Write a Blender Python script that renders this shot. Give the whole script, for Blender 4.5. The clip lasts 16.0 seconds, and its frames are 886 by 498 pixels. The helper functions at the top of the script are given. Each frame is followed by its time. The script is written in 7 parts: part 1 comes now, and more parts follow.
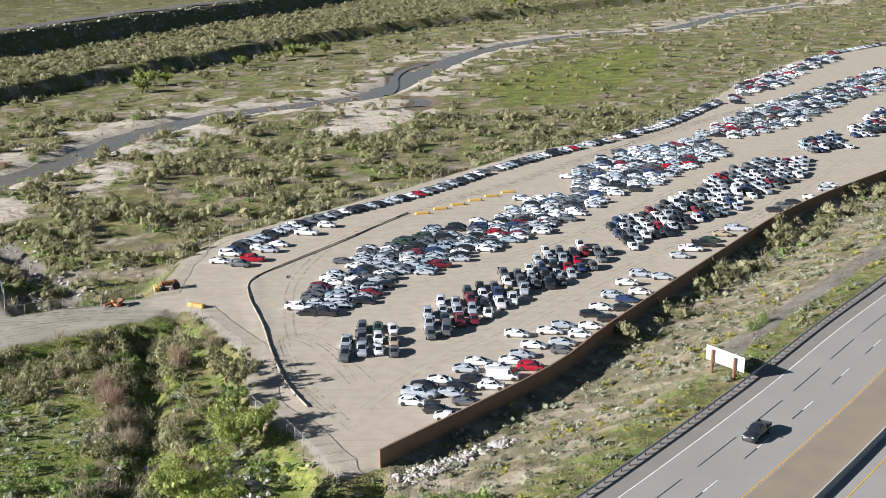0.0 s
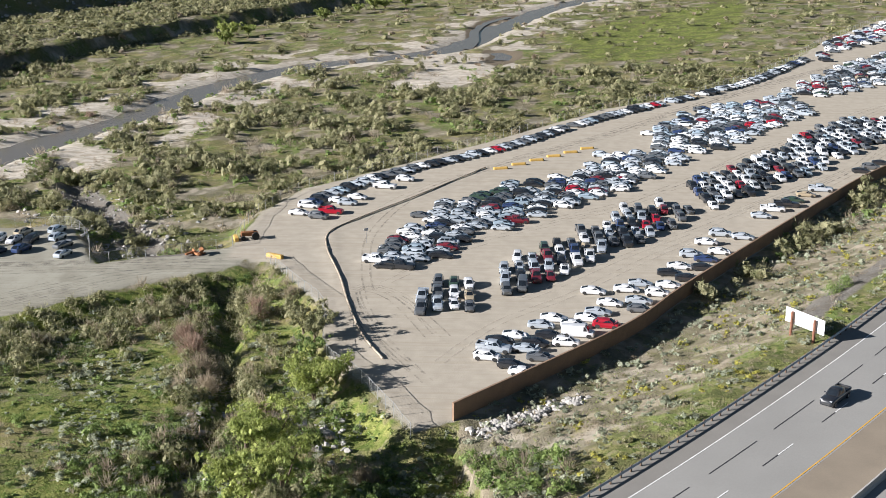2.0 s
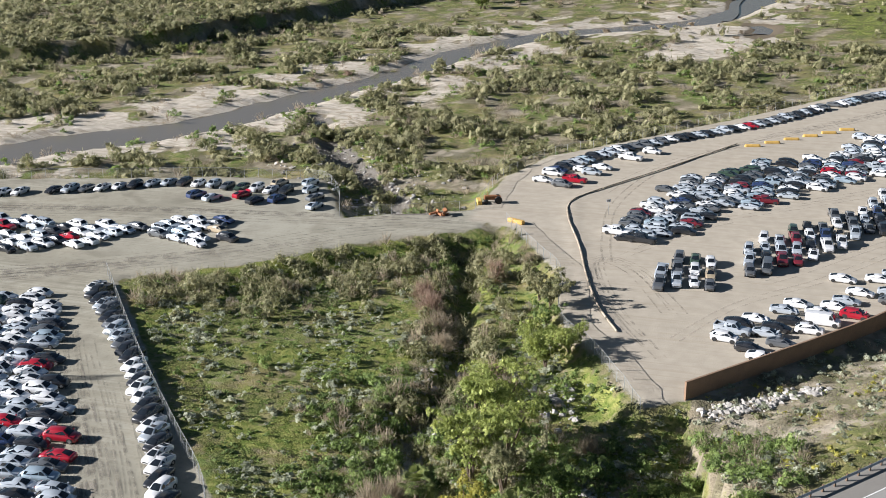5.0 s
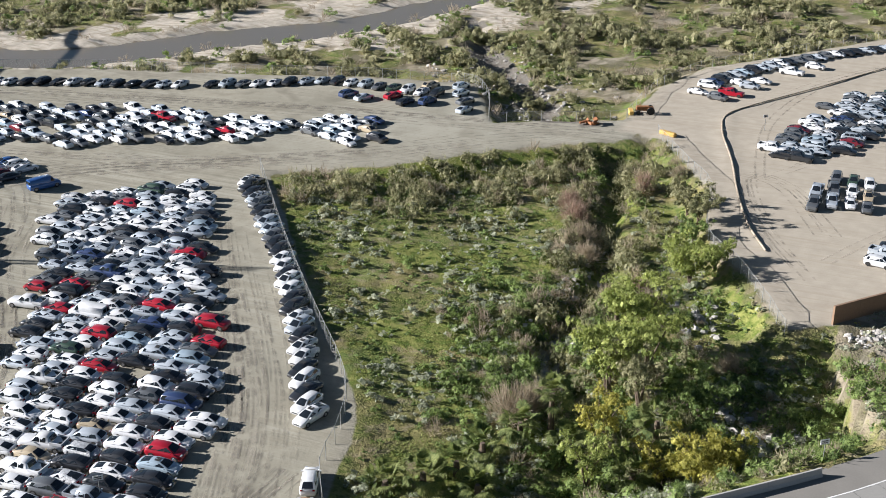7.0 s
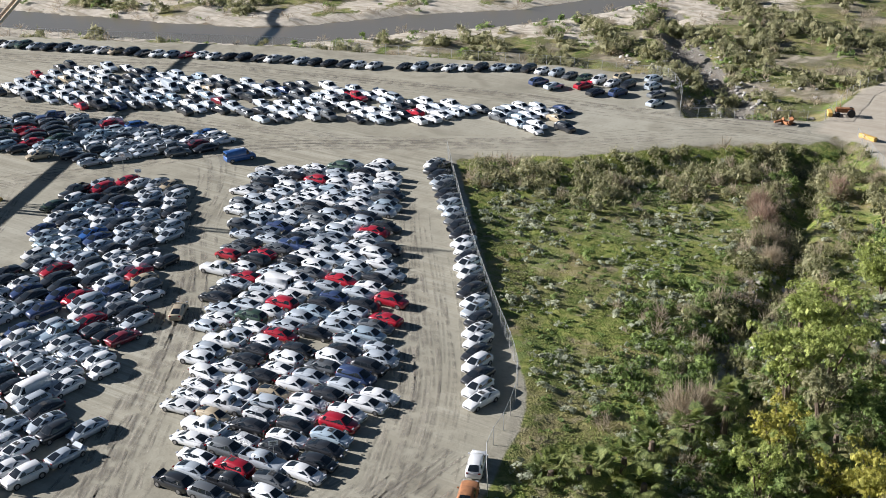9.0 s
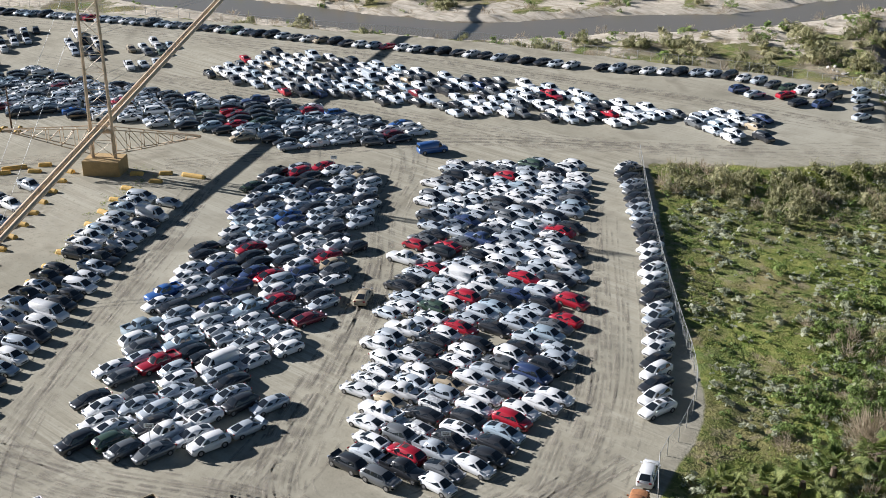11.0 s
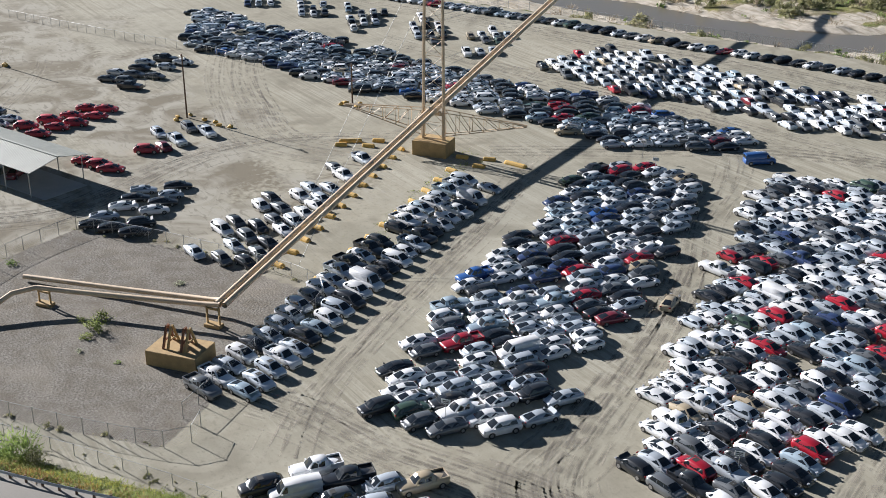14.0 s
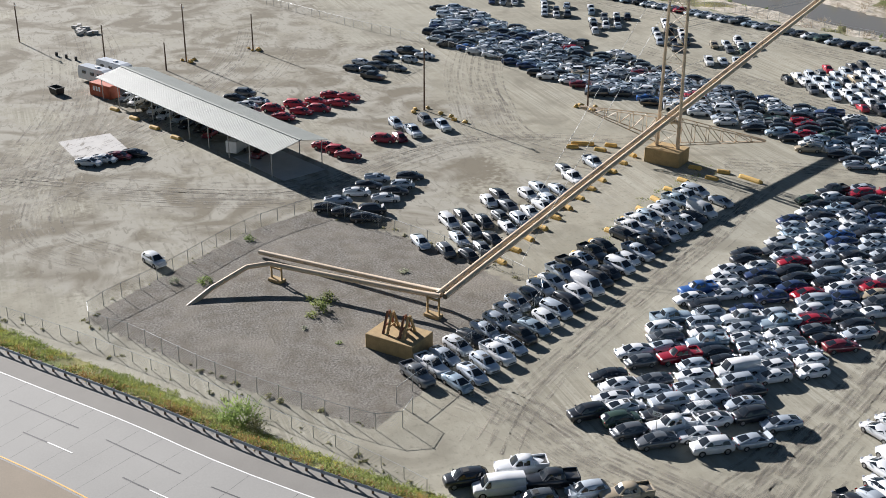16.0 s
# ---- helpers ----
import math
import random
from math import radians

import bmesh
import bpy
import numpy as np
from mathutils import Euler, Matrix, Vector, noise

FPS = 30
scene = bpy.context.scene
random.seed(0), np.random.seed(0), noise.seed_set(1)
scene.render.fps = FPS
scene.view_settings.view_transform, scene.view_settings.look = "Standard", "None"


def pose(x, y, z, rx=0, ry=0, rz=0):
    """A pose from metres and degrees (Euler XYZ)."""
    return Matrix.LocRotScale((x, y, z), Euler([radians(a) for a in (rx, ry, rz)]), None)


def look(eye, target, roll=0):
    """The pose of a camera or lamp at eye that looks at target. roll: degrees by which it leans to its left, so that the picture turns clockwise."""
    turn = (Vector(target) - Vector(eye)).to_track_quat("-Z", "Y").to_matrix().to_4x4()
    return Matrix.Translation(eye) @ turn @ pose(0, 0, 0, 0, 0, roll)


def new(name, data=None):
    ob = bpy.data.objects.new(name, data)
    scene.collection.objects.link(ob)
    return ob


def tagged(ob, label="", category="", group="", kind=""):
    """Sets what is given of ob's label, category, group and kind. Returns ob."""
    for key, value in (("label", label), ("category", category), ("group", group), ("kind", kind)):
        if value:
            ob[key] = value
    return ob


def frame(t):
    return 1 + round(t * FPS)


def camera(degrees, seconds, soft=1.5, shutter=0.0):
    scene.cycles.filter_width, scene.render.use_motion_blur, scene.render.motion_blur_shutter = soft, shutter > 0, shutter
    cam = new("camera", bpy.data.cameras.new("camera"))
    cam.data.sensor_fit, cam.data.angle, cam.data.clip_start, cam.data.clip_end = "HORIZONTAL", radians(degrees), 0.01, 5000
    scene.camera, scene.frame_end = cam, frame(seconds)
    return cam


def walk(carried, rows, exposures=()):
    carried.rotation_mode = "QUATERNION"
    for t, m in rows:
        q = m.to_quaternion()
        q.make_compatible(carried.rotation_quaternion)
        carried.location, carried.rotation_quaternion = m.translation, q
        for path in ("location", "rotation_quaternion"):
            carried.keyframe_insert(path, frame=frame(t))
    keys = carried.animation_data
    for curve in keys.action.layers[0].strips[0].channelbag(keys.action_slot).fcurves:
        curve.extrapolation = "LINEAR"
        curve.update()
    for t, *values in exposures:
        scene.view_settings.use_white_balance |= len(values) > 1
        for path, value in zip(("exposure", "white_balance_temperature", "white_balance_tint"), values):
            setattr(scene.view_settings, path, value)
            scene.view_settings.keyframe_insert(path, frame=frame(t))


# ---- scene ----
# A hovering camera 69 m above the yard that turns to its left. Rows: seconds, yaw, pitch, roll.
cam = camera(40.07, 16.0, soft=0.75)
EYE = (0.0, 0.0, 69.0)
PATH = [
    (0.0, 0.00, -15.13, -0.22),
    (0.5, 0.71, -15.68, -0.20),
    (1.0, 1.54, -16.25, -0.20),
    (1.5, 2.56, -16.78, -0.23),
    (2.0, 3.79, -17.24, -0.18),
    (2.5, 5.45, -17.52, -0.16),
    (3.0, 7.61, -17.53, -0.15),
    (3.5, 9.71, -17.54, -0.15),
    (6.0, 19.36, -20.63, 0.06),
    (6.5, 21.13, -21.96, 0.08),
    (7.0, 22.98, -23.12, 0.09),
    (7.5, 25.15, -23.62, 0.07),
    (8.0, 27.46, -23.66, -0.03),
    (8.5, 29.82, -23.66, 0.04),
    (9.0, 32.21, -23.68, 0.02),
    (11.5, 44.11, -23.79, 0.04),
    (12.0, 46.57, -23.81, 0.02),
    (12.5, 49.18, -23.85, 0.03),
    (13.0, 51.92, -23.92, 0.09),
    (13.5, 54.77, -23.92, 0.10),
    (14.0, 57.66, -23.92, 0.08),
    (14.5, 60.53, -23.89, 0.10),
    (15.0, 63.51, -23.89, 0.11),
    (15.5, 66.53, -23.89, 0.12),
    (16.0, 69.13, -23.89, 0.18),
]


def aim(yaw, pitch, roll):
    a, b = radians(yaw), radians(pitch)
    way = Vector((-math.sin(a) * math.cos(b), math.cos(a) * math.cos(b), math.sin(b)))
    return look(EYE, Vector(EYE) + way, roll)


walk(cam, [(t, aim(y, p, r)) for t, y, p, r in PATH])
scene.view_settings.exposure = 0.97

# ---- world and sun: a low sun, 21 degrees up ----
SUN_TO = Vector((31.5, 10.9, -12.8)).normalized()   # the way the light goes
world = bpy.data.worlds.new("world")
scene.world = world
world.use_nodes = True
wn = world.node_tree
sky = wn.nodes.new("ShaderNodeTexSky")
sky.sky_type, sky.sun_disc = "NISHITA", False
sky.ozone_density, sky.dust_density = 3.0, 0.4
sky.sun_elevation = math.asin(-SUN_TO.z)
sky.sun_rotation = math.atan2(-SUN_TO.x, -SUN_TO.y)
wn.links.new(sky.outputs[0], wn.nodes["Background"].inputs[0])
wn.nodes["Background"].inputs[1].default_value = 0.029
sun = new("sun", bpy.data.lights.new("sun", "SUN"))
sun.data.energy, sun.data.angle, sun.data.color = 5.8, radians(0.53), (1.0, 0.965, 0.965)
sun.matrix_world = look((0, 0, 200), Vector((0, 0, 200)) + SUN_TO)


# ---- materials ----
def mat(name, base=(0.5, 0.5, 0.5), rough=0.7, metal=0.0, vary=0.15, scale=2.0, fine=0.0, bump=0.0, coat=0.0, per="", spread=0.0, coords="Object"):
    """A surface with two scales of noise in its colour, fine relief and, if wanted, a shift from object to object or island to island."""
    m = bpy.data.materials.new(name)
    m.use_nodes = True
    t = m.node_tree
    n, l = t.nodes, t.links
    b = n["Principled BSDF"]
    b.inputs["Roughness"].default_value, b.inputs["Metallic"].default_value = rough, metal
    b.inputs["Coat Weight"].default_value = coat
    b.inputs["Coat Roughness"].default_value = 0.07
    co = n.new("ShaderNodeTexCoord")
    big, small = n.new("ShaderNodeTexNoise"), n.new("ShaderNodeTexNoise")
    big.inputs["Scale"].default_value, small.inputs["Scale"].default_value = scale, fine or scale * 9
    big.inputs["Detail"].default_value = 5
    for q in (big, small):
        l.new(co.outputs[coords], q.inputs["Vector"])
    add = n.new("ShaderNodeMath")
    add.operation = "MULTIPLY_ADD"
    l.new(small.outputs["Fac"], add.inputs[0])
    add.inputs[1].default_value = 0.6
    l.new(big.outputs["Fac"], add.inputs[2])
    rng = n.new("ShaderNodeMapRange")
    rng.inputs["From Min"].default_value, rng.inputs["From Max"].default_value = 0.45, 1.15
    rng.inputs["To Min"].default_value, rng.inputs["To Max"].default_value = 1 - vary, 1 + vary
    l.new(add.outputs[0], rng.inputs["Value"])
    last = rng.outputs[0]
    if per:
        src = n.new("ShaderNodeObjectInfo" if per == "object" else "ShaderNodeNewGeometry")
        pr = n.new("ShaderNodeMapRange")
        pr.inputs["To Min"].default_value, pr.inputs["To Max"].default_value = 1 - spread, 1 + spread
        l.new(src.outputs["Random" if per == "object" else "Random Per Island"], pr.inputs["Value"])
        mu = n.new("ShaderNodeMath")
        mu.operation = "MULTIPLY"
        l.new(last, mu.inputs[0])
        l.new(pr.outputs[0], mu.inputs[1])
        last = mu.outputs[0]
    vm = n.new("ShaderNodeVectorMath")
    vm.operation = "SCALE"
    vm.inputs[0].default_value = base
    l.new(last, vm.inputs["Scale"])
    l.new(vm.outputs[0], b.inputs["Base Color"])
    if bump:
        bp = n.new("ShaderNodeBump")
        bp.inputs["Strength"].default_value, bp.inputs["Distance"].default_value = 0.6, bump
        l.new(small.outputs["Fac"], bp.inputs["Height"])
        l.new(bp.outputs[0], b.inputs["Normal"])
    return m


def leafy(name, base, tint, spread=0.3, holes=5.0):
    """Foliage: each leaf island has its own shade between two greens, and lets some light through."""
    m = bpy.data.materials.new(name)
    m.use_nodes = True
    n, l = m.node_tree.nodes, m.node_tree.links
    b = n["Principled BSDF"]
    b.inputs["Roughness"].default_value = 0.75
    b.inputs["Specular IOR Level"].default_value = 0.5
    g = n.new("ShaderNodeNewGeometry")
    co = n.new("ShaderNodeTexCoord")
    nz = n.new("ShaderNodeTexNoise")
    nz.inputs["Scale"].default_value = 0.35
    l.new(co.outputs["Object"], nz.inputs["Vector"])
    mx = n.new("ShaderNodeMix")
    mx.data_type = "RGBA"
    mx.inputs["A"].default_value, mx.inputs["B"].default_value = (*base, 1), (*tint, 1)
    ad = n.new("ShaderNodeMath")
    ad.operation = "MULTIPLY_ADD"
    l.new(g.outputs["Random Per Island"], ad.inputs[0])
    ad.inputs[1].default_value = spread * 2
    sb = n.new("ShaderNodeMath")
    sb.operation = "MULTIPLY_ADD"
    sb.inputs[1].default_value, sb.inputs[2].default_value = 1.8, -0.95 - spread
    l.new(nz.outputs["Fac"], sb.inputs[0])
    fz = n.new("ShaderNodeTexNoise")
    fz.inputs["Scale"].default_value, fz.inputs["Detail"].default_value = 3.2, 5
    l.new(co.outputs["Object"], fz.inputs["Vector"])
    sf = n.new("ShaderNodeMath")
    sf.operation = "MULTIPLY_ADD"
    sf.inputs[1].default_value = 1.1
    l.new(fz.outputs["Fac"], sf.inputs[0])
    l.new(sb.outputs[0], sf.inputs[2])
    l.new(sf.outputs[0], ad.inputs[2])
    bp = n.new("ShaderNodeBump")
    bp.inputs["Strength"].default_value, bp.inputs["Distance"].default_value = 0.9, 0.22
    l.new(fz.outputs["Fac"], bp.inputs["Height"])
    l.new(bp.outputs[0], b.inputs["Normal"])
    ad.use_clamp = True
    l.new(ad.outputs[0], mx.inputs["Factor"])
    l.new(mx.outputs["Result"], b.inputs["Base Color"])
    tr = n.new("ShaderNodeBsdfTranslucent")
    l.new(mx.outputs["Result"], tr.inputs["Color"])
    ms = n.new("ShaderNodeMixShader")
    ms.inputs[0].default_value = 0.42
    l.new(b.outputs[0], ms.inputs[1])
    l.new(tr.outputs[0], ms.inputs[2])
    if not holes:
        l.new(ms.outputs[0], n["Material Output"].inputs["Surface"])
        return m
    # gaps between the small leaves of a spray
    gz, gr = n.new("ShaderNodeTexNoise"), n.new("ShaderNodeMapRange")
    gz.inputs["Scale"].default_value, gz.inputs["Detail"].default_value = holes, 2
    gr.inputs["From Min"].default_value, gr.inputs["From Max"].default_value = 0.40, 0.48
    l.new(co.outputs["Object"], gz.inputs["Vector"])
    l.new(gz.outputs["Fac"], gr.inputs["Value"])
    gap, cut = n.new("ShaderNodeBsdfTransparent"), n.new("ShaderNodeMixShader")
    l.new(gr.outputs[0], cut.inputs[0])
    l.new(gap.outputs[0], cut.inputs[1])
    l.new(ms.outputs[0], cut.inputs[2])
    l.new(cut.outputs[0], n["Material Output"].inputs["Surface"])
    return m


PAINTS = {
    "white": (0.67, 0.685, 0.70), "silver": (0.47, 0.52, 0.57), "grey": (0.13, 0.14, 0.15), "black": (0.022, 0.024, 0.028),
    "dark blue": (0.03, 0.05, 0.12), "blue": (0.03, 0.10, 0.30), "red": (0.32, 0.012, 0.026), "maroon": (0.16, 0.02, 0.03),
    "dark green": (0.04, 0.07, 0.05), "tan": (0.36, 0.30, 0.21), "light blue": (0.34, 0.43, 0.50), "orange": (0.55, 0.13, 0.02),
}
PAINT = {k: mat("paint_" + k.replace(" ", "_"), v, rough=0.32, metal=0.25 if k in ("silver", "grey", "light blue") else 0.0, vary=0.10, scale=1.1, coat=1.0, per="object", spread=0.12) for k, v in PAINTS.items()}
for p in PAINT.values():
    p.node_tree.nodes["Principled BSDF"].inputs["Coat IOR"].default_value = 1.6
    p.node_tree.nodes["Principled BSDF"].inputs["Specular IOR Level"].default_value = 0.2
GLASS = mat("tinted_glass", (0.012, 0.016, 0.021), rough=0.05, vary=0.25, scale=0.8)
GLASS.node_tree.nodes["Principled BSDF"].inputs["IOR"].default_value = 1.6
TYRE = mat("tyre_rubber", (0.022, 0.022, 0.022), rough=0.85, vary=0.2, scale=6)
RIM = mat("alloy_rim", (0.42, 0.42, 0.43), rough=0.35, metal=0.8, vary=0.2, scale=8)
TRIM = mat("black_trim", (0.03, 0.03, 0.03), rough=0.6, vary=0.2, scale=4)
LAMP = mat("clear_lamp", (0.55, 0.57, 0.60), rough=0.15, metal=0.4, vary=0.2, scale=8)
REDLAMP = mat("red_lamp", (0.22, 0.01, 0.012), rough=0.2, vary=0.2, scale=8)
PAPER = mat("paper_notice", (0.82, 0.83, 0.84), rough=0.6, vary=0.05, scale=4)
WRAP = mat("crinkled_film", (0.50, 0.52, 0.54), rough=0.28, vary=0.5, scale=3.0, fine=9, bump=0.12, per="object", spread=0.25)
REDWRAP = mat("red_film", (0.42, 0.05, 0.07), rough=0.4, vary=0.25, scale=2.0, fine=7, bump=0.08, per="object", spread=0.2)
RUST = mat("rusty_steel", (0.28, 0.12, 0.05), rough=0.85, vary=0.45, scale=2, bump=0.02)
STEEL = mat("galvanised_steel", (0.42, 0.43, 0.43), rough=0.45, metal=0.6, vary=0.2, scale=3)
WIRE = mat("chain_link_wire", (0.36, 0.37, 0.36), rough=0.5, metal=0.4, vary=0.2, scale=1)
PIPE = mat("cream_painted_pipe", (0.55, 0.43, 0.30), rough=0.55, vary=0.2, scale=0.7, fine=6, bump=0.004)
OCHRE = mat("ochre_painted_concrete", (0.36, 0.25, 0.115), rough=0.8, vary=0.25, scale=1.2, bump=0.01)
YELLOW = mat("yellow_painted_concrete", (0.58, 0.37, 0.10), rough=0.75, vary=0.25, scale=2.5, bump=0.01, per="object", spread=0.15)
WALLC = mat("brown_block_wall", (0.24, 0.155, 0.10), rough=0.9, vary=0.2, scale=0.6, fine=5, bump=0.01, per="object", spread=0.06)
CONC = mat("concrete", (0.40, 0.39, 0.37), rough=0.85, vary=0.15, scale=0.4, fine=6, bump=0.004)
ROCK = mat("pale_rock", (0.36, 0.345, 0.32), rough=0.9, vary=0.3, scale=1.5, bump=0.05, per="island", spread=0.35)
WOOD = mat("weathered_pole_wood", (0.13, 0.085, 0.055), rough=0.9, vary=0.3, scale=3, bump=0.01)
SIGNW = mat("bare_sign_sheet", (0.78, 0.79, 0.80), rough=0.5, vary=0.06, scale=0.8)
POSTB = mat("brown_timber_post", (0.20, 0.09, 0.055), rough=0.8, vary=0.25, scale=3)
ROOFM = mat("pale_ribbed_roofing", (0.31, 0.325, 0.295), rough=0.55, metal=0.0, vary=0.1, scale=0.25, fine=4)
LINEW = mat("white_road_paint", (0.72, 0.72, 0.70), rough=0.7, vary=0.2, scale=0.8)
LINEY = mat("yellow_road_paint", (0.62, 0.34, 0.06), rough=0.7, vary=0.2, scale=0.8)
LINEK = mat("black_road_paint", (0.04, 0.04, 0.042), rough=0.7, vary=0.3, scale=0.8)
SAGE = leafy("sage_leaves", (0.183, 0.213, 0.14), (0.529, 0.55, 0.409))
OLIVE = leafy("olive_brush_leaves", (0.132, 0.147, 0.062), (0.444, 0.417, 0.242))
FLAX = leafy("orange_dry_grass", (0.26, 0.15, 0.05), (0.40, 0.27, 0.11))
GREEN = leafy("green_leaves", (0.084, 0.14, 0.039), (0.308, 0.4, 0.124))
LIME = leafy("spring_leaves", (0.179, 0.234, 0.057), (0.478, 0.523, 0.163))
GOLD = leafy("yellow_catkin_leaves", (0.265, 0.261, 0.052), (0.559, 0.518, 0.122))
DRY = leafy("dry_twigs", (0.239, 0.195, 0.139), (0.479, 0.403, 0.296), holes=0.0)
PALM = leafy("palm_fronds", (0.078, 0.125, 0.034), (0.312, 0.343, 0.118), holes=0.0)
MAUVE = leafy("bare_reddish_twigs", (0.25, 0.17, 0.125), (0.44, 0.32, 0.25), holes=0.0)
GREEN2 = leafy("grassy_leaves", (0.122, 0.176, 0.041), (0.359, 0.391, 0.125))
BARK = mat("bark", (0.12, 0.09, 0.065), rough=0.95, vary=0.3, scale=4, bump=0.03)


# ---- mesh helpers ----
def link_mesh(name, verts, faces, material, parent=None, label="", mats=None, index=None, smooth=False):
    me = bpy.data.meshes.new(name)
    me.from_pydata(verts, [], faces)
    for m in (mats or [material]):
        me.materials.append(m)
    if index is not None:
        me.polygons.foreach_set("material_index", np.asarray(index, dtype=np.int32))
    if smooth:
        me.polygons.foreach_set("use_smooth", np.ones(len(me.polygons), dtype=bool))
    me.update()
    ob = new(name, me)
    if parent is not None:
        ob.parent = parent
    if label:
        ob["label"] = label
    return ob


def part(name, bm, material, parent=None, label="", smooth=False):
    me = bpy.data.meshes.new(name)
    bm.to_mesh(me)
    bm.free()
    for m in (material if isinstance(material, (list, tuple)) else [material]):
        me.materials.append(m)
    if smooth:
        me.polygons.foreach_set("use_smooth", np.ones(len(me.polygons), dtype=bool))
    ob = new(name, me)
    if parent is not None:
        ob.parent = parent
    if label:
        ob["label"] = label
    return ob


def thing(name, label, category, group="", kind="", at=None):
    ob = new(name)
    ob.empty_display_size = 0.3
    if at is not None:
        ob.matrix_basis = at
    return tagged(ob, label, category, group, kind)


def box(bm, size, at=(0, 0, 0), rz=0.0, bevel=0.0, mi=0, tilt=None):
    """Adds a box of that size, resting with its centre at the place given."""
    m = Matrix.Translation(at) @ Matrix.Rotation(rz, 4, "Z")
    if tilt is not None:
        m = m @ tilt
    r = bmesh.ops.create_cube(bm, size=1.0, matrix=m @ Matrix.Diagonal((*size, 1)))
    if bevel:
        es = list({e for v in r["verts"] for e in v.link_edges})
        r = bmesh.ops.bevel(bm, geom=es, offset=bevel, segments=1, affect="EDGES")
        fs = r["faces"]
        vs = {v for f in fs for v in f.verts}
        fs = {f for v in vs for f in v.link_faces}
    else:
        fs = {f for v in r["verts"] for f in v.link_faces}
    for f in fs:
        f.material_index = mi


def rod(bm, a, b, r0, r1=None, seg=8, mi=0):
    """Adds a tapered round bar from a to b."""
    a, b = Vector(a), Vector(b)
    d = b - a
    m = Matrix.Translation((a + b) / 2) @ d.to_track_quat("Z", "Y").to_matrix().to_4x4()
    r = bmesh.ops.create_cone(bm, cap_ends=True, segments=seg, radius1=r0, radius2=r0 if r1 is None else r1, depth=d.length, matrix=m)
    for f in {f for v in r["verts"] for f in v.link_faces}:
        f.material_index = mi


def spline(points, step):
    """Points every so many metres along a smooth curve through the given points."""
    P = np.array([points[0]] + list(points) + [points[-1]], float)
    out = []
    for i in range(1, len(P) - 2):
        a, b, c, d = P[i - 1:i + 3]
        n = max(1, int(np.linalg.norm(c - b) / step))
        for k in range(n):
            t = k / n
            out.append(0.5 * (2 * b + (c - a) * t + (2 * a - 5 * b + 4 * c - d) * t * t + (3 * b - a - 3 * c + d) * t ** 3))
    out.append(P[-2])
    return np.array(out)


def seg_dist(X, Y, line):
    """The distance of each place to a line through points."""
    best = np.full(X.shape, 1e9)
    for (ax, ay), (bx, by) in zip(line[:-1], line[1:]):
        dx, dy = bx - ax, by - ay
        t = np.clip(((X - ax) * dx + (Y - ay) * dy) / (dx * dx + dy * dy + 1e-9), 0, 1)
        best = np.minimum(best, np.hypot(X - ax - t * dx, Y - ay - t * dy))
    return best


def inside(X, Y, poly):
    c = np.zeros(X.shape, bool)
    for (ax, ay), (bx, by) in zip(poly, poly[1:] + poly[:1]):
        hit = (ay > Y) != (by > Y)
        c ^= hit & (X < (bx - ax) * (Y - ay) / (by - ay + 1e-12) + ax)
    return c


def signed(X, Y, poly):
    """Distance to an area's edge: positive inside."""
    d = seg_dist(X, Y, poly + poly[:1])
    return np.where(inside(X, Y, poly), d, -d)


def wave(X, Y, s, seed=0):
    """Cheap smooth noise between 0 and 1, s metres large."""
    r = np.random.RandomState(seed)
    out = 0
    amp = 0
    for k in range(6):
        a, p, f = r.uniform(0, 6.283), r.uniform(0, 6.283), r.uniform(0.6, 1.9) * 6.283 / s
        out = out + np.sin((X * math.cos(a) + Y * math.sin(a)) * f + p + 1.3 * np.sin((Y * math.cos(a) - X * math.sin(a)) * f * 0.6 + p * 2))
    return 0.5 + out / 9.0


def smooth(a, b, x):
    t = np.clip((x - a) / (b - a), 0, 1)
    return t * t * (3 - 2 * t)

# ---- the plan ----
LOT_LEFT = [(-92, 234), (-114, 230), (-151, 218.5), (-177, 211), (-214, 194), (-240, 183), (-330, 140), (-520, 30), (-520, -260), (-300, -135), (-160, -26),
            (-133, -1), (-112, 15), (-88, 33), (-64, 52), (-50, 68), (-49, 84), (-51, 92), (-52, 97), (-55, 104), (-59, 110), (-67, 119), (-103.5, 167.5),
            (-85, 180), (-72, 195), (-62, 202.5), (-52, 209), (-52, 222), (-71, 213.5), (-79, 209)]
LOT_RIGHT = [(-55, 214), (-55, 226), (-54.7, 246), (-48.7, 267), (-32.7, 287), (-8, 320), (25, 368), (60, 400), (78.5, 427), (102, 468), (127, 526), (175, 612), (257, 711), (420, 900),
             (480, 800), (330, 545), (200, 410), (120, 325.5), (83.5, 283), (58.4, 245), (28.7, 197.6), (16.4, 176.5), (-8.4, 145.9), (-13, 143), (-21.8, 158.4),
             (-26.9, 165), (-29.5, 173), (-32, 188), (-38, 199), (-45, 212)]
RAIL = [(-420, -235), (-300, -130), (-200, -53), (-132, -3.7), (-113.9, 9.6), (-94.3, 23.5), (-52, 59), (-11.8, 96.2), (0.4, 108.7), (17.8, 129), (40.4, 157.6), (60, 184), (79.5, 209), (135, 281), (260, 445), (520, 790)]
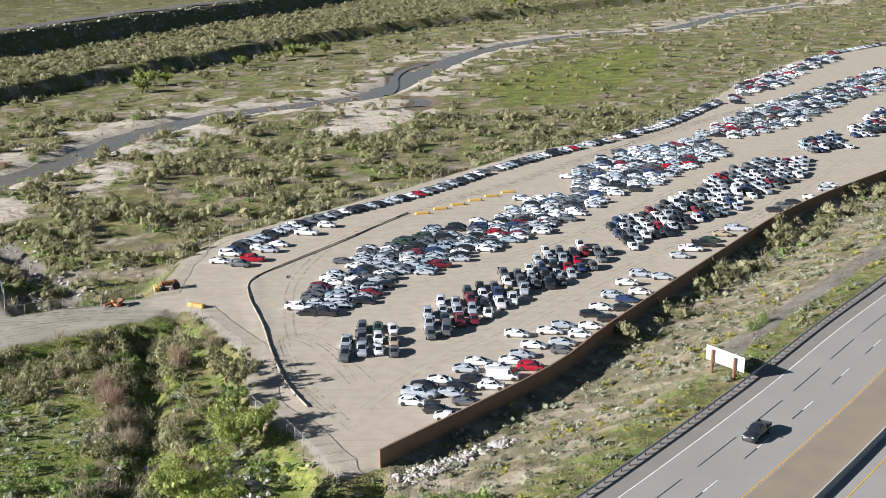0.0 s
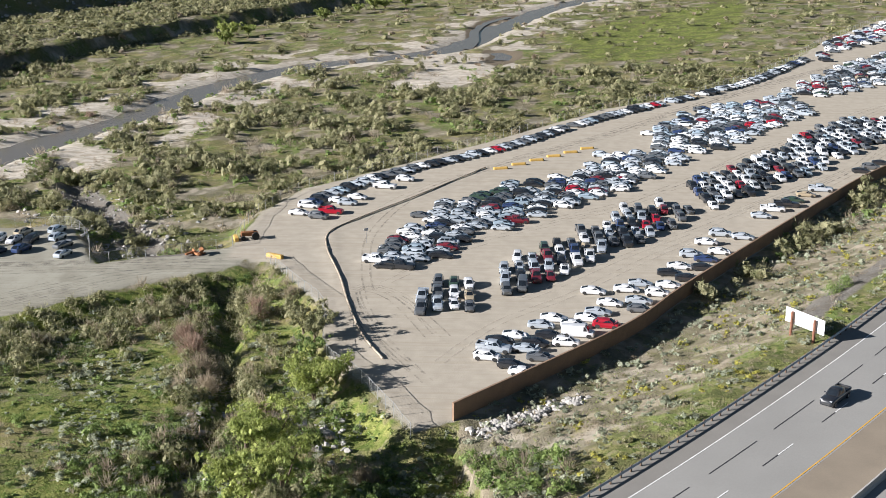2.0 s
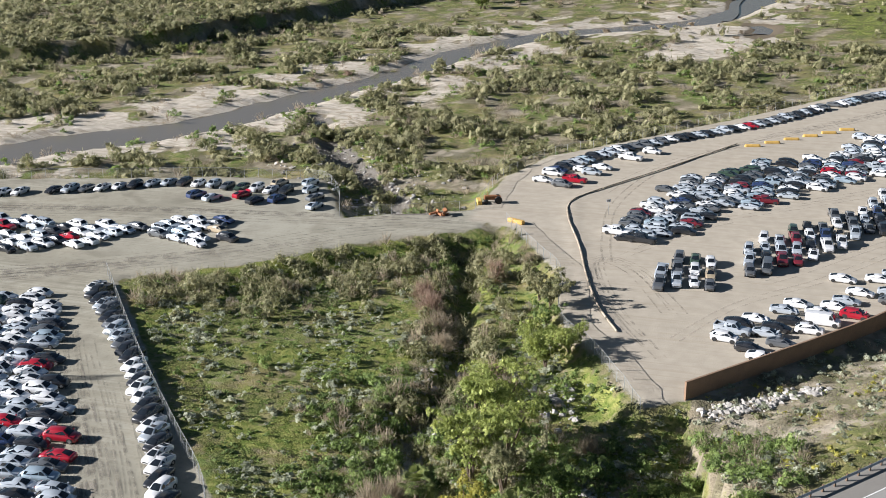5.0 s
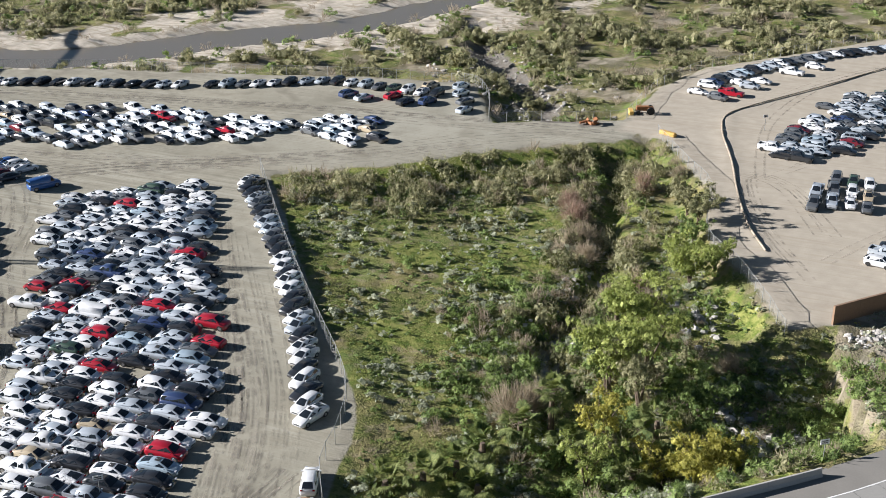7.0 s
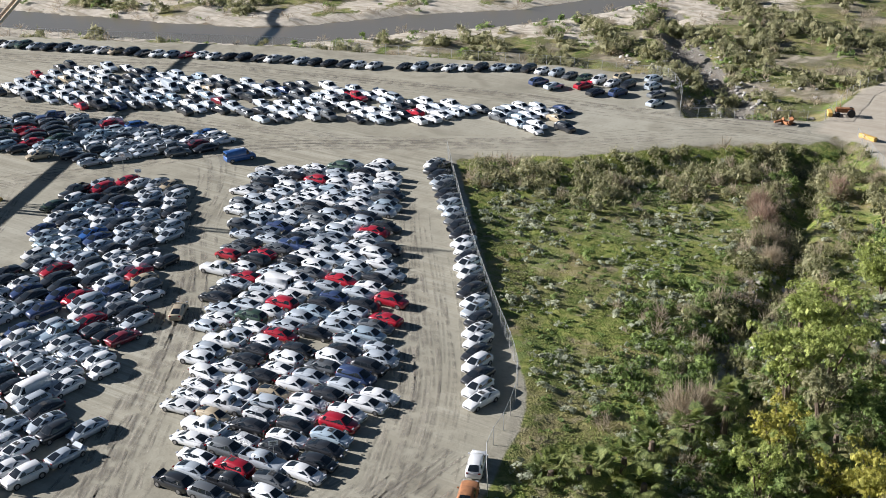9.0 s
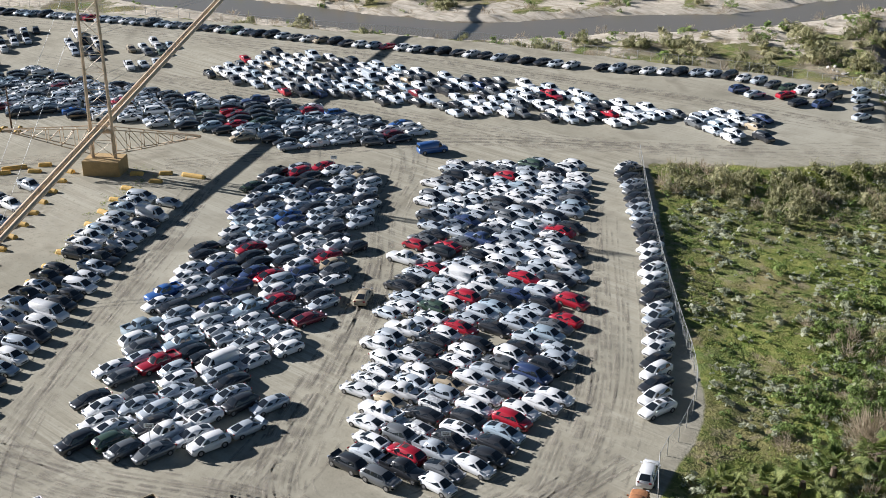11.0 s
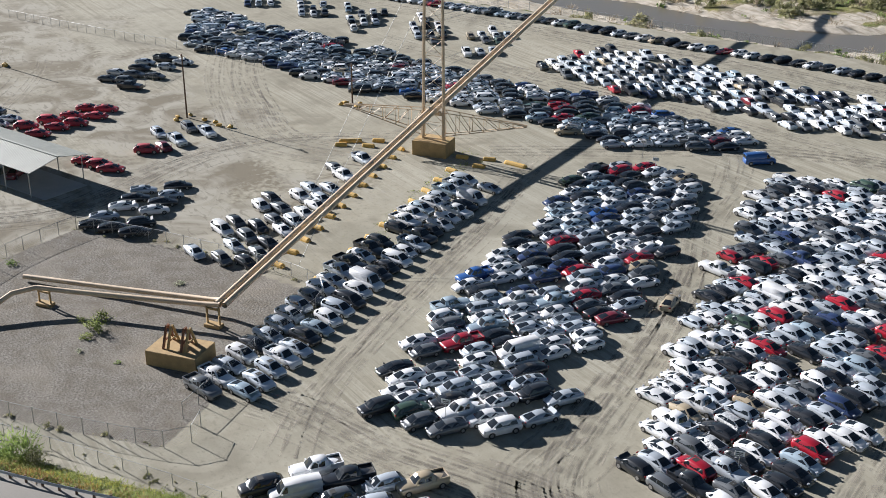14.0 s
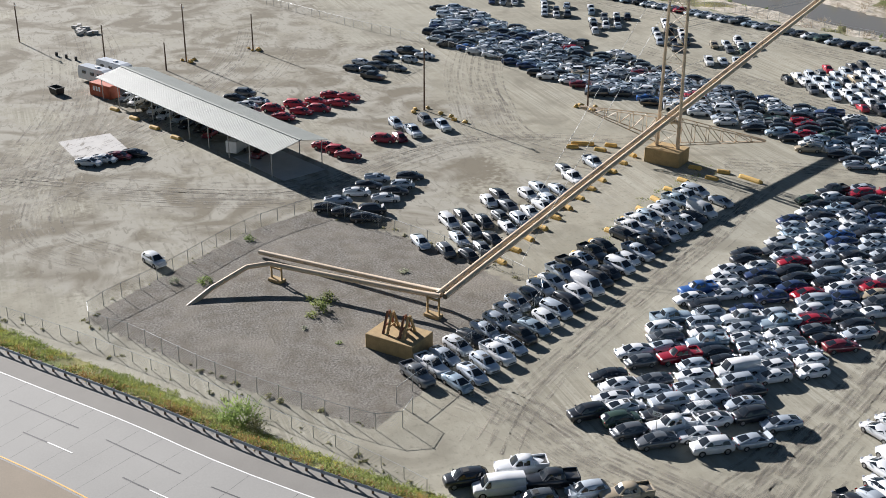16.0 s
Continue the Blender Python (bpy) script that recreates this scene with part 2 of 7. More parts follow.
RIVER = [(-420, 150), (-330, 190), (-262, 207), (-210, 221), (-190, 232), (-173, 256), (-155, 292), (-148, 285), (-134, 326), (-119, 370), (-108, 420), (-86, 468), (-57, 492), (-28, 528), (-10, 598), (22, 702), (79, 788), (158, 848), (240, 990), (420, 1200)]
BASIN = [(-102, 166), (-68, 117), (-52, 95), (-48, 80), (-10, 98), (-2, 112), (-9, 144), (-14, 141), (-28, 165), (-33, 188), (-47, 212), (-62, 201), (-74, 193), (-86, 179)]
WALL = [(-8.4, 145.9), (16.4, 176.5), (28.7, 197.6), (58.4, 245), (83.5, 283), (120, 325.5), (200, 410), (330, 545)]
VERGE = WALL + [(345, 545), (260, 436), (135, 279), (79.5, 207), (60, 182), (40.4, 156), (17.8, 128), (0.4, 108.7), (-4, 125)]
ARMS = ([(-24, 520), (-22, 545), (-23, 580), (-19, 612), (-8, 640)], [(-12, 508), (-8, 500), (-9, 488)])
RIVER = [p for i, p in enumerate(RIVER) if i not in (6,)]
CREEK = [(-120, 300), (-98, 262), (-80, 236), (-66, 216), (-52, 201), (-46, 176), (-43, 162), (-40.5, 152), (-41, 141), (-41.5, 130), (-35, 121), (-20, 108), (-2, 96)]
LEVEE = [(-700, 120), (-480, 300), (-300, 480), (-262, 530), (-226, 600), (-196, 680), (-168, 775), (-120, 900), (-60, 1120), (60, 1500)]
SCARP = [(-420, 250), (-260, 340), (-218, 381), (-206, 420), (-190, 466), (-172, 520), (-150, 574), (-120, 630), (-95, 700), (-20, 840), (100, 1000)]
rail_line = spline(RAIL, 4.0)
river_line = spline(RIVER, 8.0)
creek_line = spline(CREEK, 4.0)
levee_line = spline(LEVEE, 12.0)
scarp_line = spline(SCARP, 10.0)
rail_len = np.concatenate([[0], np.cumsum(np.linalg.norm(np.diff(rail_line, axis=0), axis=1))])
I_LEFT, I_RIGHT = int(np.argmin(np.hypot(rail_line[:, 0] + 113.9, rail_line[:, 1] - 9.6))), int(np.argmin(np.hypot(rail_line[:, 0] - 40.4, rail_line[:, 1] - 157.6)))


def road_z(i):
    """The height of the highway along its rail: it climbs slowly towards the sign."""
    s = (rail_len[i] - rail_len[I_LEFT]) / (rail_len[I_RIGHT] - rail_len[I_LEFT])
    return 2.3 + 3.5 * np.clip(s, -0.35, 1.35)


def side_of(X, Y, line):
    """For each place: the distance to a line, which side of it (right is positive) and the nearest index."""
    best, side, idx = np.full(X.shape, 1e9), np.zeros(X.shape), np.zeros(X.shape, int)
    for i, ((ax, ay), (bx, by)) in enumerate(zip(line[:-1], line[1:])):
        dx, dy = bx - ax, by - ay
        t = np.clip(((X - ax) * dx + (Y - ay) * dy) / (dx * dx + dy * dy + 1e-9), 0, 1)
        ox, oy = X - ax - t * dx, Y - ay - t * dy
        d = np.hypot(ox, oy)
        s = np.sign(ox * dy - oy * dx)
        b = d < best
        best, side, idx = np.where(b, d, best), np.where(b, s, side), np.where(b, i, idx)
    return best, side, idx


def relief(X, Y):
    """Ground height and the weights of its covers at each place."""
    dl, dr = signed(X, Y, LOT_LEFT), signed(X, Y, LOT_RIGHT)
    lot = np.maximum(dl, dr)
    rd, rs, ri = side_of(X, Y, rail_line)
    across = rd * rs                       # metres to the highway side of its rail
    rz = road_z(ri)
    lv, ls, _ = side_of(X, Y, levee_line)
    up = -lv * ls                          # metres beyond the foot of the railway bank
    sc, ss, _ = side_of(X, Y, scarp_line)
    beyond = -sc * ss
    rv = seg_dist(X, Y, river_line)
    ck = seg_dist(X, Y, creek_line)
    jag = (wave(X, Y, 23, 1) - 0.5) * 5 + (wave(X, Y, 7, 2) - 0.5) * 2.2
    # flood plain and basin
    z = -2.6 + 0.9 * (wave(X, Y, 40, 3) - 0.5) + 0.5 * (wave(X, Y, 11, 4) - 0.5)
    z = z + 5.6 * smooth(0, 3.4, beyond + jag * 0.5) * smooth(250, 330, Y + 0.45 * (X + 260))
    bed = 5.0 + 2.5 * wave(X, Y, 90, 5) + 2.5 * smooth(-130, -170, X)
    z = np.where(rv < 40, z * smooth(bed - 3, bed + 12, rv + jag) + (-3.95) * (1 - smooth(bed - 3, bed + 5, rv + jag * 0.6)) - 2.4 * smooth(bed - 3, bed + 5, rv + jag * 0.6) * (1 - smooth(bed - 3, bed + 12, rv + jag)), z)
    z = z - 1.6 * (1 - smooth(1.0, 5.0, ck + jag * 0.35))
    side = np.minimum(seg_dist(X, Y, ARMS[0]) + 1.5, seg_dist(X, Y, ARMS[1]))
    z = np.where(side < 14, np.minimum(z, -3.7 + 1.3 * smooth(2.0, 7.0, side + jag * 0.3)), z)
    z = z + 11.0 * smooth(0, 17, up) + 34 * smooth(55, 420, up)
    # the basin falls slowly from the yard's fence to the creek
    west = seg_dist(X, Y, [(-103.5, 167.5), (-67, 119), (-52, 92)])
    z = np.where(inside(X, Y, BASIN), np.maximum(z, -0.35 - 2.4 * smooth(0, 42, west)) - 1.9 * (1 - smooth(0.8, 3.2, ck + jag * 0.2)), z)
    # the slope from the block wall up to the highway
    vw = seg_dist(X, Y, WALL)
    vf = vw / (vw + rd + 1e-6)
    z = np.where(inside(X, Y, VERGE), -0.7 + 0.5 * (wave(X, Y, 9, 6) - 0.5) + (rz + 0.2) * smooth(0.1, 1.0, vf), z)
    # lots stand level above the plain
    z = np.where(lot > -9, z * (1 - smooth(-5.5, 0, lot)) + 0.0 * smooth(-5.5, 0, lot), z)
    # the highway on its bank
    reach = np.where(X < -30, 6.5, 13.0)
    bank = smooth(0, 1, (across + reach) / (reach - 0.8))
    z = np.where(across > -reach, np.where(across > -0.8, rz - 0.12, z * (1 - bank) + (rz - 0.12) * bank), z)
    z = np.where(across > 48, rz - 0.12 - 3 * smooth(48, 70, across), z)
    # bank of bare earth between the access road and the yard
    rim = seg_dist(X, Y, [(-9, 288), (-23, 261), (-33, 243), (-38, 232), (-37, 221), (-32, 204), (-28, 188), (-24, 175), (-20, 166)])
    z = z + 0.22 * np.exp(-(rim / 0.8) ** 2)
    rough = (wave(X, Y, 1.9, 8) - 0.5) * 0.10 + (wave(X, Y, 4.3, 9) - 0.5) * 0.12
    z = z + np.where((lot < -1) & (across < -1), rough * 3, rough * 0.25 * (across < -1))
    cover = {}
    cover["hardpan"] = smooth(-128, -160, X) * smooth(120, 60, Y) * (0.30 + 0.75 * wave(X, Y, 33, 24))
    cover["bright"] = smooth(-2, 2, dr) * 1.0
    cover["dirt"] = smooth(-1.2, 0.4, lot + jag * 0.12) * (across < -1)
    strip = smooth(-10.5, -9.0, across + jag * 0.15) * smooth(-5.6, -6.8, across) * smooth(-30, -60, X)
    cover["dirt"] = np.maximum(cover["dirt"] * np.where(X < -60, smooth(-5.4, -6.6, across + jag * 0.1), 1.0), strip * (X < -95))
    barsand = smooth(0.48, 0.62, wave(X, Y, 30, 11) + 0.22 * (wave(X, Y, 9, 12) - 0.5) + 0.12 * smooth(430, 330, Y)) * smooth(52, 16, rv + jag)
    spit = np.exp(-(((X + 22) * 0.9 + (Y - 470) * 0.3) / 22) ** 2 - ((Y - 478) / 36) ** 2)
    barsand = np.maximum(barsand, smooth(0.35, 0.6, spit + jag * 0.03))
    edge = smooth(bed + 9, bed + 1, rv + jag)
    cover["sand"] = np.clip(np.maximum(barsand, edge * 0.9) * (lot < -1) * (up < 0), 0, 1)
    mud = np.exp(-((X + 8 - 0.12 * (Y - 490)) / 8) ** 2 - ((Y - 492) / 26) ** 2)
    cover["wet"] = np.maximum(smooth(8, 4, side + jag * 0.4), np.maximum(smooth(bed + 2.0, bed - 1.5, rv + jag * 0.6), smooth(0.35, 0.6, mud + jag * 0.03)))
    stones = smooth(7, 2.5, ck + jag * 0.6) * (Y > 214) * smooth(-40, -48, X)
    gv = signed(X, Y, [(-166, 42), (-161, 31), (-150, 17), (-141, 6), (-133, 11), (-119, 19.5), (-104, 32), (-110, 40), (-128, 62), (-151, 52)])
    apron = smooth(-12.5, -10, across) * smooth(-4.5, -7.5, across + jag * 0.3) * smooth(38, 48, X) * smooth(150, 120, X)
    cover["gravel"] = np.clip(np.maximum(np.maximum(stones, smooth(-0.6, 0.8, gv)), np.maximum(apron, smooth(19, 21, up) * smooth(40, 31, up) * 0.9)), 0, 1)
    cover["grass"] = np.clip(0.32 + 1.1 * smooth(0.42, 0.62, wave(X, Y, 27, 14) * 0.7 + wave(X, Y, 8, 15) * 0.3), 0, 1)
    cover["grass"] = np.where((across > -13) & (lot < 0), np.clip(cover["grass"] * 0.6 + 0.5 * smooth(-7, -1.5, across), 0, 1), cover["grass"])
    inb = inside(X, Y, BASIN)
    inv = inside(X, Y, VERGE)
    cover["grass"] = np.where(inv, np.clip(cover["grass"] * 0.45 + 0.75 * smooth(-12, -2, across + jag), 0, 1), cover["grass"])
    cover["grass"] = np.where(inv & (X < 6), cover["grass"] * 0.45, cover["grass"])
    cover["grass"] = np.where((X < -60) & (across > -6.2) & (across < 0), 1.0, cover["grass"])
    cover["scrub"] = np.clip(smooth(0.40, 0.62, wave(X, Y, 14, 20) * 0.6 + wave(X, Y, 5, 21) * 0.4) * (1 - 0.55 * inb), 0, 1)
    # the railway bank's face takes full dark litter: its shade put into the colour
    cover["scrub"] = np.where((up > 0) & (up < 19), 2.0, np.where((beyond > 3) & (Y > 330), np.maximum(cover["scrub"], 1.1 * smooth(0.36, 0.56, wave(X, Y, 45, 57) * 0.6 + wave(X, Y, 16, 58) * 0.4)), cover["scrub"]))
    cover["grass"] = np.where(inb, np.clip(0.55 + 0.8 * cover["grass"], 0, 1), cover["grass"])
    cover["lush"] = smooth(-6, 9, signed(X, Y, [(14.3, 549.7), (41.6, 615.2), (87.0, 682.7), (123.2, 730.5), (125.0, 697.9), (105.1, 603.3), (85.8, 549.7), (62.6, 504.5), (49.2, 488.4), (26.0, 480.8)]) + jag * 1.5)
    cover["lush"] = np.maximum(cover["lush"], 0.8 * inb * smooth(0.48, 0.62, wave(X, Y, 24, 61) * 0.7 + wave(X, Y, 6, 62) * 0.3))
    cover["sand"] = np.maximum(cover["sand"], smooth(-3, 3, signed(X, Y, [(-49.5, 415.0), (-39.5, 459.0), (-20.9, 476.3), (-10.7, 521.7), (-8.5, 466.1), (-17.1, 432.8), (-35.2, 407.1)]) + jag * 0.6))
    cover["pale"] = (0.8 - 0.15 * inb) * smooth(0.52, 0.75, wave(X, Y, 19, 17) * 0.6 + wave(X, Y, 60, 18) * 0.4)
    return z, cover, lot, across, rv, ck, up, beyond


def height(x, y):
    return float(relief(np.array([float(x)]), np.array([float(y)]))[0][0])


def ground_material():
    m = bpy.data.materials.new("ground_cover")
    m.use_nodes = True
    t = m.node_tree
    n, l = t.nodes, t.links
    b = n["Principled BSDF"]
    b.inputs["Roughness"].default_value = 0.95
    b.inputs["Specular IOR Level"].default_value = 0.1
    co = n.new("ShaderNodeTexCoord")

    def nz(scale, detail=4, stretch=None, dist=0.0):
        q = n.new("ShaderNodeTexNoise")
        q.inputs["Scale"].default_value, q.inputs["Detail"].default_value, q.inputs["Distortion"].default_value = scale, detail, dist
        src = co.outputs["Object"]
        if stretch:
            mp = n.new("ShaderNodeMapping")
            mp.inputs["Rotation"].default_value, mp.inputs["Scale"].default_value = (0, 0, radians(stretch[0])), (stretch[1], stretch[2], 1)
            l.new(src, mp.inputs["Vector"])
            src = mp.outputs[0]
        l.new(src, q.inputs["Vector"])
        return q.outputs["Fac"]

    def mix(f, a, c):
        x = n.new("ShaderNodeMix")
        x.data_type = "RGBA"
        for s, v in (("Factor", f), ("A", a), ("B", c)):
            if isinstance(v, (tuple, float)):
                x.inputs[s].default_value = (*v, 1) if isinstance(v, tuple) else v
            else:
                l.new(v, x.inputs[s])
        return x.outputs["Result"]

    def step(v, lo, hi, to=1.0):
        r = n.new("ShaderNodeMapRange")
        r.inputs["From Min"].default_value, r.inputs["From Max"].default_value, r.inputs["To Max"].default_value = lo, hi, to
        l.new(v, r.inputs["Value"])
        return r.outputs[0]

    def mask(name, width=0.5):
        """A cover's weight, its edge broken up by fine noise."""
        a = n.new("ShaderNodeAttribute")
        a.attribute_name = name
        s = n.new("ShaderNodeMath")
        s.operation = "MULTIPLY_ADD"
        l.new(fray, s.inputs[0])
        s.inputs[1].default_value = width
        l.new(a.outputs["Fac"], s.inputs[2])
        return step(s.outputs[0], 0.5 + width * 0.5 - 0.12, 0.5 + width * 0.5 + 0.12)

    fray = nz(0.9, 6)
    fine, mid, large = nz(3.5, 5), nz(0.45, 5), nz(0.06, 4)
    soil = mix(step(mid, 0.35, 0.65), (0.20, 0.172, 0.12), (0.34, 0.30, 0.225))
    soil = mix(mask("pale", 0.7), soil, (0.36, 0.32, 0.25))
    grass = mix(step(mid, 0.35, 0.65), (0.125, 0.155, 0.045), (0.26, 0.25, 0.10))
    grass = mix(step(nz(1.3, 6), 0.46, 0.60, 0.8), grass, (0.065, 0.10, 0.022))
    grass = mix(step(nz(0.21, 4), 0.52, 0.66, 0.7), grass, (0.28, 0.23, 0.125))
    grass = mix(step(large, 0.5, 0.68), grass, (0.27, 0.23, 0.105))
    grass = mix(step(fine, 0.55, 0.7, 0.5), grass, (0.06, 0.075, 0.025))
    grass = mix(step(nz(0.075, 4, None, 0.5), 0.52, 0.64, 0.75), grass, (0.15, 0.205, 0.06))
    grass = mix(step(nz(0.6, 6), 0.52, 0.64, 0.65), grass, (0.30, 0.255, 0.17))
    col = mix(mask("grass", 0.8), soil, grass)
    fresh_green = mix(step(nz(0.9, 6), 0.4, 0.62), (0.115, 0.155, 0.035), (0.26, 0.27, 0.085))
    col = mix(mask("lush", 0.8), col, fresh_green)
    # dark litter under the scrub; on the railway bank this colour also paints shade
    litter_and_shade = mix(step(fine, 0.4, 0.65), (0.06, 0.062, 0.03), (0.15, 0.145, 0.075))
    sc = n.new("ShaderNodeMath")
    sc.operation = "MULTIPLY"
    sc.inputs[1].default_value = 0.5
    l.new(mask("scrub", 0.9), sc.inputs[0])
    col = mix(sc.outputs[0], col, litter_and_shade)
    stone = mix(step(fine, 0.35, 0.7), (0.13, 0.12, 0.105), (0.27, 0.255, 0.225))
    stone = mix(step(mid, 0.42, 0.66, 0.7), stone, (0.13, 0.115, 0.09))
    stone = mix(step(nz(0.13, 5), 0.5, 0.66, 0.5), stone, (0.25, 0.23, 0.195))
    dirt = mix(step(mid, 0.3, 0.7), (0.281, 0.262, 0.207), (0.361, 0.342, 0.275))
    dirt = mix(step(large, 0.42, 0.66, 0.75), dirt, (0.257, 0.246, 0.197))
    # wheel tracks: long thin streaks in patches, on three headings
    tracks = nz(0.22, 4, (36, 0.10, 5.0), 1.2)
    for turn, seedscale, dark in ((36, 0.22, True), (-54, 0.19, False), (8, 0.16, True), (62, 0.24, False)):
        w = nz(seedscale, 5, (turn, 0.09, 5.5), 1.4)
        patch = n.new("ShaderNodeMath")
        patch.operation = "MULTIPLY"
        l.new(step(w, 0.50, 0.62, 0.6), patch.inputs[0])
        l.new(step(nz(0.035 + seedscale * 0.03, 3), 0.45, 0.6), patch.inputs[1])
        dirt = mix(patch.outputs[0], dirt, (0.212, 0.198, 0.153) if dark else (0.412, 0.397, 0.331))
    dirt = mix(step(fine, 0.5, 0.75, 0.3), dirt, (0.229, 0.212, 0.166))
    dirt = mix(step(nz(0.018, 3), 0.5, 0.7, 0.5), dirt, (0.390, 0.378, 0.318))
    dirt = mix(step(nz(0.11, 6, None, 0.8), 0.52, 0.68, 0.6), dirt, (0.190, 0.176, 0.138))
    dirt = mix(step(nz(1.6, 6), 0.56, 0.72, 0.45), dirt, (0.171, 0.161, 0.127))
    hp = mix(step(nz(0.10, 9, None, 1.2), 0.44, 0.60), (0.324, 0.31, 0.263), (0.184, 0.165, 0.126))
    hp = mix(step(nz(0.7, 8, (30, 0.5, 1.6), 0.8), 0.54, 0.66, 0.6), hp, (0.155, 0.14, 0.111))
    dirt = mix(mask("hardpan", 0.9), dirt, hp)
    br = n.new("ShaderNodeAttribute")
    br.attribute_name = "bright"
    fresh = mix(step(mid, 0.3, 0.7), (0.39, 0.347, 0.282), (0.46, 0.412, 0.338))
    fresh = mix(step(tracks, 0.52, 0.64, 0.35), fresh, (0.33, 0.28, 0.21))
    dirt = mix(step(br.outputs["Fac"], 0.2, 0.8, 0.85), dirt, fresh)
    col = mix(mask("dirt", 0.25), col, dirt)
    col = mix(mask("gravel", 0.5), col, stone)
    sandc = mix(step(mid, 0.3, 0.7), (0.40, 0.36, 0.29), (0.60, 0.55, 0.47))
    sandc = mix(step(nz(0.35, 6, (62, 0.3, 2.0), 0.6), 0.5, 0.64, 0.6), sandc, (0.25, 0.21, 0.15))
    col = mix(mask("sand", 0.9), col, sandc)
    col = mix(mask("wet", 0.3), col, (0.17, 0.14, 0.10))
    l.new(col, b.inputs["Base Color"])
    bp = n.new("ShaderNodeBump")
    bp.inputs["Distance"].default_value = 0.3
    da = n.new("ShaderNodeAttribute")
    da.attribute_name = "dirt"
    bs = n.new("ShaderNodeMapRange")
    bs.inputs["To Min"].default_value, bs.inputs["To Max"].default_value = 0.75, 0.10
    l.new(da.outputs["Fac"], bs.inputs["Value"])
    ga = n.new("ShaderNodeAttribute")
    ga.attribute_name = "gravel"
    gs = n.new("ShaderNodeMath")
    gs.operation = "MULTIPLY_ADD"
    gs.inputs[1].default_value = 0.3
    gs.use_clamp = True
    l.new(ga.outputs["Fac"], gs.inputs[0])
    l.new(bs.outputs[0], gs.inputs[2])
    l.new(gs.outputs[0], bp.inputs["Strength"])
    hs = n.new("ShaderNodeMath")
    hs.operation = "MULTIPLY_ADD"
    l.new(tracks, hs.inputs[0])
    hs.inputs[1].default_value = 0.5
    l.new(fine, hs.inputs[2])
    l.new(hs.outputs[0], bp.inputs["Height"])
    l.new(bp.outputs[0], b.inputs["Normal"])
    return m


def build_ground():
    """One sheet to the horizon, finer where the yard and the plain lie."""
    az = np.concatenate([np.arange(-34, 96, 0.38), np.arange(96, 326, 5.0)])
    r = np.concatenate([[12, 30, 45, 56], 62 * 1.0096 ** np.arange(0, 306)])
    r = np.concatenate([r, [1250, 1450, 1750, 2200, 3000, 4600]])
    A, R = np.meshgrid(np.radians(az), r)
    X, Y = -np.sin(A) * R, np.cos(A) * R
    z, cover, *_ = relief(X, Y)
    z = np.where(R > 1600, np.maximum(z, 20), z)
    rows, cols = X.shape
    v = np.column_stack([X.ravel(), Y.ravel(), z.ravel()])
    i = np.arange(rows - 1)[:, None] * cols
    j = np.arange(cols)[None, :]
    k = (j + 1) % cols
    f = np.stack([i + j, i + k, i + cols + k, i + cols + j], -1).reshape(-1, 4)[:, ::-1]
    me = bpy.data.meshes.new("ground")
    me.vertices.add(len(v) + 1)
    centre = np.array([[0, 0, float(z[0].mean())]])
    me.vertices.foreach_set("co", np.concatenate([v, centre]).ravel())
    cap = np.stack([np.arange(cols), np.full(cols, len(v)), (np.arange(cols) + 1) % cols], -1)[:, ::-1]
    nl = f.size + cap.size
    me.loops.add(nl)
    me.loops.foreach_set("vertex_index", np.concatenate([f.ravel(), cap.ravel()]).astype(np.int32))
    me.polygons.add(len(f) + len(cap))
    me.polygons.foreach_set("loop_start", np.concatenate([np.arange(len(f)) * 4, f.size + np.arange(len(cap)) * 3]).astype(np.int32))
    me.polygons.foreach_set("use_smooth", np.ones(len(f) + len(cap), dtype=bool))
    me.update(calc_edges=True)
    me.validate()
    for name, w in cover.items():
        a = me.attributes.new(name, "FLOAT", "POINT")
        a.data.foreach_set("value", np.concatenate([w.ravel(), [0]]).astype(np.float32))
    me.materials.append(ground_material())
    return tagged(new("ground", me), "dry river plain with bare earth, sand and spring grass", "ground", kind="structure")


build_ground()


# ---- water ----
def ribbon(name, line, widths, z, material, label, category, kind="structure", parent=None):
    """A level or climbing strip along a line; widths to its right and left."""
    line = np.asarray(line)
    d = np.gradient(line, axis=0)
    d /= np.linalg.norm(d, axis=1, keepdims=True) + 1e-9
    nrm = np.column_stack([d[:, 1], -d[:, 0]])
    zz = np.broadcast_to(np.asarray(z, float), (len(line),))
    cols = [np.column_stack([line + nrm * w, zz]) for w in widths]
    k = len(cols)
    v = np.stack(cols, 1).reshape(-1, 3)
    f = [(i * k + j, (i + 1) * k + j, (i + 1) * k + j + 1, i * k + j + 1) for i in range(len(line) - 1) for j in range(k - 1)]
    ob = link_mesh(name, v.tolist(), f, material, parent)
    return tagged(ob, label, category, kind=kind)


WATER = bpy.data.materials.new("muddy_water")
WATER.use_nodes = True
_n, _l = WATER.node_tree.nodes, WATER.node_tree.links
_b = _n["Principled BSDF"]
_b.inputs["Base Color"].default_value = (0.155, 0.14, 0.118, 1)
_b.inputs["IOR"].default_value = 1.33
_b.inputs["Roughness"].default_value = 0.2
_nz = _n.new("ShaderNodeTexNoise")
_nz.inputs["Scale"].default_value, _nz.inputs["Detail"].default_value = 0.8, 4
_co = _n.new("ShaderNodeTexCoord")
_l.new(_co.outputs["Object"], _nz.inputs["Vector"])
_bp = _n.new("ShaderNodeBump")
_bp.inputs["Strength"].default_value, _bp.inputs["Distance"].default_value = 0.25, 0.08
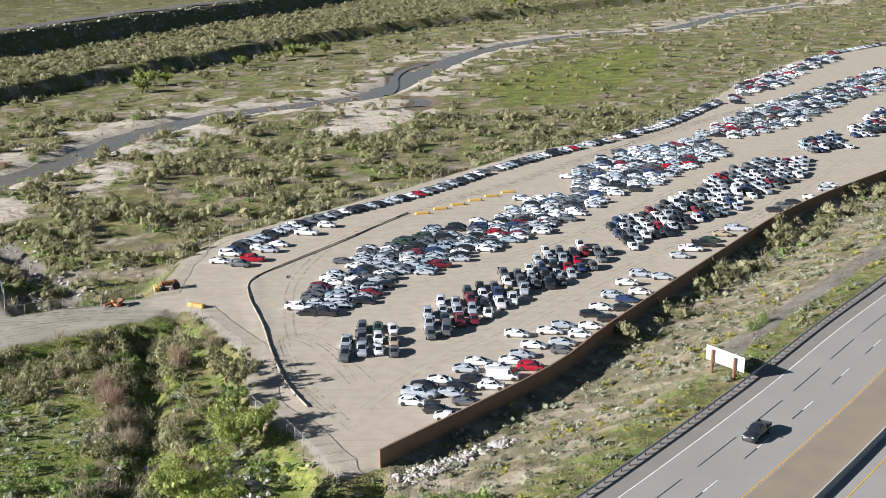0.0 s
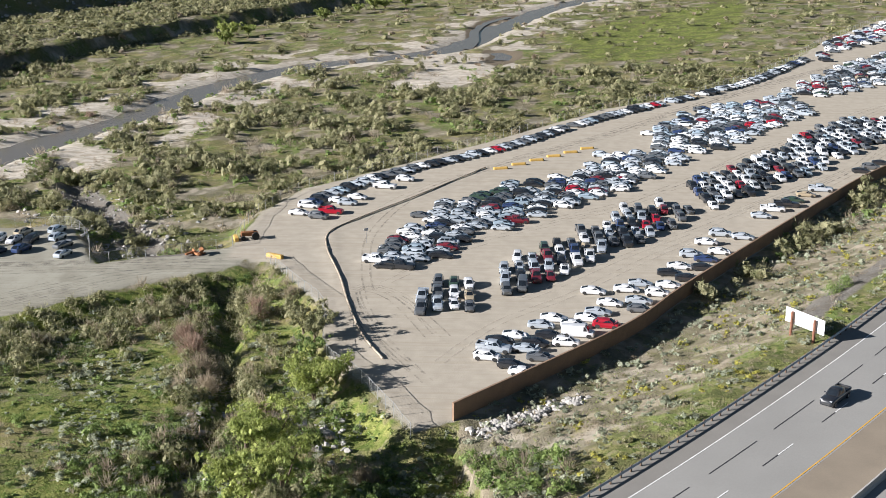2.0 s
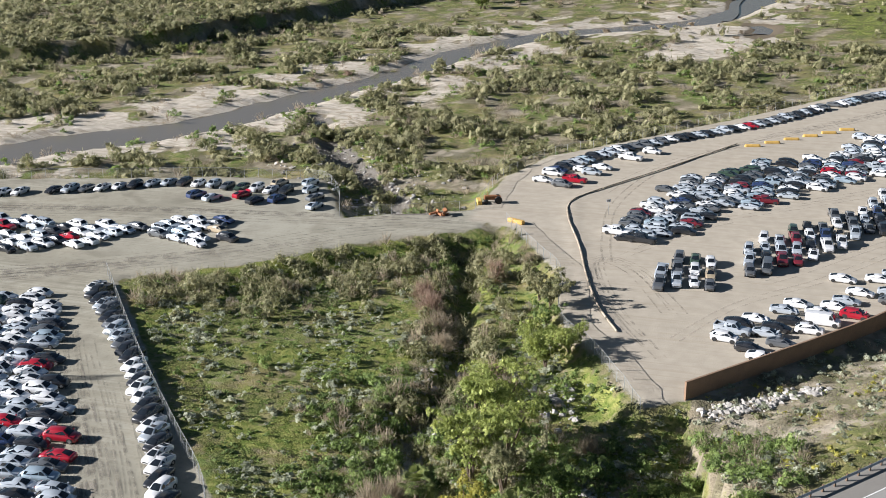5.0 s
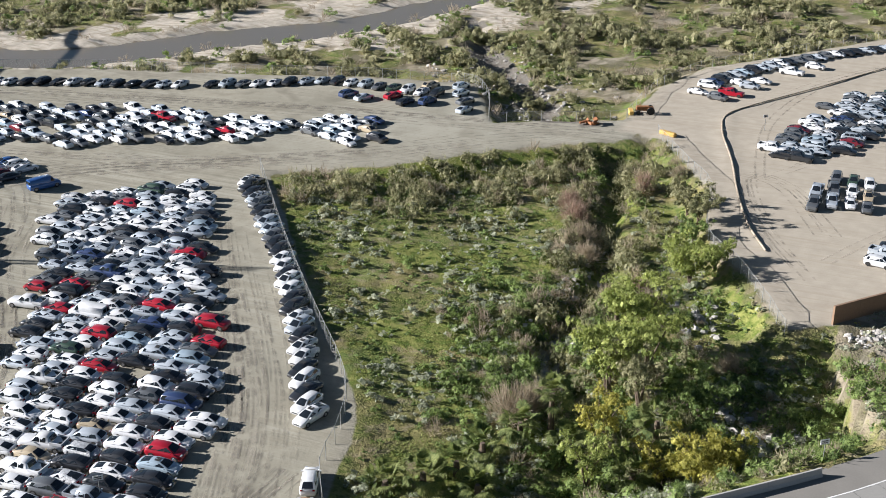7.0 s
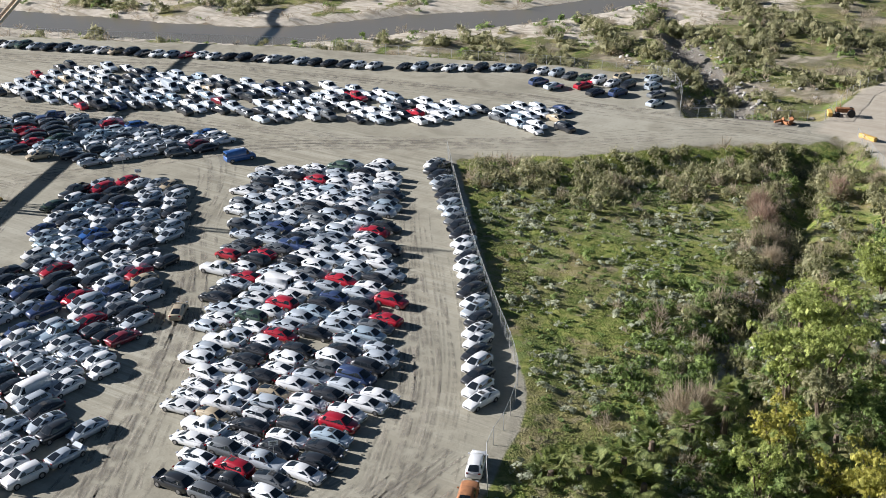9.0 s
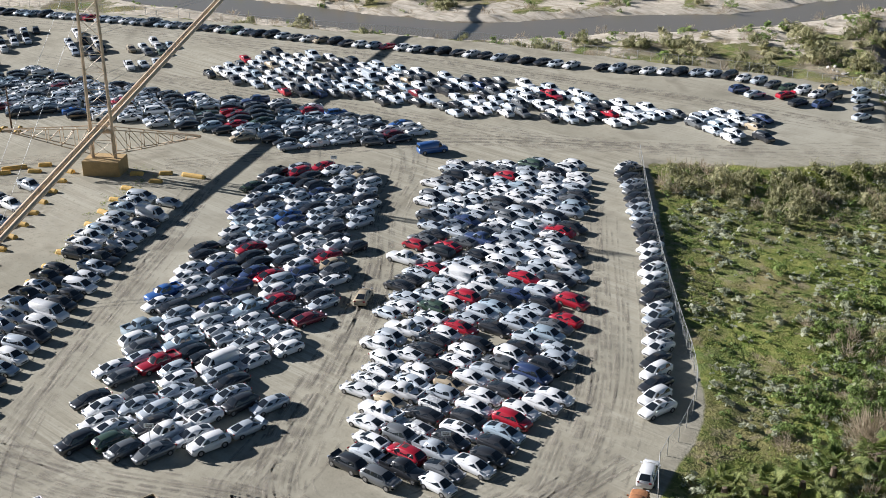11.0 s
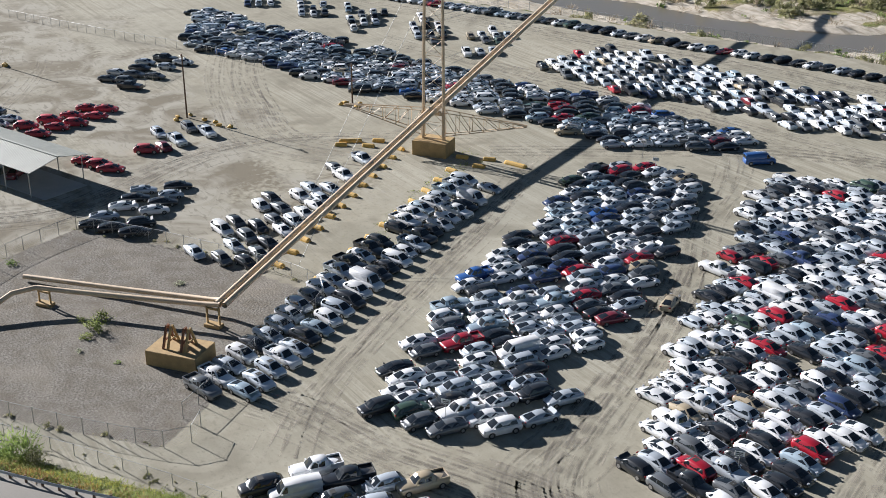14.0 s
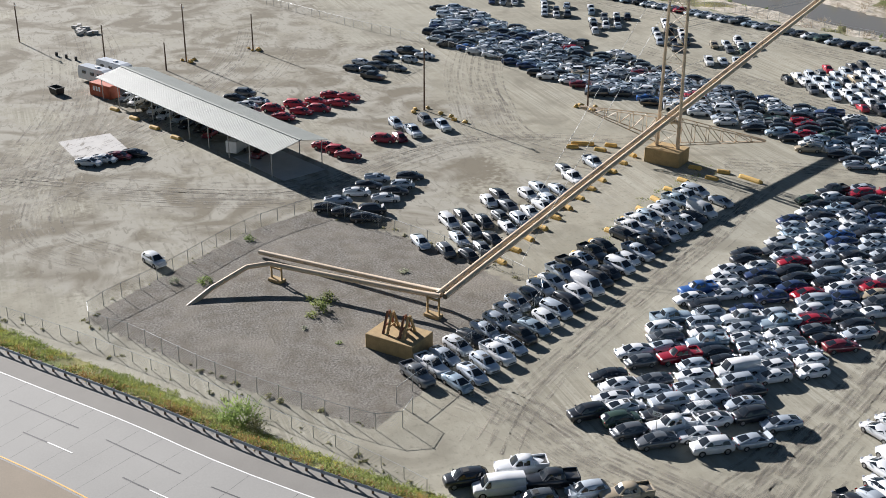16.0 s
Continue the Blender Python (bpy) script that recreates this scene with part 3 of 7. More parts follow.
_l.new(_nz.outputs["Fac"], _bp.inputs["Height"])
_l.new(_bp.outputs[0], _b.inputs["Normal"])
for arm in ARMS:
    ribbon("water", spline(arm, 3.0), (-2.2, 0, 2.2) if len(arm) > 3 else (-3.5, 0, 3.5), -3.2 + 0.9 * 0, WATER, "shallow side arm of the brown river", "water")
ribbon("water", river_line, (-24, 0, 24), -3.55, WATER, "shallow brown river winding between sand bars", "water")


# ---- the highway ----
def road_material():
    m = mat("worn_concrete_road", (0.275, 0.27, 0.252), rough=0.85, vary=0.10, scale=0.12, fine=5, bump=0.003)
    return m


ROADM = road_material()
SHOULD = mat("grey_shoulder", (0.21, 0.20, 0.18), rough=0.9, vary=0.12, scale=0.3, fine=6, bump=0.003)
MEDIAN = mat("brown_median_paving", (0.24, 0.20, 0.15), rough=0.9, vary=0.12, scale=0.3, fine=6, bump=0.003)
rail_z = np.array([road_z(i) for i in range(len(rail_line))])


def along(offset, lo=0, hi=None, lift=0.0):
    """The line beside the rail, so many metres to its right, with heights."""
    L = rail_line[lo:hi]
    d = np.gradient(rail_line, axis=0)[lo:hi]
    d = d / np.linalg.norm(d, axis=1, keepdims=True)
    return np.column_stack([L + np.column_stack([d[:, 1], -d[:, 0]]) * offset, rail_z[lo:hi] + lift])


def strip(name, a, b, lift, material, label, category="road", parent=None, lo=0, hi=None):
    P, Q = along(a, lo, hi, lift), along(b, lo, hi, lift)
    v = np.concatenate([P, Q])
    k = len(P)
    f = [(i, i + 1, k + i + 1, k + i) for i in range(k - 1)]
    ob = link_mesh(name, v.tolist(), [q[::-1] for q in f], material, parent)
    if parent is None:
        tagged(ob, label, category, kind="structure")
    return ob


strip("road_shoulder", -0.9, 3.0, -0.02, SHOULD, "grey asphalt shoulder beside the guard rail")
road = strip("road", 3.0, 14.6, -0.016, ROADM, "worn pale concrete highway lanes with painted lines")
strip("road_median", 14.6, 21.0, -0.02, MEDIAN, "brown paved median strip of the highway")
strip("road_opposite", 21.6, 40.0, -0.016, ROADM, "pale concrete lanes beyond the median barrier")
strip("edge_line", 3.05, 3.2, 0.0, LINEW, "", parent=road)
strip("median_line", 14.2, 14.36, 0.0, LINEY, "", parent=road)
strip("median_line", 23.7, 23.86, 0.0, LINEY, "", parent=road)



# ---- wheel tracks ----
def wheel_tracks():
    """Pairs of worn strips that vehicles have pressed into the dirt, wandering along each lane."""
    def worn(name, base):
        m = mat(name, base, rough=0.95, vary=0.3, scale=0.8, fine=5)
        n, l = m.node_tree.nodes, m.node_tree.links
        q, co = n.new("ShaderNodeTexNoise"), n.new("ShaderNodeTexCoord")
        q.inputs["Scale"].default_value, q.inputs["Detail"].default_value = 0.5, 6
        l.new(co.outputs["Object"], q.inputs["Vector"])
        f = n.new("ShaderNodeMapRange")
        f.inputs["From Min"].default_value, f.inputs["From Max"].default_value, f.inputs["To Max"].default_value = 0.40, 0.70, 0.45
        l.new(q.outputs["Fac"], f.inputs["Value"])
        tr, ms = n.new("ShaderNodeBsdfTransparent"), n.new("ShaderNodeMixShader")
        l.new(f.outputs[0], ms.inputs[0])
        l.new(tr.outputs[0], ms.inputs[1])
        l.new(n["Principled BSDF"].outputs[0], ms.inputs[2])
        l.new(ms.outputs[0], n["Material Output"].inputs["Surface"])
        return m
    lanes = [
        ([(-105, 160), (-99, 148), (-88, 132), (-74, 112), (-66, 100), (-60, 88), (-57, 77), (-64, 63), (-80, 52)], 3.4, 26),
        ([(-140, 148), (-128, 134), (-119, 120), (-108, 108), (-98, 95), (-90, 82), (-83, 70), (-76, 62), (-64, 60)], 2.8, 26),
        ([(-158, 122), (-150, 112), (-138, 96), (-126, 79), (-114, 62), (-104, 49), (-96, 42)], 2.2, 18),
        ([(-116, 40), (-104, 47), (-92, 51), (-80, 57), (-66, 63), (-57, 74), (-55, 90)], 4.0, 34),
        ([(-90, 78), (-84, 68), (-80, 60), (-72, 58), (-62, 66), (-58, 80)], 5.0, 20),
        ([(-50, 214), (-72, 202), (-92, 184), (-112, 170), (-136, 153), (-152, 128), (-162, 112)], 4.0, 24),
        ([(-50, 212), (-92, 206), (-115, 203), (-140, 198), (-175, 190), (-215, 174), (-260, 158), (-310, 135)], 3.5, 22),
        ([(-108, 172), (-140, 160), (-170, 152), (-205, 144), (-240, 134)], 3.2, 18),
        ([(-166, 116), (-178, 96), (-186, 78), (-182, 62), (-172, 42), (-180, 20), (-196, -6), (-200, -30)], 7.0, 34),
        ([(-260, 110), (-232, 96), (-208, 88), (-186, 84), (-166, 96)], 7.0, 24),
        ([(-290, 60), (-258, 50), (-236, 38), (-214, 22), (-196, 2), (-176, -18)], 9.0, 30),
        ([(-300, 20), (-262, 18), (-230, 14), (-200, 6), (-172, 2), (-158, 10)], 9.0, 26),
        ([(-24.0, 200.8), (-11.3, 222.4), (7.7, 242.2), (27.1, 260.5), (60.6, 306.0), (107.3, 369.3), (164.7, 449.1)], 4.0, 6), ([(-26.0, 185.4), (-31.0, 208.7), (-32.2, 233.9), (-23.5, 265.5), (-3.4, 296.4), (26.3, 334.9), (67.9, 394.5), (122.5, 463.3), (207.3, 570.3)], 3.2, 10), ([(-14.9, 162.2), (-5.8, 182.8), (7.4, 199.3), (23.4, 222.4), (51.2, 255.7), (79.3, 293.3), (121.8, 360.1)], 4.0, 6), ([(-13.0, 158.2), (-21.3, 175.4), (-27.4, 196.4), (-21.3, 193.5), (-12.5, 175.4)], 4.0, 4),
    ]
    rr = random.Random(5)
    kinds = {"pale": ([], []), "dark": ([], [])}
    for line, half, count in lanes:
        L = spline(line, 1.5)
        d = np.gradient(L, axis=0)
        d /= np.linalg.norm(d, axis=1, keepdims=True)
        nrm = np.column_stack([-d[:, 1], d[:, 0]])
        for k in range(count):
            a = rr.randint(0, max(1, len(L) // 2))
            b = min(len(L), a + rr.randint(14, max(16, len(L))))
            if b - a < 4:
                continue
            s = np.arange(a, b)
            off = rr.gauss(0, half * 0.5) + rr.uniform(0.2, 1.2) * np.sin(s * rr.uniform(0.04, 0.16) + rr.uniform(0, 6)) + rr.uniform(-0.03, 0.03) * (s - a)
            V, F = kinds[rr.choice(("pale", "dark", "dark"))]
            w = rr.uniform(0.10, 0.19)
            lift = 0.030 + 0.002 * (k % 7)
            for side in (-0.78, 0.78):
                lo, hi = L[s] + nrm[s] * (off + side - w)[:, None], L[s] + nrm[s] * (off + side + w)[:, None]
                base = len(V)
                for p, q in zip(lo, hi):
                    V += [(p[0], p[1], lift), (q[0], q[1], lift)]
                F += [(base + 2 * i, base + 2 * i + 2, base + 2 * i + 3, base + 2 * i + 1) for i in range(len(s) - 1)]
    for (name, base), (V, F) in zip((("pale_rubbed_dust", (0.42, 0.385, 0.32)), ("dark_pressed_dirt", (0.225, 0.207, 0.17))), kinds.values()):
        V, F = np.array(V), np.array(F)
        z, _, lot, *_ = relief(V[:, 0], V[:, 1])
        V[:, 2] += z
        F = F[(lot[F] > 0.6).all(axis=1)]
        ob = link_mesh("wheel_tracks", V.tolist(), F[:, ::-1].tolist(), worn(name, base))
        tagged(ob, "long curving wheel tracks worn into the bare dirt", "wheel tracks", kind="stuff")


wheel_tracks()


# ---- vehicles ----
def loft(bm, stations, close=True, mi=0):
    """Skins rings of points; each ring a list of places."""
    rings = [[bm.verts.new(p) for p in s] for s in stations]
    for a, b in zip(rings[:-1], rings[1:]):
        k = len(a)
        for i in range(k if close else k - 1):
            f = bm.faces.new((a[i], a[(i + 1) % k], b[(i + 1) % k], b[i]))
            f.material_index = mi
    for r, flip in ((rings[0], False), (rings[-1], True)):
        f = bm.faces.new(r if flip else r[::-1])
        f.material_index = mi
    return rings


KINDS = {
    # length, width, height, cowl z, belt z, tail z, cabin: screen foot, screen head, roof end, rear foot; roof half width
    "sedan": dict(L=4.85, W=1.85, H=1.46, hood=0.96, belt=0.98, tail=1.08, cab=(1.32, 0.34, -0.88, -2.02), rw=0.59),
    "coupe": dict(L=4.65, W=1.86, H=1.39, hood=0.93, belt=0.95, tail=1.05, cab=(1.15, 0.20, -0.62, -2.06), rw=0.56),
    "hatchback": dict(L=4.25, W=1.79, H=1.51, hood=0.98, belt=1.00, tail=1.06, cab=(1.34, 0.50, -1.28, -2.00), rw=0.60),
    "suv": dict(L=4.72, W=1.90, H=1.70, hood=1.09, belt=1.10, tail=1.14, cab=(1.32, 0.50, -1.58, -2.24), rw=0.65),
    "minivan": dict(L=5.05, W=1.96, H=1.75, hood=1.04, belt=1.08, tail=1.08, cab=(1.60, 0.66, -2.08, -2.42), rw=0.67),
    "van": dict(L=5.60, W=2.00, H=2.10, hood=1.14, belt=1.20, tail=1.20, cab=(1.80, 1.15, -2.70, -2.74), rw=0.82),
    "pickup": dict(L=5.75, W=1.99, H=1.88, hood=1.16, belt=1.20, tail=1.14, cab=(1.08, 0.42, -1.05, -1.30), rw=0.69),
}


def body_rings(k, crumple=0):
    L, W = k["L"], k["W"]
    h, w = L / 2, W / 2
    c0, c1, c2, c3 = k["cab"]
    drop = 0.20 if k["H"] < 1.6 else 0.10
    rows = [(h, 0.36, 0.60, 0.62), (h - 0.07, 0.24, k["hood"] - drop - 0.10, 0.82), (h - 0.30, 0.20, k["hood"] - drop, 0.94), (h - 0.70, 0.20, k["hood"] - drop * 0.45, 0.99), (c0 + 0.05, 0.20, k["hood"] + 0.01, 1.0),
            (0.2, 0.20, k["belt"], 1.0), (-0.8, 0.20, k["belt"] + 0.02, 1.0), (max(c3, -h + 0.55), 0.22, (k["belt"] + k["tail"]) / 2 + 0.03, 0.99), (-h + 0.24, 0.26, k["tail"], 0.95), (-h + 0.06, 0.30, k["tail"] - 0.07, 0.86), (-h, 0.42, k["tail"] - 0.30, 0.76)]
    rr = random.Random(crumple)
    out = []
    for i, (x, zb, zt, f) in enumerate(rows):
        q = w * f
        half = [(q * 0.88, zb), (q * 0.985, zb + 0.16), (q, zb + 0.55 * (zt - zb)), (q * 0.955, zt - 0.10), (q * 0.80, zt - 0.015)]
        ring = [(-y, z) for y, z in half] + [(0.0, zt + 0.02)] + half[::-1]
        ring = [(x, y, z) for y, z in ring]
        if crumple and (i < 4 if crumple % 2 else i > 7):
            push = 0.35 if i in (0, 1, 9, 10) else 0.12
            ring = [(x - math.copysign(rr.uniform(0, push), x), y * rr.uniform(0.86, 1.02), z + rr.uniform(-0.12, 0.14) * (z > 0.5)) for x, y, z in ring]
        out.append(ring)
    return out


def quad_pane(bm, pts, lift, shrink, mi=0):
    """A pane laid just proud of a panel."""
    p = [Vector(q) for q in pts]
    c = sum(p, Vector()) / len(p)
    nrm = (p[1] - p[0]).cross(p[2] - p[0]).normalized()
    vs = [bm.verts.new(c + (q - c) * shrink + nrm * lift) for q in p]
    f = bm.faces.new(vs)
    f.material_index = mi
    return vs


def vehicle_meshes(kind, crumple=0, note=False):
    """The meshes of one vehicle kind, part by part."""
    k = KINDS[kind]
    L, W, H = k["L"], k["W"], k["H"]
    h, w, rw = L / 2, W / 2, k["rw"]
    c0, c1, c2, c3 = k["cab"]
    out = {}
    bm = bmesh.new()
    loft(bm, body_rings(k, crumple))
    # greenhouse: foot and head outlines
    bw = w * 0.90
    zf, zb = k["hood"] + 0.0, k["tail"] - 0.02
    if kind == "pickup":
        zb = k["belt"]
    zr = H - (0.05 if kind in ("van", "pickup") else 0.075)
    sag = 0.12 if crumple > 4 else 0.0
    # the cabin: foot, shoulder and crown of each cross-section
    mid_x = (c1 + c2) / 2
    cabin = [(c0, zf - 0.02, zf + 0.02, 0.94, 0.97), (c0 + (c1 - c0) * 0.55, zf - 0.02, zf + (zr - zf) * 0.62 - sag * 0.5, 1.0, 1.0), (c1, zf, zr - sag, 1.0, 1.0), (mid_x, (zf + zb) / 2, H - 0.015 - sag, 1.0, 1.0),
             (c2, zb, zr - 0.02, 1.0, 0.98), (c2 + (c3 - c2) * 0.5, zb, zb + (zr - zb) * 0.60, 1.0, 0.97), (c3, zb, zb + 0.02, 0.95, 0.92)]
    rings = []
    for x, foot, head, fb, fr in cabin:
        low = (head - foot) < 0.1
        b2, r2 = bw * fb, (bw if low else bw + (rw - bw) * min(1, (head - foot) / (zr - foot))) * fr
        bow = 0.035 if not low else 0.0
        out_x = 0.10 if low else 0.05 if x in (c1, c2) else 0.07
        push = out_x * (1 if x > mid_x else -1 if x < mid_x else 0)
        ring = [(x, b2, foot), (x, b2 + (r2 - b2) * 0.86, foot + (head - foot) * 0.88), (x + push * 0.5, r2 * 0.84, head), (x + push, 0, head + bow)]
        rings.append([bm.verts.new(p) for p in ring] + [bm.verts.new((p[0], -p[1], p[2])) for p in ring[2::-1]])
    for p, q in zip(rings[:-1], rings[1:]):
        for i in range(6):
            bm.faces.new((p[i], p[i + 1], q[i + 1], q[i]))
    co_ = lambda i, j: rings[i][j].co.copy()

    def glazing(g, rows, mi=0, shrink=0.95, lift=0.014):
        """A bent pane over some of the cabin's cross-sections."""
        P = [[co_(i, j) for j in (2, 3, 4)] for i in rows]
        c = sum((v for r in P for v in r), Vector()) / (3 * len(P))
        nrm = (P[-1][1] - P[0][1]).cross(P[0][2] - P[0][0]).normalized()
        nrm = -nrm if nrm.z < 0 else nrm
        vs = [[g.verts.new(c + (v - c) * shrink + nrm * lift) for v in r] for r in P]
        for p, q in zip(vs[:-1], vs[1:]):
            for i in range(2):
                f = g.faces.new((p[i], p[i + 1], q[i + 1], q[i]))
                f.normal_update()
                if f.normal.dot(nrm) < 0:
                    f.normal_flip()
                f.material_index = mi
    A = {s: [(c0, s * bw, zf - 0.02), (c1, s * rw, zr - sag), ((c1 + c2) / 2, s * rw, H - 0.015 - sag), (c2, s * rw, zr - 0.02), (c3, s * bw, zb)] for s in (-1, 1)}
    if note and kind in ("sedan", "suv", "coupe") and not crumple:
        # a sunroof
        x0, x1 = c1 - 0.15, c1 - 0.75
        quad_pane(bm, [(x0, -0.36, H + 0.012), (x0, 0.36, H + 0.012), (x1, 0.36, H + 0.024), (x1, -0.36, H + 0.024)][::-1], 0.008, 1.0, 1)
    if kind == "pickup":
        # open bed: side walls, tailgate and a dark floor
        x0, x1 = c3 - 0.02, -h + 0.10
        for s in (-1, 1):
            box(bm, (x0 - x1, 0.12, 0.34), ((x0 + x1) / 2, s * (w - 0.08), k["tail"] + 0.06))
        box(bm, (0.10, W - 0.16, 0.36), (x1, 0, k["tail"] + 0.05))
        box(bm, (x0 - x1 - 0.06, W - 0.28, 0.03), ((x0 + x1) / 2, 0, k["tail"] + 0.012), mi=1)
    # arches, grille, sills and mirrors in black trim
    ax = (h - 0.92, -h + 0.95)
    wr = 0.33 if kind not in ("pickup", "van", "suv") else 0.38
    for x in ax:
        for s in (-1, 1):
            n = 6
            c = bm.verts.new((x, s * (w + 0.004), wr))
            ring = [bm.verts.new((x + (wr + 0.07) * math.cos(math.pi * i / n), s * (w + 0.004), wr - 0.06 + (wr + 0.07) * math.sin(math.pi * i / n))) for i in range(n + 1)]
            for p, q in zip(ring[:-1], ring[1:]):
                f = bm.faces.new((c, p, q) if s < 0 else (c, q, p))
                f.material_index = 1
    if not (crumple % 2):
        box(bm, (0.03, W * 0.5, 0.16), (h - 0.01, 0, 0.50), mi=1)
    for s in (-1, 1):
        box(bm, (0.16, 0.20, 0.12), (c0 - 0.22, s * (w + 0.06), k["belt"] + 0.08), mi=0)
    if crumple == 3:
        # a sprung bonnet
        q = [(c0 + 0.1, -w * 0.8, k["hood"] + 0.06), (h - 0.55, -w * 0.7, k["hood"] + 0.34), (h - 0.55, w * 0.7, k["hood"] + 0.30), (c0 + 0.1, w * 0.8, k["hood"] + 0.06)]
        vs = [bm.verts.new(p) for p in q]
        bm.faces.new(vs[::-1])
        bm.faces.new([bm.verts.new((x, y, z - 0.03)) for x, y, z in q])
    bmesh.ops.recalc_face_normals(bm, faces=[f for f in bm.faces if f.material_index == 0])
    out["body"] = (bm, [None, TRIM])
    g = bmesh.new()
    glazing(g, (0, 1, 2))
    if note:
        quad_pane(g, [A[-1][0], A[1][0], A[1][1], A[-1][1]], 0.02, 0.22, 1)
    out["windshield"] = (g, [GLASS, PAPER])
    g = bmesh.new()
    if kind != "van":
        glazing(g, (4, 5, 6), 0, 0.92)
    else:
        for s in (-1, 1):
            y0, y1 = (0.08, 0.72) if s > 0 else (-0.72, -0.08)
            quad_pane(g, [(-h - 0.0, y1, 1.3), (-h - 0.0, y0, 1.3), (-h + 0.01, y0, 1.85), (-h + 0.01, y1, 1.85)], 0.05, 1.0)
    out["rear_window"] = (g, [GLASS])
    for s in (1, -1):
        g = bmesh.new()
        P = [Vector(p) for p in A[s]]

        def at_side(x, t):
            """A place on the cabin's side, t of the way from foot to head."""
            zlo = zf + (zb - zf) * (c0 - x) / (c0 - c3)
            z = zlo + (zr - zlo) * t
            return Vector((x, s * (bw + (rw - bw) * t), z))
        cuts = {"pickup": [(0.95, -0.02), (-0.10, -0.78)], "van": [(1.65, 0.95)], "coupe": [(0.70, -0.95)]}.get(kind)
        if cuts is None:
            n = 3 if kind in ("suv", "minivan") else 2
            lo, hi = c2 - (0.45 if kind in ("sedan", "coupe", "hatchback") else 0.20), c0 - 0.16
            edge = [hi + (lo - hi) * i / n for i in range(n + 1)]
            cuts = [(p - 0.025, q + 0.025) for p, q in zip(edge[:-1], edge[1:])]
        for p, q in cuts:
            def lim(x, t):
                top = c1 if x > 0 else c2
                if x > c1:
                    return c0 + (c1 - c0) * t - 0.08 if c0 + (c1 - c0) * t - 0.08 < x else x
                if x < c2:
                    e = c3 + (c2 - c3) * t + 0.08
                    return max(x, e)
                return x
            f = [at_side(lim(p, 0.10), 0.10), at_side(lim(q, 0.10), 0.10), at_side(lim(q, 0.88), 0.88), at_side(lim(p, 0.88), 0.88)]
            if s > 0:
                f = f[::-1]
            quad_pane(g, f, -0.014 if False else 0.014, 1.0)
        for fc in g.faces:
            fc.normal_update()
            if fc.normal.y * s < 0:
                bmesh.ops.reverse_faces(g, faces=[fc])
        for v in g.verts:
            v.co.y += s * 0.022
        out["side_window" + ("_l" if s > 0 else "_r")] = (g, [GLASS])
    wheel = bmesh.new()
    r = bmesh.ops.create_cone(wheel, cap_ends=True, segments=10, radius1=wr, radius2=wr, depth=0.21, matrix=Matrix.Rotation(math.pi / 2, 4, "X"))
    for s in (-1, 1):
        r = bmesh.ops.create_circle(wheel, cap_ends=True, segments=10, radius=wr * 0.62, matrix=Matrix.Translation((0, s * 0.109, 0)) @ Matrix.Rotation(-s * math.pi / 2, 4, "X"))
        for f in {f for v in r["verts"] for f in v.link_faces}:
            f.material_index = 1
    out["wheel"] = (wheel, [TYRE, RIM])
    hl = bmesh.new()
    box(hl, (0.22, 0.34, 0.13), (0, 0, 0), bevel=0.03)
    out["headlight"] = (hl, [LAMP])
    tl = bmesh.new()
    box(tl, (0.10, 0.30, 0.17), (0, 0, 0), bevel=0.02)
    out["taillight"] = (tl, [REDLAMP])
    spots = {"wheel": [(x, s * (w - 0.085), wr) for x in ax for s in (-1, 1)],
             "headlight": [(h - 0.17, s * w * 0.66, k["hood"] - 0.20) for s in (-1, 1)],
             "taillight": [(-h + 0.05, s * w * 0.68, k["tail"] - 0.18) for s in (-1, 1)]}
    return out, spots


STORE = {}


def mesh_of(bm, mats, name):
    me = bpy.data.meshes.new(name)
    bm.to_mesh(me)
    bm.free()
    for m in mats:
        me.materials.append(m)
    if name in ("body", "wheel") or name in KINDS:
        me.polygons.foreach_set("use_smooth", np.ones(len(me.polygons), dtype=bool))
        me.set_sharp_from_angle(angle=radians(58))
    return me


def vehicle_data(kind, crumple, note):
    key = (kind, crumple, note)
    if key in STORE:
        return STORE[key]
    parts, spots = vehicle_meshes(kind, crumple, note)
    paint0 = PAINT["white"]
    meshes = {}
    whole = bmesh.new()
    allm = [paint0, TRIM, GLASS, PAPER, TYRE, RIM, LAMP, REDLAMP]
    coarse = {"wheel": bmesh.new(), "headlight": bmesh.new(), "taillight": bmesh.new()}
    wr = spots["wheel"][0][2]
    bmesh.ops.create_cone(coarse["wheel"], cap_ends=True, segments=6, radius1=wr, radius2=wr, depth=0.21, matrix=Matrix.Rotation(math.pi / 2, 4, "X"))
    for f in coarse["wheel"].faces:
        f.material_index = 0
    box(coarse["headlight"], (0.22, 0.34, 0.13))
    box(coarse["taillight"], (0.10, 0.30, 0.17))
    for name, (bm, mats) in parts.items():
        me = mesh_of(bm, [paint0 if m is None else m for m in mats], name.replace("_l", "").replace("_r", "") if name.startswith("side") else name)
        meshes[name] = me
        if name in ("headlight", "taillight"):
            continue
        simple = mesh_of(coarse[name], [m for m in me.materials], name) if name in coarse else me
        for p in spots.get(name, [(0, 0, 0)]):
            n0 = len(whole.faces)
            tmp = simple.copy()
            tmp.transform(Matrix.Translation(p))
            whole.from_mesh(tmp)
            whole.faces.ensure_lookup_table()
            for f in whole.faces[n0:]:
                f.material_index = allm.index(simple.materials[f.material_index])
            bpy.data.meshes.remove(tmp)
    meshes["whole"] = mesh_of(whole, allm, kind)
    STORE[key] = (meshes, spots)
    return STORE[key]


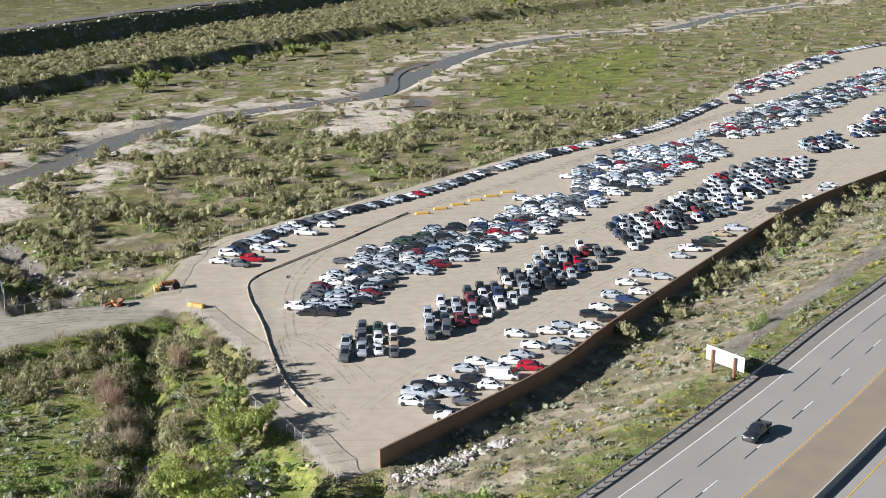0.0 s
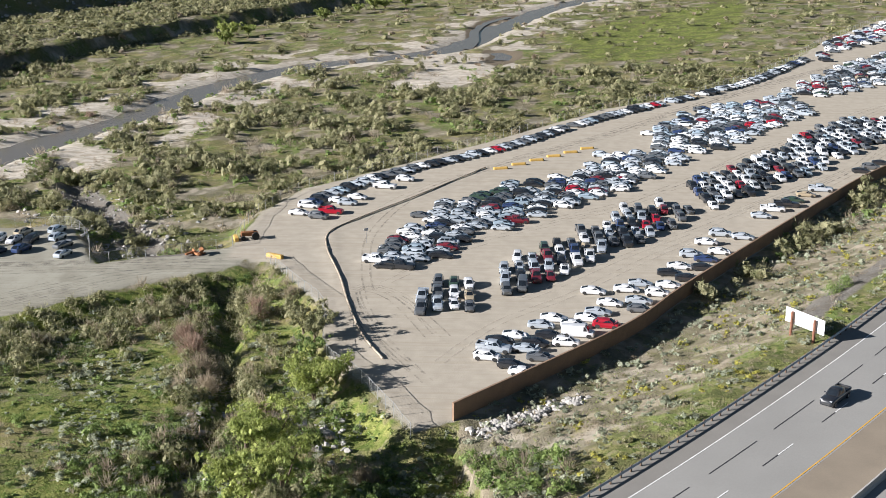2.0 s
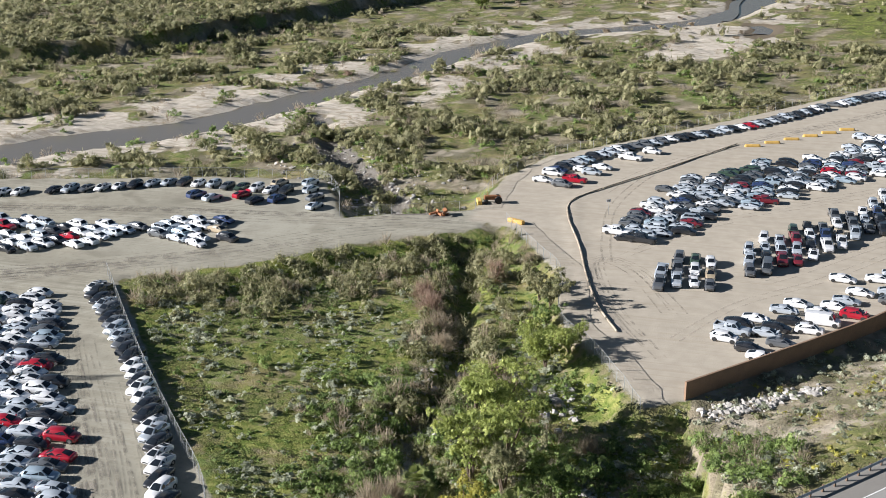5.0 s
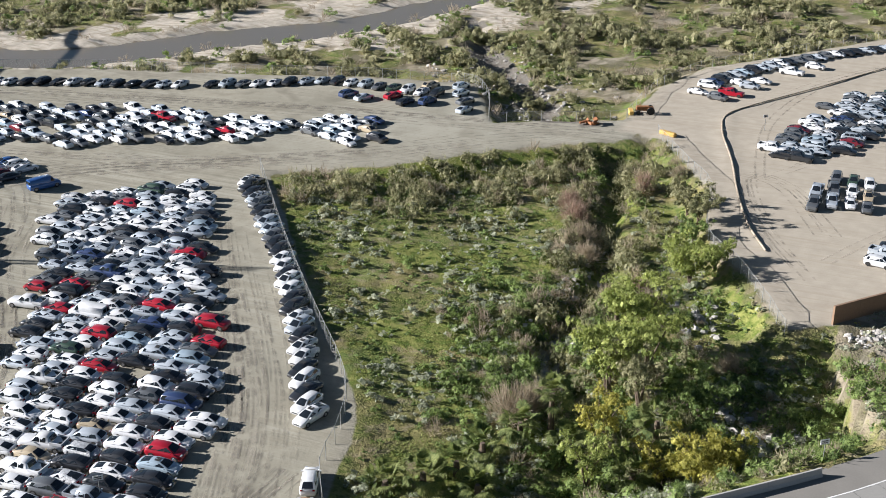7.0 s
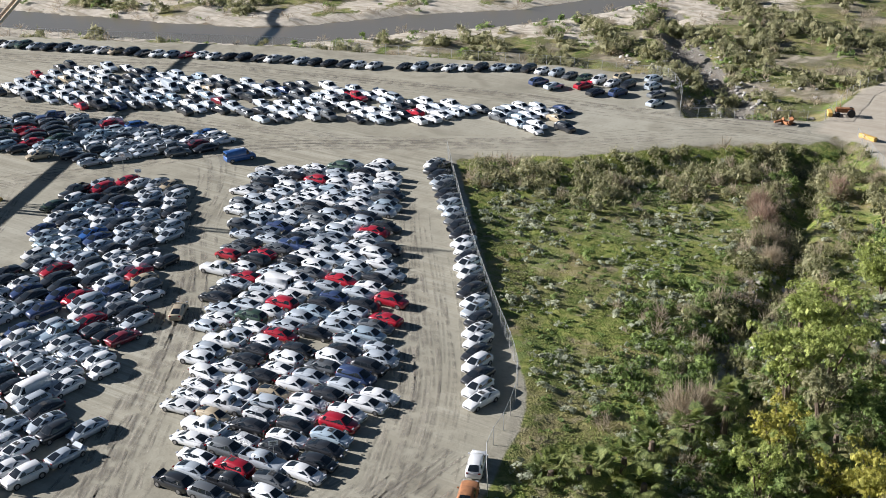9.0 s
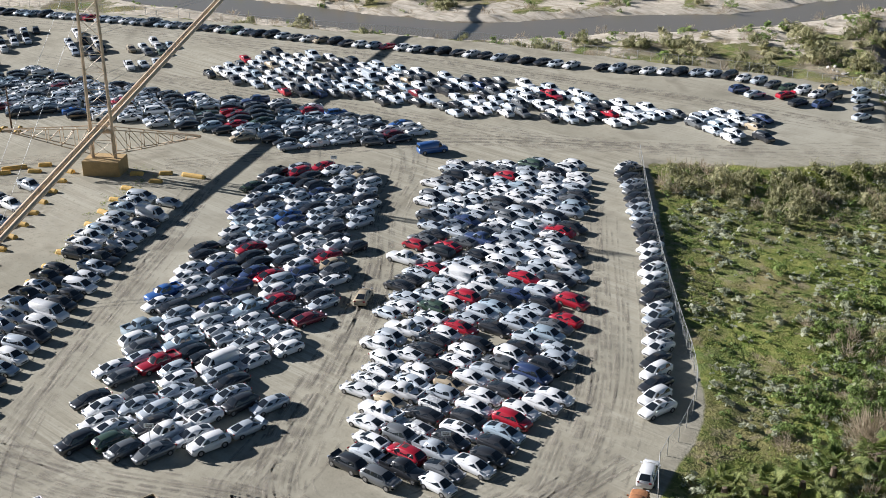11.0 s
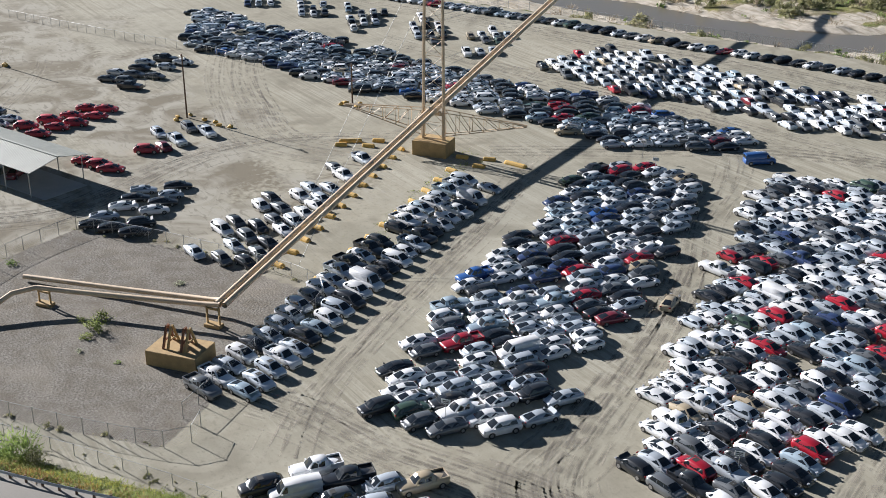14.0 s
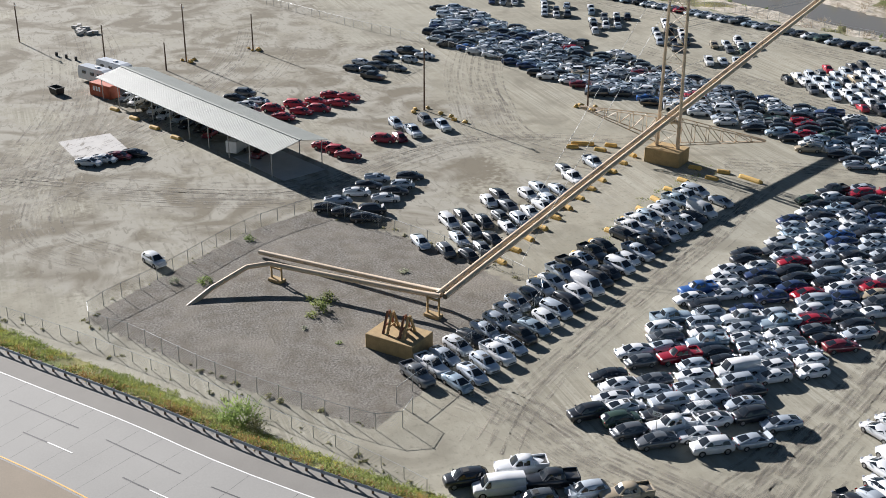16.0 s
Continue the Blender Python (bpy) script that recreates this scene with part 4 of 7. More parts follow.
QUEUE = []


def put_vehicle(kind, colour, place, turn, group, crumple=0, note=False, wrap=None, scale=0.93, extra="", z=0.0, roll=0.0):
    """Notes one vehicle, nose along its turn (degrees); park_all() builds them."""
    QUEUE.append((kind, colour, (place[0], place[1], z), turn, group, crumple, note, wrap, scale, extra, roll))


def build_vehicle(q, level):
    """Level 2: every part is a mesh of its own; level 1: without the lamps."""
    kind, colour, place, turn, group, crumple, note, wrap, scale, extra, roll = q
    meshes, spots = vehicle_data(kind, crumple, note)
    word = {"suv": "tall estate car"}.get(kind, kind)
    hurt = (" with crumpled front" if crumple % 2 else " with dented tail") if crumple else ""
    label = f"{colour} {word}{hurt} {extra or 'parked on bare dirt'}"
    paint = wrap or PAINT[colour]
    top = new(kind)
    top.matrix_basis = pose(*place, roll, 0, turn) @ Matrix.Diagonal((scale, scale, scale, 1))
    tagged(top, label, "car" if kind not in ("pickup", "van") else kind, group)
    for name, me in meshes.items():
        if name == "whole" or (level == 1 and name in ("headlight", "taillight")):
            continue
        for p in spots.get(name, [(0, 0, 0)]):
            ob = new("side_window" if name.startswith("side") else name, me)
            ob.parent = top
            ob.location = p
            if name == "body":
                ob.material_slots[0].link = "OBJECT"
                ob.material_slots[0].material = paint
    return top


def park_all():
    """The vehicles nearest the front of the yard are things with parts; the far hundreds of each group are one mass."""
    order = sorted(QUEUE, key=lambda q: math.hypot(q[2][0] + 82, q[2][1] - 72) - (400 if q[9] else 0))
    near, far = order[:FULL + SOME], order[FULL + SOME:]
    for i, q in enumerate(near):
        build_vehicle(q, 2 if i < FULL else 1)
    masses = {}
    for q in far:
        masses.setdefault(q[4], []).append(q)
    for group, cars in masses.items():
        mats, V, F, M = [], [], [], []
        base = 0
        for kind, colour, place, turn, _, crumple, note, wrap, scale, extra, roll in cars:
            me = vehicle_data(kind, crumple, note)[0]["whole"]
            n = len(me.vertices)
            co = np.empty(n * 3)
            me.vertices.foreach_get("co", co)
            m = np.array(pose(*place, roll, 0, turn) @ Matrix.Diagonal((scale, scale, scale, 1)))
            V.append(co.reshape(-1, 3) @ m[:3, :3].T + m[:3, 3])
            use = [wrap or PAINT[colour]] + list(me.materials)[1:]
            for u in use:
                if u not in mats:
                    mats.append(u)
            for p in me.polygons:
                F.append(tuple(base + i for i in p.vertices))
                M.append(mats.index(use[p.material_index]))
            base += n
        ob = link_mesh("parked_cars", np.concatenate(V).tolist(), F, None, mats=mats, index=M)
        tagged(ob, "hundreds of parked cars in close rows on bare dirt", "cars", kind="stuff")


FULL, SOME = 165, 400
MIX = {"usual": [("white", 33), ("silver", 26), ("grey", 11), ("black", 23), ("dark blue", 3), ("red", 2), ("maroon", 2), ("tan", 1), ("light blue", 5), ("dark green", 1), ("blue", 1)],
       "dark": [("white", 26), ("silver", 24), ("grey", 14), ("black", 23), ("dark blue", 4), ("red", 2), ("maroon", 2), ("tan", 1), ("light blue", 6), ("dark green", 1), ("blue", 1)],
       "yard": [("white", 17), ("silver", 27), ("grey", 18), ("black", 19), ("dark blue", 4), ("red", 2), ("maroon", 3), ("tan", 1), ("light blue", 6), ("dark green", 1)],
       "plain": [("white", 46), ("silver", 20), ("grey", 9), ("black", 25), ("dark blue", 2), ("light blue", 6)],
       "pale": [("white", 21), ("silver", 34), ("grey", 13), ("black", 19), ("light blue", 4), ("red", 2), ("maroon", 3), ("tan", 1), ("dark blue", 3)]}
SHAPES = [("sedan", 55), ("suv", 20), ("hatchback", 7), ("coupe", 11), ("minivan", 2), ("pickup", 4.5), ("van", 0.5)]
TRUCKS = [("pickup", 22), ("suv", 34), ("sedan", 32), ("hatchback", 8), ("van", 1.5), ("minivan", 2.5)]


def pick(rr, table):
    return rr.choices([a for a, _ in table], [b for _, b in table])[0]


def fill(area, turn, group, across=2.35, along_=5.0, seed=1, mix="usual", shapes=SHAPES, gaps=0.04, flip=0.0, first=(0.0, 0.0), jitter=0.25, shear=0.0):
    """Packs an area with vehicles side by side in files that point along turn."""
    rr = random.Random(seed)
    a = radians(turn)
    u, v = Vector((math.cos(a), math.sin(a))), Vector((-math.sin(a), math.cos(a)))
    P = [Vector(p) for p in area]
    c = sum(P, Vector((0, 0))) / len(P)
    us, vs = [(p - c).dot(u) for p in P], [(p - c).dot(v) for p in P]
    n = 0
    X = []
    i0, i1 = int(min(vs) / across) - 2, int(max(vs) / across) + 2
    for i in range(i0, i1 + 1):
        q = i * across + first[1]
        off = first[0] + shear * i + rr.uniform(-1.3, 1.3)
        for j in range(int(min(us) / along_) - 8, int(max(us) / along_) + 9):
            p = c + u * (j * along_ + off + rr.uniform(-jitter, jitter)) + v * (q + rr.uniform(-0.12, 0.12))
            X.append(p)
    keep = inside(np.array([p.x for p in X]), np.array([p.y for p in X]), [tuple(p) for p in P])
    rows = {}
    for p, k in zip(X, keep):
        if k:
            rows.setdefault(round((p - c).dot(v) / across), []).append(p.dot(u))
    for p, k in zip(X, keep):
        if not k or rr.random() < gaps:
            continue
        mid = sum(rows[round((p - c).dot(v) / across)]) / len(rows[round((p - c).dot(v) / across)])
        back_half = p.dot(u) < mid
        kind, colour = pick(rr, shapes), pick(rr, MIX[mix])
        crumple = rr.choice((0, 0, 0, 0, 1, 2, 3, 4, 5)) if kind in ("sedan", "suv", "coupe", "hatchback") else 0
        wrap = WRAP if rr.random() < 0.03 and kind != "pickup" else None
        put_vehicle(kind, colour, p, turn + rr.gauss(0, 3.0) + (180 if rr.random() < (flip if flip < 0.9 else 0.85 if back_half else 0.12) else 0), group, crumple, rr.random() < 0.5, wrap, 0.93 * rr.uniform(0.97, 1.03))
        n += 1
    return n


def file_along(line, spacing, turn, group, seed=1, mix="usual", shapes=SHAPES, gaps=0.03, depth=1, back=5.0, rel=None):
    """A row of vehicles side by side along a line, all with about the same turn."""
    rr = random.Random(seed)
    L = spline(line, 0.5)
    s = np.concatenate([[0], np.cumsum(np.linalg.norm(np.diff(L, axis=0), axis=1))])
    a = radians(turn)
    n = 0
    for q in np.arange(0.6, s[-1], spacing):
        x, y = np.interp(q, s, L[:, 0]), np.interp(q, s, L[:, 1])
        for d in range(depth):
            if rr.random() < gaps * (1 + d):
                continue
            kind, colour = pick(rr, shapes), pick(rr, MIX[mix])
            crumple = rr.choice((0, 0, 0, 0, 1, 2, 3, 4)) if kind in ("sedan", "suv", "coupe", "hatchback") else 0
            f = rr.uniform(-0.3, 0.3) + d * back
            put_vehicle(kind, colour, (x + math.cos(a) * f, y + math.sin(a) * f), turn + rr.gauss(0, 2.5), group, crumple, rr.random() < 0.5, None, 0.93 * rr.uniform(0.97, 1.03))
            n += 1
    return n


def spots(places, turn, group, seed=1, mix="usual", shapes=SHAPES, spread=3.0, wrap=None, extra="", colour=None):
    """Vehicles at places given one by one."""
    rr = random.Random(seed)
    for x, y in places:
        kind = pick(rr, shapes)
        c = colour or pick(rr, MIX[mix])
        crumple = rr.choice((0, 0, 0, 1, 2, 3)) if kind in ("sedan", "suv", "coupe", "hatchback") else 0
        put_vehicle(kind, c, (x, y), turn + rr.gauss(0, spread), group, crumple, rr.random() < 0.5, wrap, 0.93 * rr.uniform(0.97, 1.03), extra)


def repaint(group, colour, places):
    """Only the vehicles of a block that stand nearest to the places have that colour."""
    block = [i for i, q in enumerate(QUEUE) if q[4] == group]
    for i in block:
        if QUEUE[i][1] == colour:
            QUEUE[i] = QUEUE[i][:1] + ("silver",) + QUEUE[i][2:]
    for x, y in places:
        i = min(block, key=lambda i: math.hypot(QUEUE[i][2][0] - x, QUEUE[i][2][1] - y))
        QUEUE[i] = QUEUE[i][:1] + (colour,) + QUEUE[i][2:]


# the big block in the middle and its neighbour
fill([(-126.3, 141), (-121.6, 131.5), (-113.4, 121.5), (-109, 115.4), (-102.9, 106.4), (-97.8, 99.3), (-94.3, 93.7), (-90.7, 88.6), (-85.9, 82.3), (-82, 77.6), (-76.8, 71.8), (-74.8, 69.5), (-71, 70.1), (-68.6, 72.1), (-64.2, 73.3), (-63.6, 76.2),
      (-63.2, 79.1), (-63.9, 85.1), (-65.3, 90.9), (-68.7, 96.6), (-72.2, 102.1), (-75.8, 108.3), (-80.1, 116.1), (-91.2, 131.4), (-99.7, 144.1), (-110, 158.6), (-118.1, 153.4)], 5, "cars packed in the middle block", along_=4.6, across=2.35, seed=3, gaps=0.02, flip=1.0)
fill([(-145.6, 117.4), (-139.1, 109.2), (-135.6, 102.6), (-130, 95.7), (-126.3, 89.2), (-122.4, 82.5), (-118.4, 77.9), (-112, 69.8), (-108.5, 63.1), (-104.1, 57.4), (-101.2, 54.4), (-98.3, 52.7), (-94.3, 55.6), (-90.2, 57), (-87.2, 60.5), (-85.6, 67.4),
      (-88.7, 73.4), (-95.4, 75.2), (-97.3, 84.6), (-101.3, 90.4), (-106.9, 100.4), (-110.9, 105.7), (-117.2, 113.8), (-125.6, 124.9), (-130.8, 132.5), (-137.4, 131.9), (-144.2, 125.3)], 263, "cars packed beside the middle block", along_=4.75, across=2.3, seed=8, mix="usual", flip=0.15, jitter=0.45, shear=0.6)
for group, kind, colour, (x, y) in (("cars packed beside the middle block", "van", "white", (-100.5, 73.6)), ("cars packed in the middle block", "van", "white", (-96, 111.4)), ("cars packed in the middle block", "pickup", "black", (-69.5, 71.8)), ("cars packed in the middle block", "pickup", "white", (-80.5, 79.5))):
    i = min((i for i, q in enumerate(QUEUE) if q[4] == group), key=lambda i: math.hypot(QUEUE[i][2][0] - x, QUEUE[i][2][1] - y))
    QUEUE[i] = (kind, colour) + QUEUE[i][2:5] + (0, False, None) + QUEUE[i][8:]
repaint("cars packed in the middle block", "red", ((-112.9, 144.5), (-117, 128.9), (-94.2, 131.2), (-106.6, 114.7), (-103.7, 117.2), (-101, 111.6), (-87.1, 115.1), (-91, 105.6), (-82.1, 114.7), (-86.2, 99.8), (-79.6, 109.3), (-67.5, 87.2), (-71.8, 75.7)))
repaint("cars packed in the middle block", "maroon", ())
repaint("cars packed in the middle block", "blue", ((-113.9, 131.5),))
repaint("cars packed beside the middle block", "red", ((-140.9, 121.2), (-139.8, 125.8), (-122.9, 98.9), (-113.7, 93.6), (-106.7, 90.4), (-105.5, 68.4), (-111.8, 104.2)))
repaint("cars packed beside the middle block", "maroon", ((-101.9, 88.8),))
repaint("cars packed beside the middle block", "blue", ((-120.1, 82.9), (-129, 109.8)))
file_along([(-112, 39.5), (-126, 59.5), (-141, 82), (-152.5, 102)], 2.75, 16, "cars beside the gravel pad", seed=7, mix="plain", shapes=TRUCKS, depth=2, back=5.0)
file_along([(-57.5, 99), (-64.5, 110), (-70, 119), (-76, 127), (-82, 136), (-91, 146.5), (-98, 155), (-105, 163)], 2.75, 260, "cars beside the mesh fence", seed=9, mix="plain")
file_along([(-95, 222), (-119, 222), (-134, 214), (-150, 206), (-174, 198), (-193, 190), (-216, 182), (-243, 172), (-300, 146)], 3.3, 262, "cars along the river fence", seed=12, mix="usual")
spots([(-88, 219), (-91, 224), (-95, 216), (-99, 214), (-103, 217), (-108, 213.5), (-112, 214.5), (-93, 229), (-99, 227), (-86, 213.5)], 70, "cars by the gate", 12, "pale")
fill([(-204, 173), (-185, 179), (-164, 183), (-142, 192), (-123, 191), (-112, 193), (-113, 181), (-128, 174), (-144, 164), (-162, 159), (-182, 151), (-204, 151)], -18, "cars in the far block", across=2.75, along_=4.8, seed=13, mix="pale", gaps=0.1, flip=0.3)
fill([(-110, 198), (-100, 202), (-93, 191), (-98, 186), (-108, 188)], -18, "cars in the far block", across=2.6, along_=4.7, seed=14, mix="pale")
fill([(-292, 109), (-262, 118), (-234, 128), (-191, 139), (-172, 149), (-142, 155), (-138, 148), (-152, 131), (-171, 127), (-189, 119), (-204, 110), (-232, 102), (-256, 94)], 62, "cars in the long block", across=2.6, along_=4.7, seed=15, mix="dark", flip=0.5)
for c, poly in enumerate(([(-306, 126), (-292, 134), (-280, 128), (-284, 122)], [(-289, 134), (-276, 142), (-262, 134), (-268, 128)], [(-279, 147), (-262, 150), (-247, 136), (-247, 129)],
                         [(-255, 154), (-240, 152), (-224, 142), (-238, 141)], [(-240, 159), (-224, 162), (-213, 148), (-217, 143)])):
    fill(poly, -25, "cars in short files", across=2.9, along_=4.9, seed=40 + c, mix="usual", gaps=0.2)
fill([(-28.8, 224.2), (-22.0, 233.9), (-16.7, 240.1), (-7.3, 233.9), (-9.2, 226.1), (-16.8, 210.1), (-26.4, 208.5)], -9, "cars in the right yard's long block", across=2.7, along_=5.0, seed=17, mix="yard", gaps=0.03, flip=0.4)
fill([(-21.4, 240.1), (-20.0, 253.4), (-10.5, 260.7), (-1.8, 273.6), (15.8, 284.8), (29.1, 281.9), (22.7, 268.3), (11.8, 255.8), (1.9, 242.2), (-4.9, 231.9), (-16.7, 240.1)], -9, "cars in the right yard's long block", across=2.8, along_=5.0, seed=18, mix="yard", gaps=0.04, flip=0.4)
fill([(19.7, 303.4), (31.5, 306.7), (35.6, 339.9), (57.0, 370.9), (83.9, 391.1), (87.4, 366.1), (76.7, 348.2), (55.1, 317.0), (42.6, 302.1), (25.7, 273.6), (15.8, 284.8)], -9, "cars in the right yard's second block", across=2.9, along_=5.0, seed=19, mix="yard", gaps=0.04)
fill([(84.0, 396.5), (98.9, 425.6), (119.3, 459.3), (169.9, 525.1), (213.4, 587.7), (185.0, 507.0), (157.4, 471.1), (119.5, 413.5), (94.9, 391.1)], -9, "cars in the right yard's far block", across=3.0, along_=5.0, seed=21, mix="yard")
fill([(-18.4, 193.2), (-13.8, 203.0), (-7.4, 203.7), (-4.2, 196.1), (-7.8, 187.7), (-14.9, 183.7)], -87, "trucks and cars in the right yard's front block", across=2.7, along_=5.6, seed=23, mix="yard", shapes=TRUCKS, gaps=0.03)
fill([(-3.8, 197.6), (-2.5, 213.5), (10.8, 231.9), (17.2, 244.4), (26.9, 259.2), (37.4, 253.4), (34.5, 240.9), (21.5, 226.1), (9.9, 210.1), (0.6, 196.1)], -87, "trucks and cars in the right yard's front block", across=2.7, along_=5.6, seed=24, mix="yard", shapes=TRUCKS, gaps=0.04)
fill([(37.8, 270.9), (44.4, 284.8), (60.4, 304.7), (91.0, 352.5), (108.9, 357.0), (104.8, 339.9), (75.2, 293.8), (53.6, 268.3), (39.5, 251.1)], -82, "trucks and cars in the right yard's front block", across=2.8, along_=5.6, seed=25, mix="yard", shapes=TRUCKS, gaps=0.04)
fill([(111.4, 377.7), (129.5, 402.0), (127.0, 373.8), (112.5, 363.3)], -80, "trucks and cars in the right yard's front block", across=2.9, along_=5.6, seed=26, mix="yard", shapes=TRUCKS)
fill([(136.3, 405.4), (168.2, 459.3), (148.0, 402.0), (133.4, 387.9)], -80, "trucks and cars in the right yard's front block", across=2.9, along_=5.6, seed=28, mix="yard", shapes=TRUCKS)
spots([(-4.6, 167.2), (-3.6, 170.5), (-2.8, 173.5), (-0.4, 176.0), (-1.0, 164.2), (0.8, 161.6), (1.3, 170.5), (2.6, 173.2), (4.8, 176.2), (3.4, 167.2), (7.3, 173.4), (9.2, 177.4),
       (3.6, 180.7), (5.6, 183.8), (8.7, 181.1), (11.2, 184.2), (13.9, 181.4), (12.9, 187.2)], -8, "cars along the block wall", 37, "usual")
spots([(12.6, 197.5), (15.1, 191.7), (18.4, 198.9), (21.0, 202.0), (19.6, 189.0), (23.4, 197.0), (20.0, 193.0), (25.8, 201.4), (26.8, 208.2), (29.0, 212.0), (29.6, 205.4), (33.2, 211.6),
       (34.4, 216.8), (32.0, 219.4), (37.6, 221.6), (36.0, 227.6), (39.5, 233.6), (43.6, 231.6)], -8, "cars along the block wall", 28, "yard")
spots([(50.0, 247.3), (53.4, 252.7), (59.4, 260.4), (67.4, 270.4), (84.4, 292.8), (81.0, 288.6), (88.0, 297.2), (101, 312.4), (94, 302.6), (103, 316.2), (57, 256.5), (63, 265.5)], -8, "cars along the block wall", 29, "yard")
file_along([(-47, 244), (-43, 259), (-30, 281), (-6, 309), (24, 353), (58, 393), (78, 419), (100, 458), (108, 472)], 2.95, -9, "cars along the plain's fence", seed=30, mix="yard")
spots([(-42, 242), (-40, 246), (-37.5, 253), (-36, 258), (-40, 255), (-31, 268), (-27, 275)], -9, "cars along the plain's fence", 33, "usual")
fill([(112, 470), (127, 522), (150, 562), (178, 608), (200, 640), (208, 632), (165, 560), (150, 528), (120, 484), (116, 466)], -9, "cars in the right yard's upper corner", across=3.1, along_=5.2, seed=34, mix="pale", gaps=0.15)
file_along([(206, 648), (260, 706), (330, 780)], 3.2, -9, "cars in the right yard's upper corner", seed=36, mix="pale")
spots([(-21.6, 209.5)], -7, "lone vehicles", 5, colour="black", shapes=[("pickup", 1)])
spots([(-91.9, 37.5)], 262, "cars beside the highway fence", 31, shapes=[("suv", 1)], colour="black")
spots([(-89.4, 39.9)], 258, "cars beside the highway fence", 32, shapes=[("van", 1)], colour="white")
spots([(-91.9, 43.4)], 262, "cars beside the highway fence", 33, shapes=[("pickup", 1)], colour="white")
spots([(-88.7, 45.2)], 262, "cars beside the highway fence", 34, shapes=[("pickup", 1)], colour="black")
spots([(-84.1, 50.9)], 262, "cars beside the highway fence", 35, shapes=[("pickup", 1)], colour="tan")
spots([(-85.9, 47.6), (-86.3, 42.4), (-83.6, 45.0), (-81.0, 47.8), (-78.6, 50.6)], 262, "cars beside the highway fence", 38, mix="dark")
# the yard by the shelter
spots([(-221.2, 61.1), (-219.0, 63.8), (-218.4, 57.2), (-215.6, 60.9), (-217.6, 52.8), (-216.4, 48.3), (-213.0, 52.8), (-213.4, 56.4), (-211.0, 48.9)], 55, "cars wrapped in red film", 41, wrap=REDWRAP, colour="red", extra="wrapped in red film", shapes=[("sedan", 2), ("suv", 1)])
spots([(-192.6, 51.6), (-189.4, 53.0), (-186.6, 54.0), (-192.4, 62.2)], 55, "cars wrapped in red film", 42, wrap=REDWRAP, colour="red", extra="wrapped in red film", shapes=[("sedan", 2), ("suv", 1)])
spots([(-226.1, 43.0), (-228.4, 45.6), (-222.5, 47.0), (-220.4, 44.2)], 50, "cars behind the shelter", 43, "pale")
spots([(-238.6, 70.7), (-242.3, 73.7), (-235.3, 73.3), (-239.1, 76.2), (-243.2, 78.8), (-247.0, 81.4), (-247.0, 86.0), (-240.9, 84.0), (-242.6, 88.2), (-231.0, 72.6), (-235.5, 79.4)], 44, "wrecks inside a small pen", 44, "dark")
spots([(-200.1, 67.0), (-192.3, 65.2), (-194.4, 68.4), (-200.1, 72.7), (-195.9, 74.5)], 0, "pickups in the open yard", 45, "pale", TRUCKS)
spots([(-174.6, 55.2), (-173.4, 60.4), (-171.9, 53.0), (-170.2, 58.1), (-169.5, 50.3), (-168.0, 55.9), (-167.2, 46.6), (-165.5, 53.6), (-164.9, 44.4), (-161.8, 50.4), (-162.2, 46.4), (-159.1, 48.4)], 73, "cars in the open yard", 46, "usual")
spots([(-147.8, 53.0), (-143.8, 55.3), (-141.0, 57.6), (-147.0, 58.5), (-148.7, 61.3), (-153.3, 59.4), (-154.7, 62.2), (-151.6, 64.3), (-145.3, 62.9), (-142.6, 60.3), (-152.3, 67.2), (-148.4, 66.7), (-158.8, 68.0), (-160.7, 70.6),
       (-156.0, 70.0), (-150.2, 69.4), (-159.1, 74.7), (-161.4, 77.7), (-159.4, 80.2), (-156.3, 76.9), (-152.7, 72.2), (-154.1, 75.0), (-167.4, 85.1), (-163.3, 84.6), (-168.4, 90.9)], 4, "cars under the pipeline", 47, "pale")
for (x, y), c in zip(((-198.0, 12.7), (-198.8, 15.3), (-199.4, 17.8), (-199.9, 20.4)), ("white", "white", "maroon", "black")):
    spots([(x, y)], 62, "cars by the concrete slab", 48, colour=c)
spots([(-154.5, 16.9)], 18, "lone vehicles", 49, colour="white", shapes=[("suv", 1)])
spots([(-101.0, 98.0)], 125, "lone vehicles", 50, colour="tan", shapes=[("sedan", 1)])
spots([(-133, 146.5)], 62, "cars in the long block", 53, colour="blue", shapes=[("van", 1)])
for x, y, c, w in ((-51.8, 88.5, "white", None), (-49.6, 83.0, "orange", RUST)):
    put_vehicle("pickup" if w else "suv", c, (x, y), 112, "old vehicles on the slope", 0, False, w, 0.93, "with a rusty roof by the fence")


# ---- the block wall ----
def block_wall():
    line = spline([(-8.4, 145.9), (16.4, 176.5), (28.7, 197.6), (58.4, 245), (83.5, 283), (120, 325.5), (200, 410), (330, 545)], 6.0)
    top = thing("wall_highway", "long brown block wall between the yard and the highway", "wall", kind="structure")
    for (ax, ay), (bx, by) in zip(line[:-1], line[1:]):
        d = math.hypot(bx - ax, by - ay)
        bm = bmesh.new()
        box(bm, (d + 0.01, 0.3, 3.2), (0, 0, 0.95))
        ob = part("panel", bm, WALLC, top)
        ob.matrix_basis = pose((ax + bx) / 2, (ay + by) / 2, 0, 0, 0, math.degrees(math.atan2(by - ay, bx - ax)))


block_wall()


